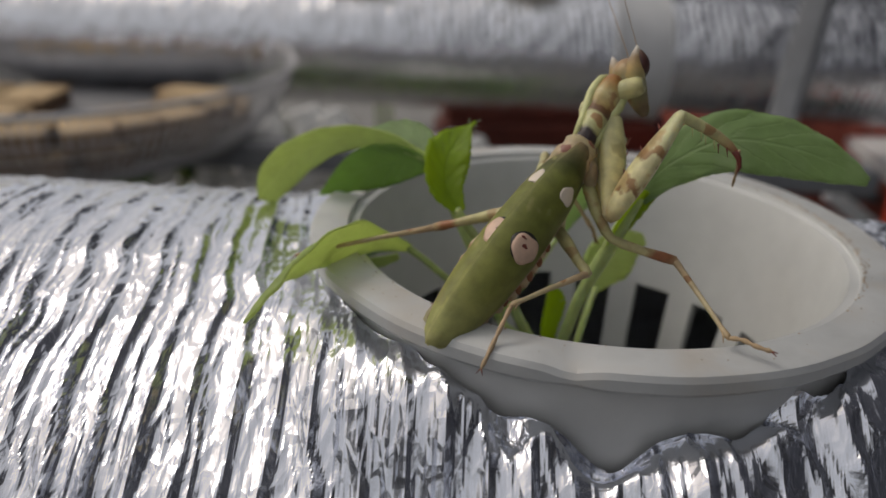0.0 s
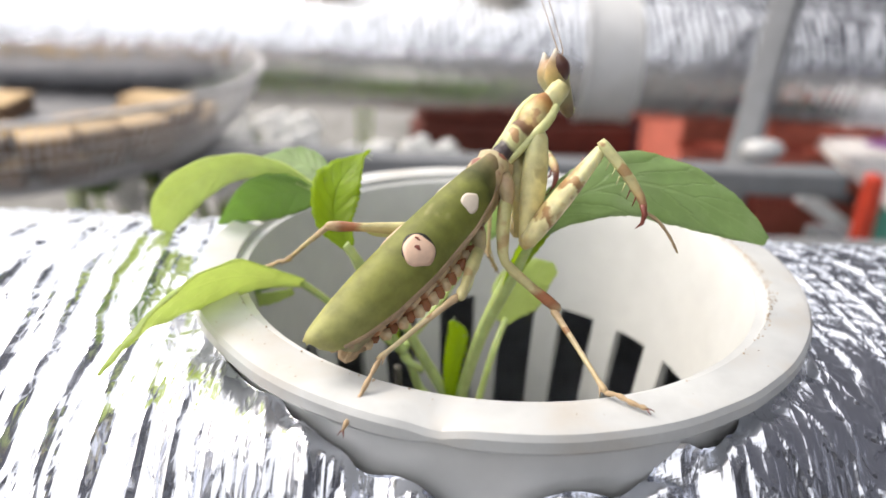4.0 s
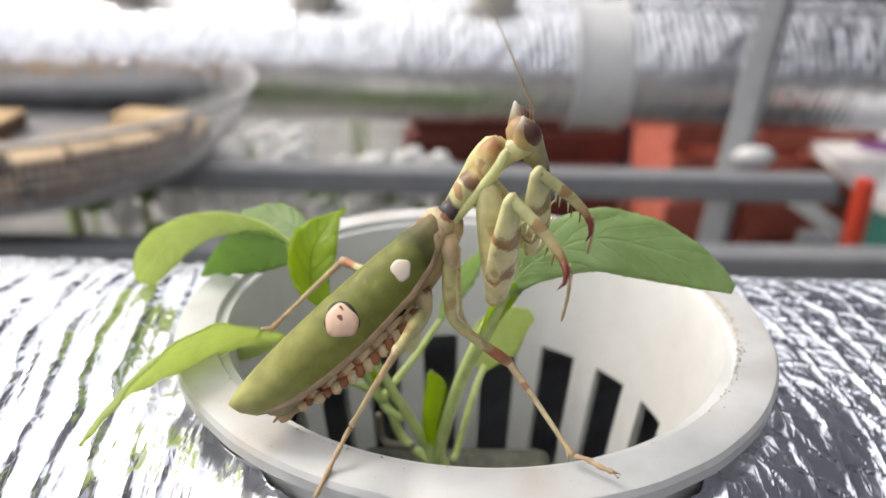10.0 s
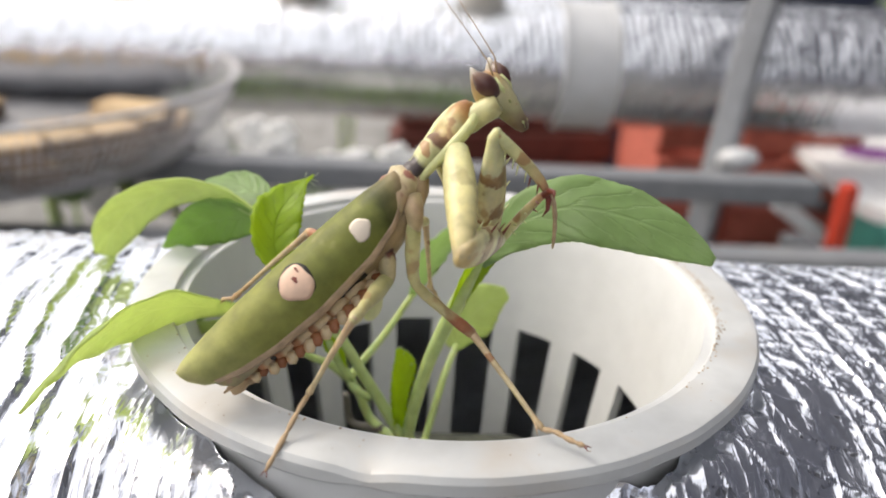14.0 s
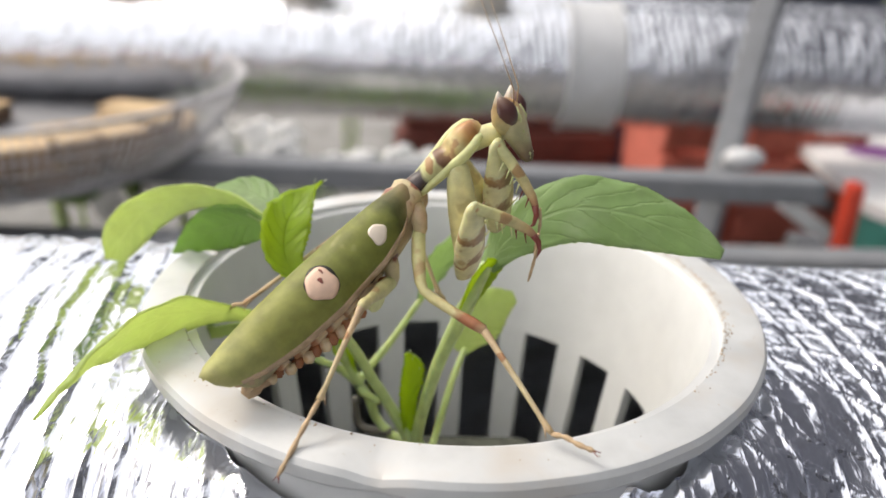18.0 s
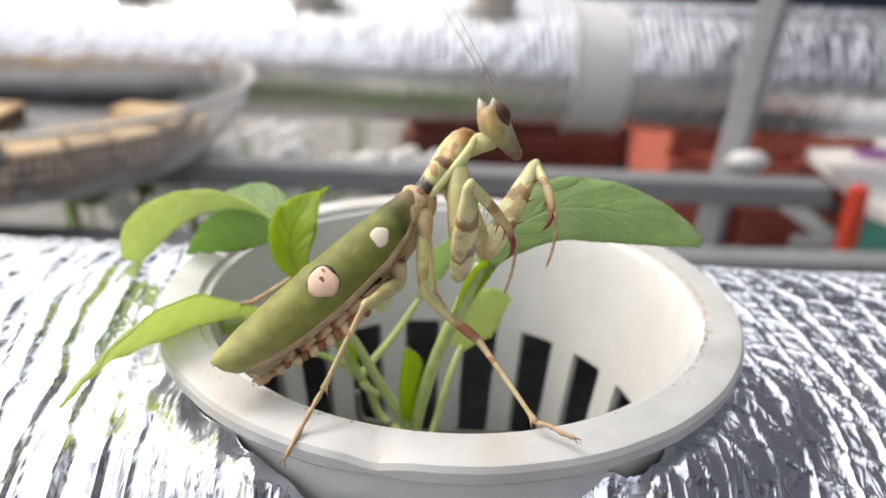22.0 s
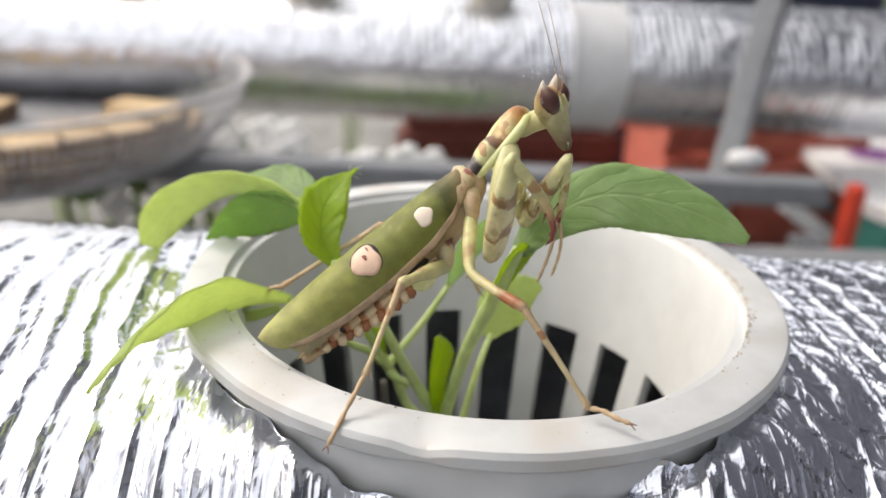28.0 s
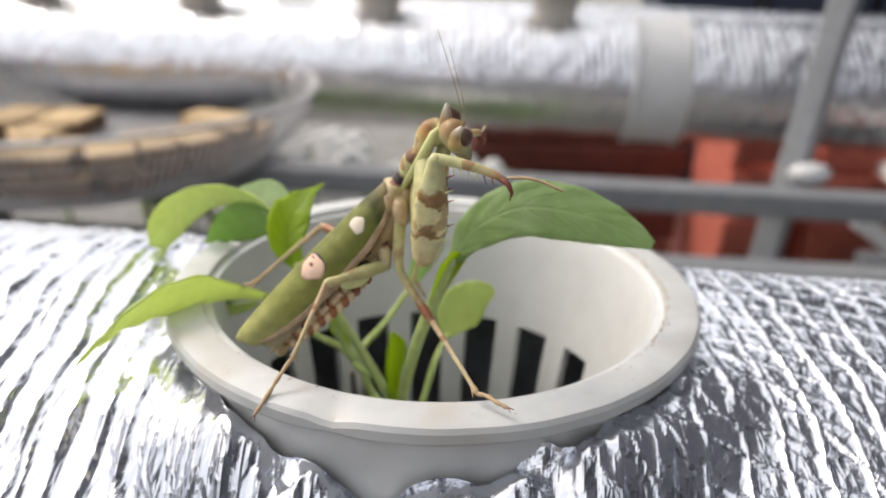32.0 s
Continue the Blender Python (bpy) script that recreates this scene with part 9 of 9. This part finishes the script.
    walk(MOVERS["forewing_l"], stages([(0, -0.5, 0.15, -0.3, 0, 5, 0), (4.2, -0.5, 0.15, -0.3, -0, 5, 0), (4.4, -0.5, 0.15, -0.3, -26.9, 20.7, -39.8), (4.5, -0.5, 0.15, -0.3, -113.6, 44.8, -55.2), (4.6, -0.5, 0.15, -0.3, -121.2, 51.1, -52.4), (4.7, -0.5, 0.15, -0.3, -120.6, 46.8, -55.4), (4.8, -0.5, 0.15, -0.3, -104.9, 30.4, -47.8), (4.9, -0.5, 0.15, -0.3, -62.6, 21.1, -25.2), (5, -0.5, 0.15, -0.3, -34.4, 15.5, -10.6), (5.1, -0.5, 0.15, -0.3, -24.3, 9.7, -15.5), (5.2, -0.5, 0.15, -0.3, -11, 11.5, -11.8), (5.3, -0.5, 0.15, -0.3, -1, 9.6, -12.1), (5.4, -0.5, 0.15, -0.3, -0, 5.1, -15.4), (5.6, -0.5, 0.15, -0.3, -0, 5, 0), (6, -0.5, 0.15, -0.3, -0, 5, 0), (32, -0.5, 0.15, -0.3, 0, 5, 0)]))
    walk(MOVERS["hind_l0"], stages([(0, -2.6, 1.2, -1.9, -65, 5.5, -0.6), (4.2, -2.6, 1.2, -1.9, -65, 5.5, -0.6), (4.4, -2.6, 1.2, -1.9, 3.6, 26.7, -26.5), (4.5, -2.6, 1.2, -1.9, 49.6, 43.7, -31.8), (4.6, -2.6, 1.2, -1.9, 56.8, 51.6, -40.2), (4.7, -2.6, 1.2, -1.9, 53.2, 42.8, -45.7), (4.8, -2.6, 1.2, -1.9, 39.1, 23.5, -35.8), (4.9, -2.6, 1.2, -1.9, 9.5, 16.1, -33.7), (5, -2.6, 1.2, -1.9, 21.3, 19.1, -9.8), (5.1, -2.6, 1.2, -1.9, 10.7, 20.6, -2.6), (5.2, -2.6, 1.2, -1.9, -1.1, 17.3, -2.9), (5.3, -2.6, 1.2, -1.9, -1.6, 9.9, -7.7), (5.4, -2.6, 1.2, -1.9, -65, 5.5, -0.6), (5.6, -2.6, 1.2, -1.9, -65, 5.5, -0.6), (6, -2.6, 1.2, -1.9, -65, 5.5, -0.6), (32, -2.6, 1.2, -1.9, -65, 5.5, -0.6)]))
    walk(MOVERS["hind_l1"], stages([(0, -2.6, 1.2, -1.9, -65, 5.7, -0.3), (4.2, -2.6, 1.2, -1.9, -65, 5.7, -0.3), (4.4, -2.6, 1.2, -1.9, 5, 25.5, -18.9), (4.5, -2.6, 1.2, -1.9, 51.8, 37.1, -26.6), (4.6, -2.6, 1.2, -1.9, 61.7, 44.3, -33.7), (4.7, -2.6, 1.2, -1.9, 57.3, 35.7, -39.4), (4.8, -2.6, 1.2, -1.9, 40.7, 18.7, -30.5), (4.9, -2.6, 1.2, -1.9, 10.8, 14.6, -27.2), (5, -2.6, 1.2, -1.9, 21.4, 16.7, -7.8), (5.1, -2.6, 1.2, -1.9, 10.6, 19.1, -1.5), (5.2, -2.6, 1.2, -1.9, -1, 17.7, 0.4), (5.3, -2.6, 1.2, -1.9, -1.6, 11.8, -3.5), (5.4, -2.6, 1.2, -1.9, -65, 5.7, -0.3), (5.6, -2.6, 1.2, -1.9, -65, 5.7, -0.3), (6, -2.6, 1.2, -1.9, -65, 5.7, -0.3), (32, -2.6, 1.2, -1.9, -65, 5.7, -0.3)]))
    walk(MOVERS["hind_l2"], stages([(0, -2.6, 1.2, -1.9, -65, 5.9, 0.1), (4.2, -2.6, 1.2, -1.9, -65, 5.9, 0.1), (4.4, -2.6, 1.2, -1.9, 6.3, 23.8, -11.2), (4.5, -2.6, 1.2, -1.9, 53.4, 29.9, -22.1), (4.6, -2.6, 1.2, -1.9, 65.2, 36, -28.3), (4.7, -2.6, 1.2, -1.9, 60.3, 27.7, -33.7), (4.8, -2.6, 1.2, -1.9, 42, 13.6, -25.2), (4.9, -2.6, 1.2, -1.9, 11.9, 12.9, -20.6), (5, -2.6, 1.2, -1.9, 21.4, 14.2, -5.9), (5.1, -2.6, 1.2, -1.9, 10.6, 17.5, -0.3), (5.2, -2.6, 1.2, -1.9, -0.8, 18, 3.7), (5.3, -2.6, 1.2, -1.9, -1.6, 13.6, 0.8), (5.4, -2.6, 1.2, -1.9, -65, 5.9, 0.1), (5.6, -2.6, 1.2, -1.9, -65, 5.9, 0.1), (6, -2.6, 1.2, -1.9, -65, 5.9, 0.1), (32, -2.6, 1.2, -1.9, -65, 5.9, 0.1)]))
    walk(MOVERS["hind_l3"], stages([(0, -2.6, 1.2, -1.9, -65, 6.1, 0.5), (4.2, -2.6, 1.2, -1.9, -65, 6.1, 0.5), (4.4, -2.6, 1.2, -1.9, 7.4, 21.7, -3.6), (4.5, -2.6, 1.2, -1.9, 54.3, 22.5, -18.1), (4.6, -2.6, 1.2, -1.9, 67.5, 27.3, -23.8), (4.7, -2.6, 1.2, -1.9, 62.3, 19.3, -28.7), (4.8, -2.6, 1.2, -1.9, 42.8, 8.2, -20.1), (4.9, -2.6, 1.2, -1.9, 13, 11, -14), (5, -2.6, 1.2, -1.9, 21.4, 11.7, -4), (5.1, -2.6, 1.2, -1.9, 10.6, 15.9, 0.9), (5.2, -2.6, 1.2, -1.9, -0.7, 18.3, 7), (5.3, -2.6, 1.2, -1.9, -1.5, 15.4, 5.2), (5.4, -2.6, 1.2, -1.9, -65, 6.1, 0.5), (5.6, -2.6, 1.2, -1.9, -65, 6.1, 0.5), (6, -2.6, 1.2, -1.9, -65, 6.1, 0.5), (32, -2.6, 1.2, -1.9, -65, 6.1, 0.5)]))
    walk(MOVERS["hind_l4"], stages([(0, -2.6, 1.2, -1.9, -65, 6.4, 0.8), (4.2, -2.6, 1.2, -1.9, -65, 6.4, 0.8), (4.4, -2.6, 1.2, -1.9, 8.4, 19.4, 3.6), (4.5, -2.6, 1.2, -1.9, 54.9, 15.1, -14.5), (4.6, -2.6, 1.2, -1.9, 69, 18.7, -20.1), (4.7, -2.6, 1.2, -1.9, 63.4, 11, -24.2), (4.8, -2.6, 1.2, -1.9, 43.2, 2.9, -15.2), (4.9, -2.6, 1.2, -1.9, 13.8, 9, -7.6), (5, -2.6, 1.2, -1.9, 21.4, 9.2, -2.2), (5.1, -2.6, 1.2, -1.9, 10.6, 14.3, 2), (5.2, -2.6, 1.2, -1.9, -0.5, 18.6, 10.3), (5.3, -2.6, 1.2, -1.9, -1.4, 17.1, 9.6), (5.4, -2.6, 1.2, -1.9, -65, 6.4, 0.8), (5.6, -2.6, 1.2, -1.9, -65, 6.4, 0.8), (6, -2.6, 1.2, -1.9, -65, 6.4, 0.8), (32, -2.6, 1.2, -1.9, -65, 6.4, 0.8)]))
    walk(MOVERS["hind_l5"], stages([(0, -2.6, 1.2, -1.9, -65, 6.6, 1.2), (4.2, -2.6, 1.2, -1.9, -65, 6.6, 1.2), (4.4, -2.6, 1.2, -1.9, 9.2, 16.9, 10.4), (4.5, -2.6, 1.2, -1.9, 55.2, 8.1, -11.4), (4.6, -2.6, 1.2, -1.9, 69.8, 10.7, -17), (4.7, -2.6, 1.2, -1.9, 63.9, 3.2, -20.4), (4.8, -2.6, 1.2, -1.9, 43.3, -2.1, -10.6), (4.9, -2.6, 1.2, -1.9, 14.4, 7, -1.5), (5, -2.6, 1.2, -1.9, 21.4, 6.8, -0.4), (5.1, -2.6, 1.2, -1.9, 10.6, 12.7, 3.1), (5.2, -2.6, 1.2, -1.9, -0.4, 18.7, 13.7), (5.3, -2.6, 1.2, -1.9, -1.3, 18.7, 14), (5.4, -2.6, 1.2, -1.9, -65, 6.6, 1.2), (5.6, -2.6, 1.2, -1.9, -65, 6.6, 1.2), (6, -2.6, 1.2, -1.9, -65, 6.6, 1.2), (32, -2.6, 1.2, -1.9, -65, 6.6, 1.2)]))
    walk(broad, sway((2.8, -8.0, 6.3), [(0, 5), (1, 0), (2, -4.5), (4.6, -1), (7, 1), (9, 0), (13, 0), (16, 2), (19, 5), (21, 8), (24, 6), (28, 3.5), (30, 4.5), (32, 6)]))


motions()
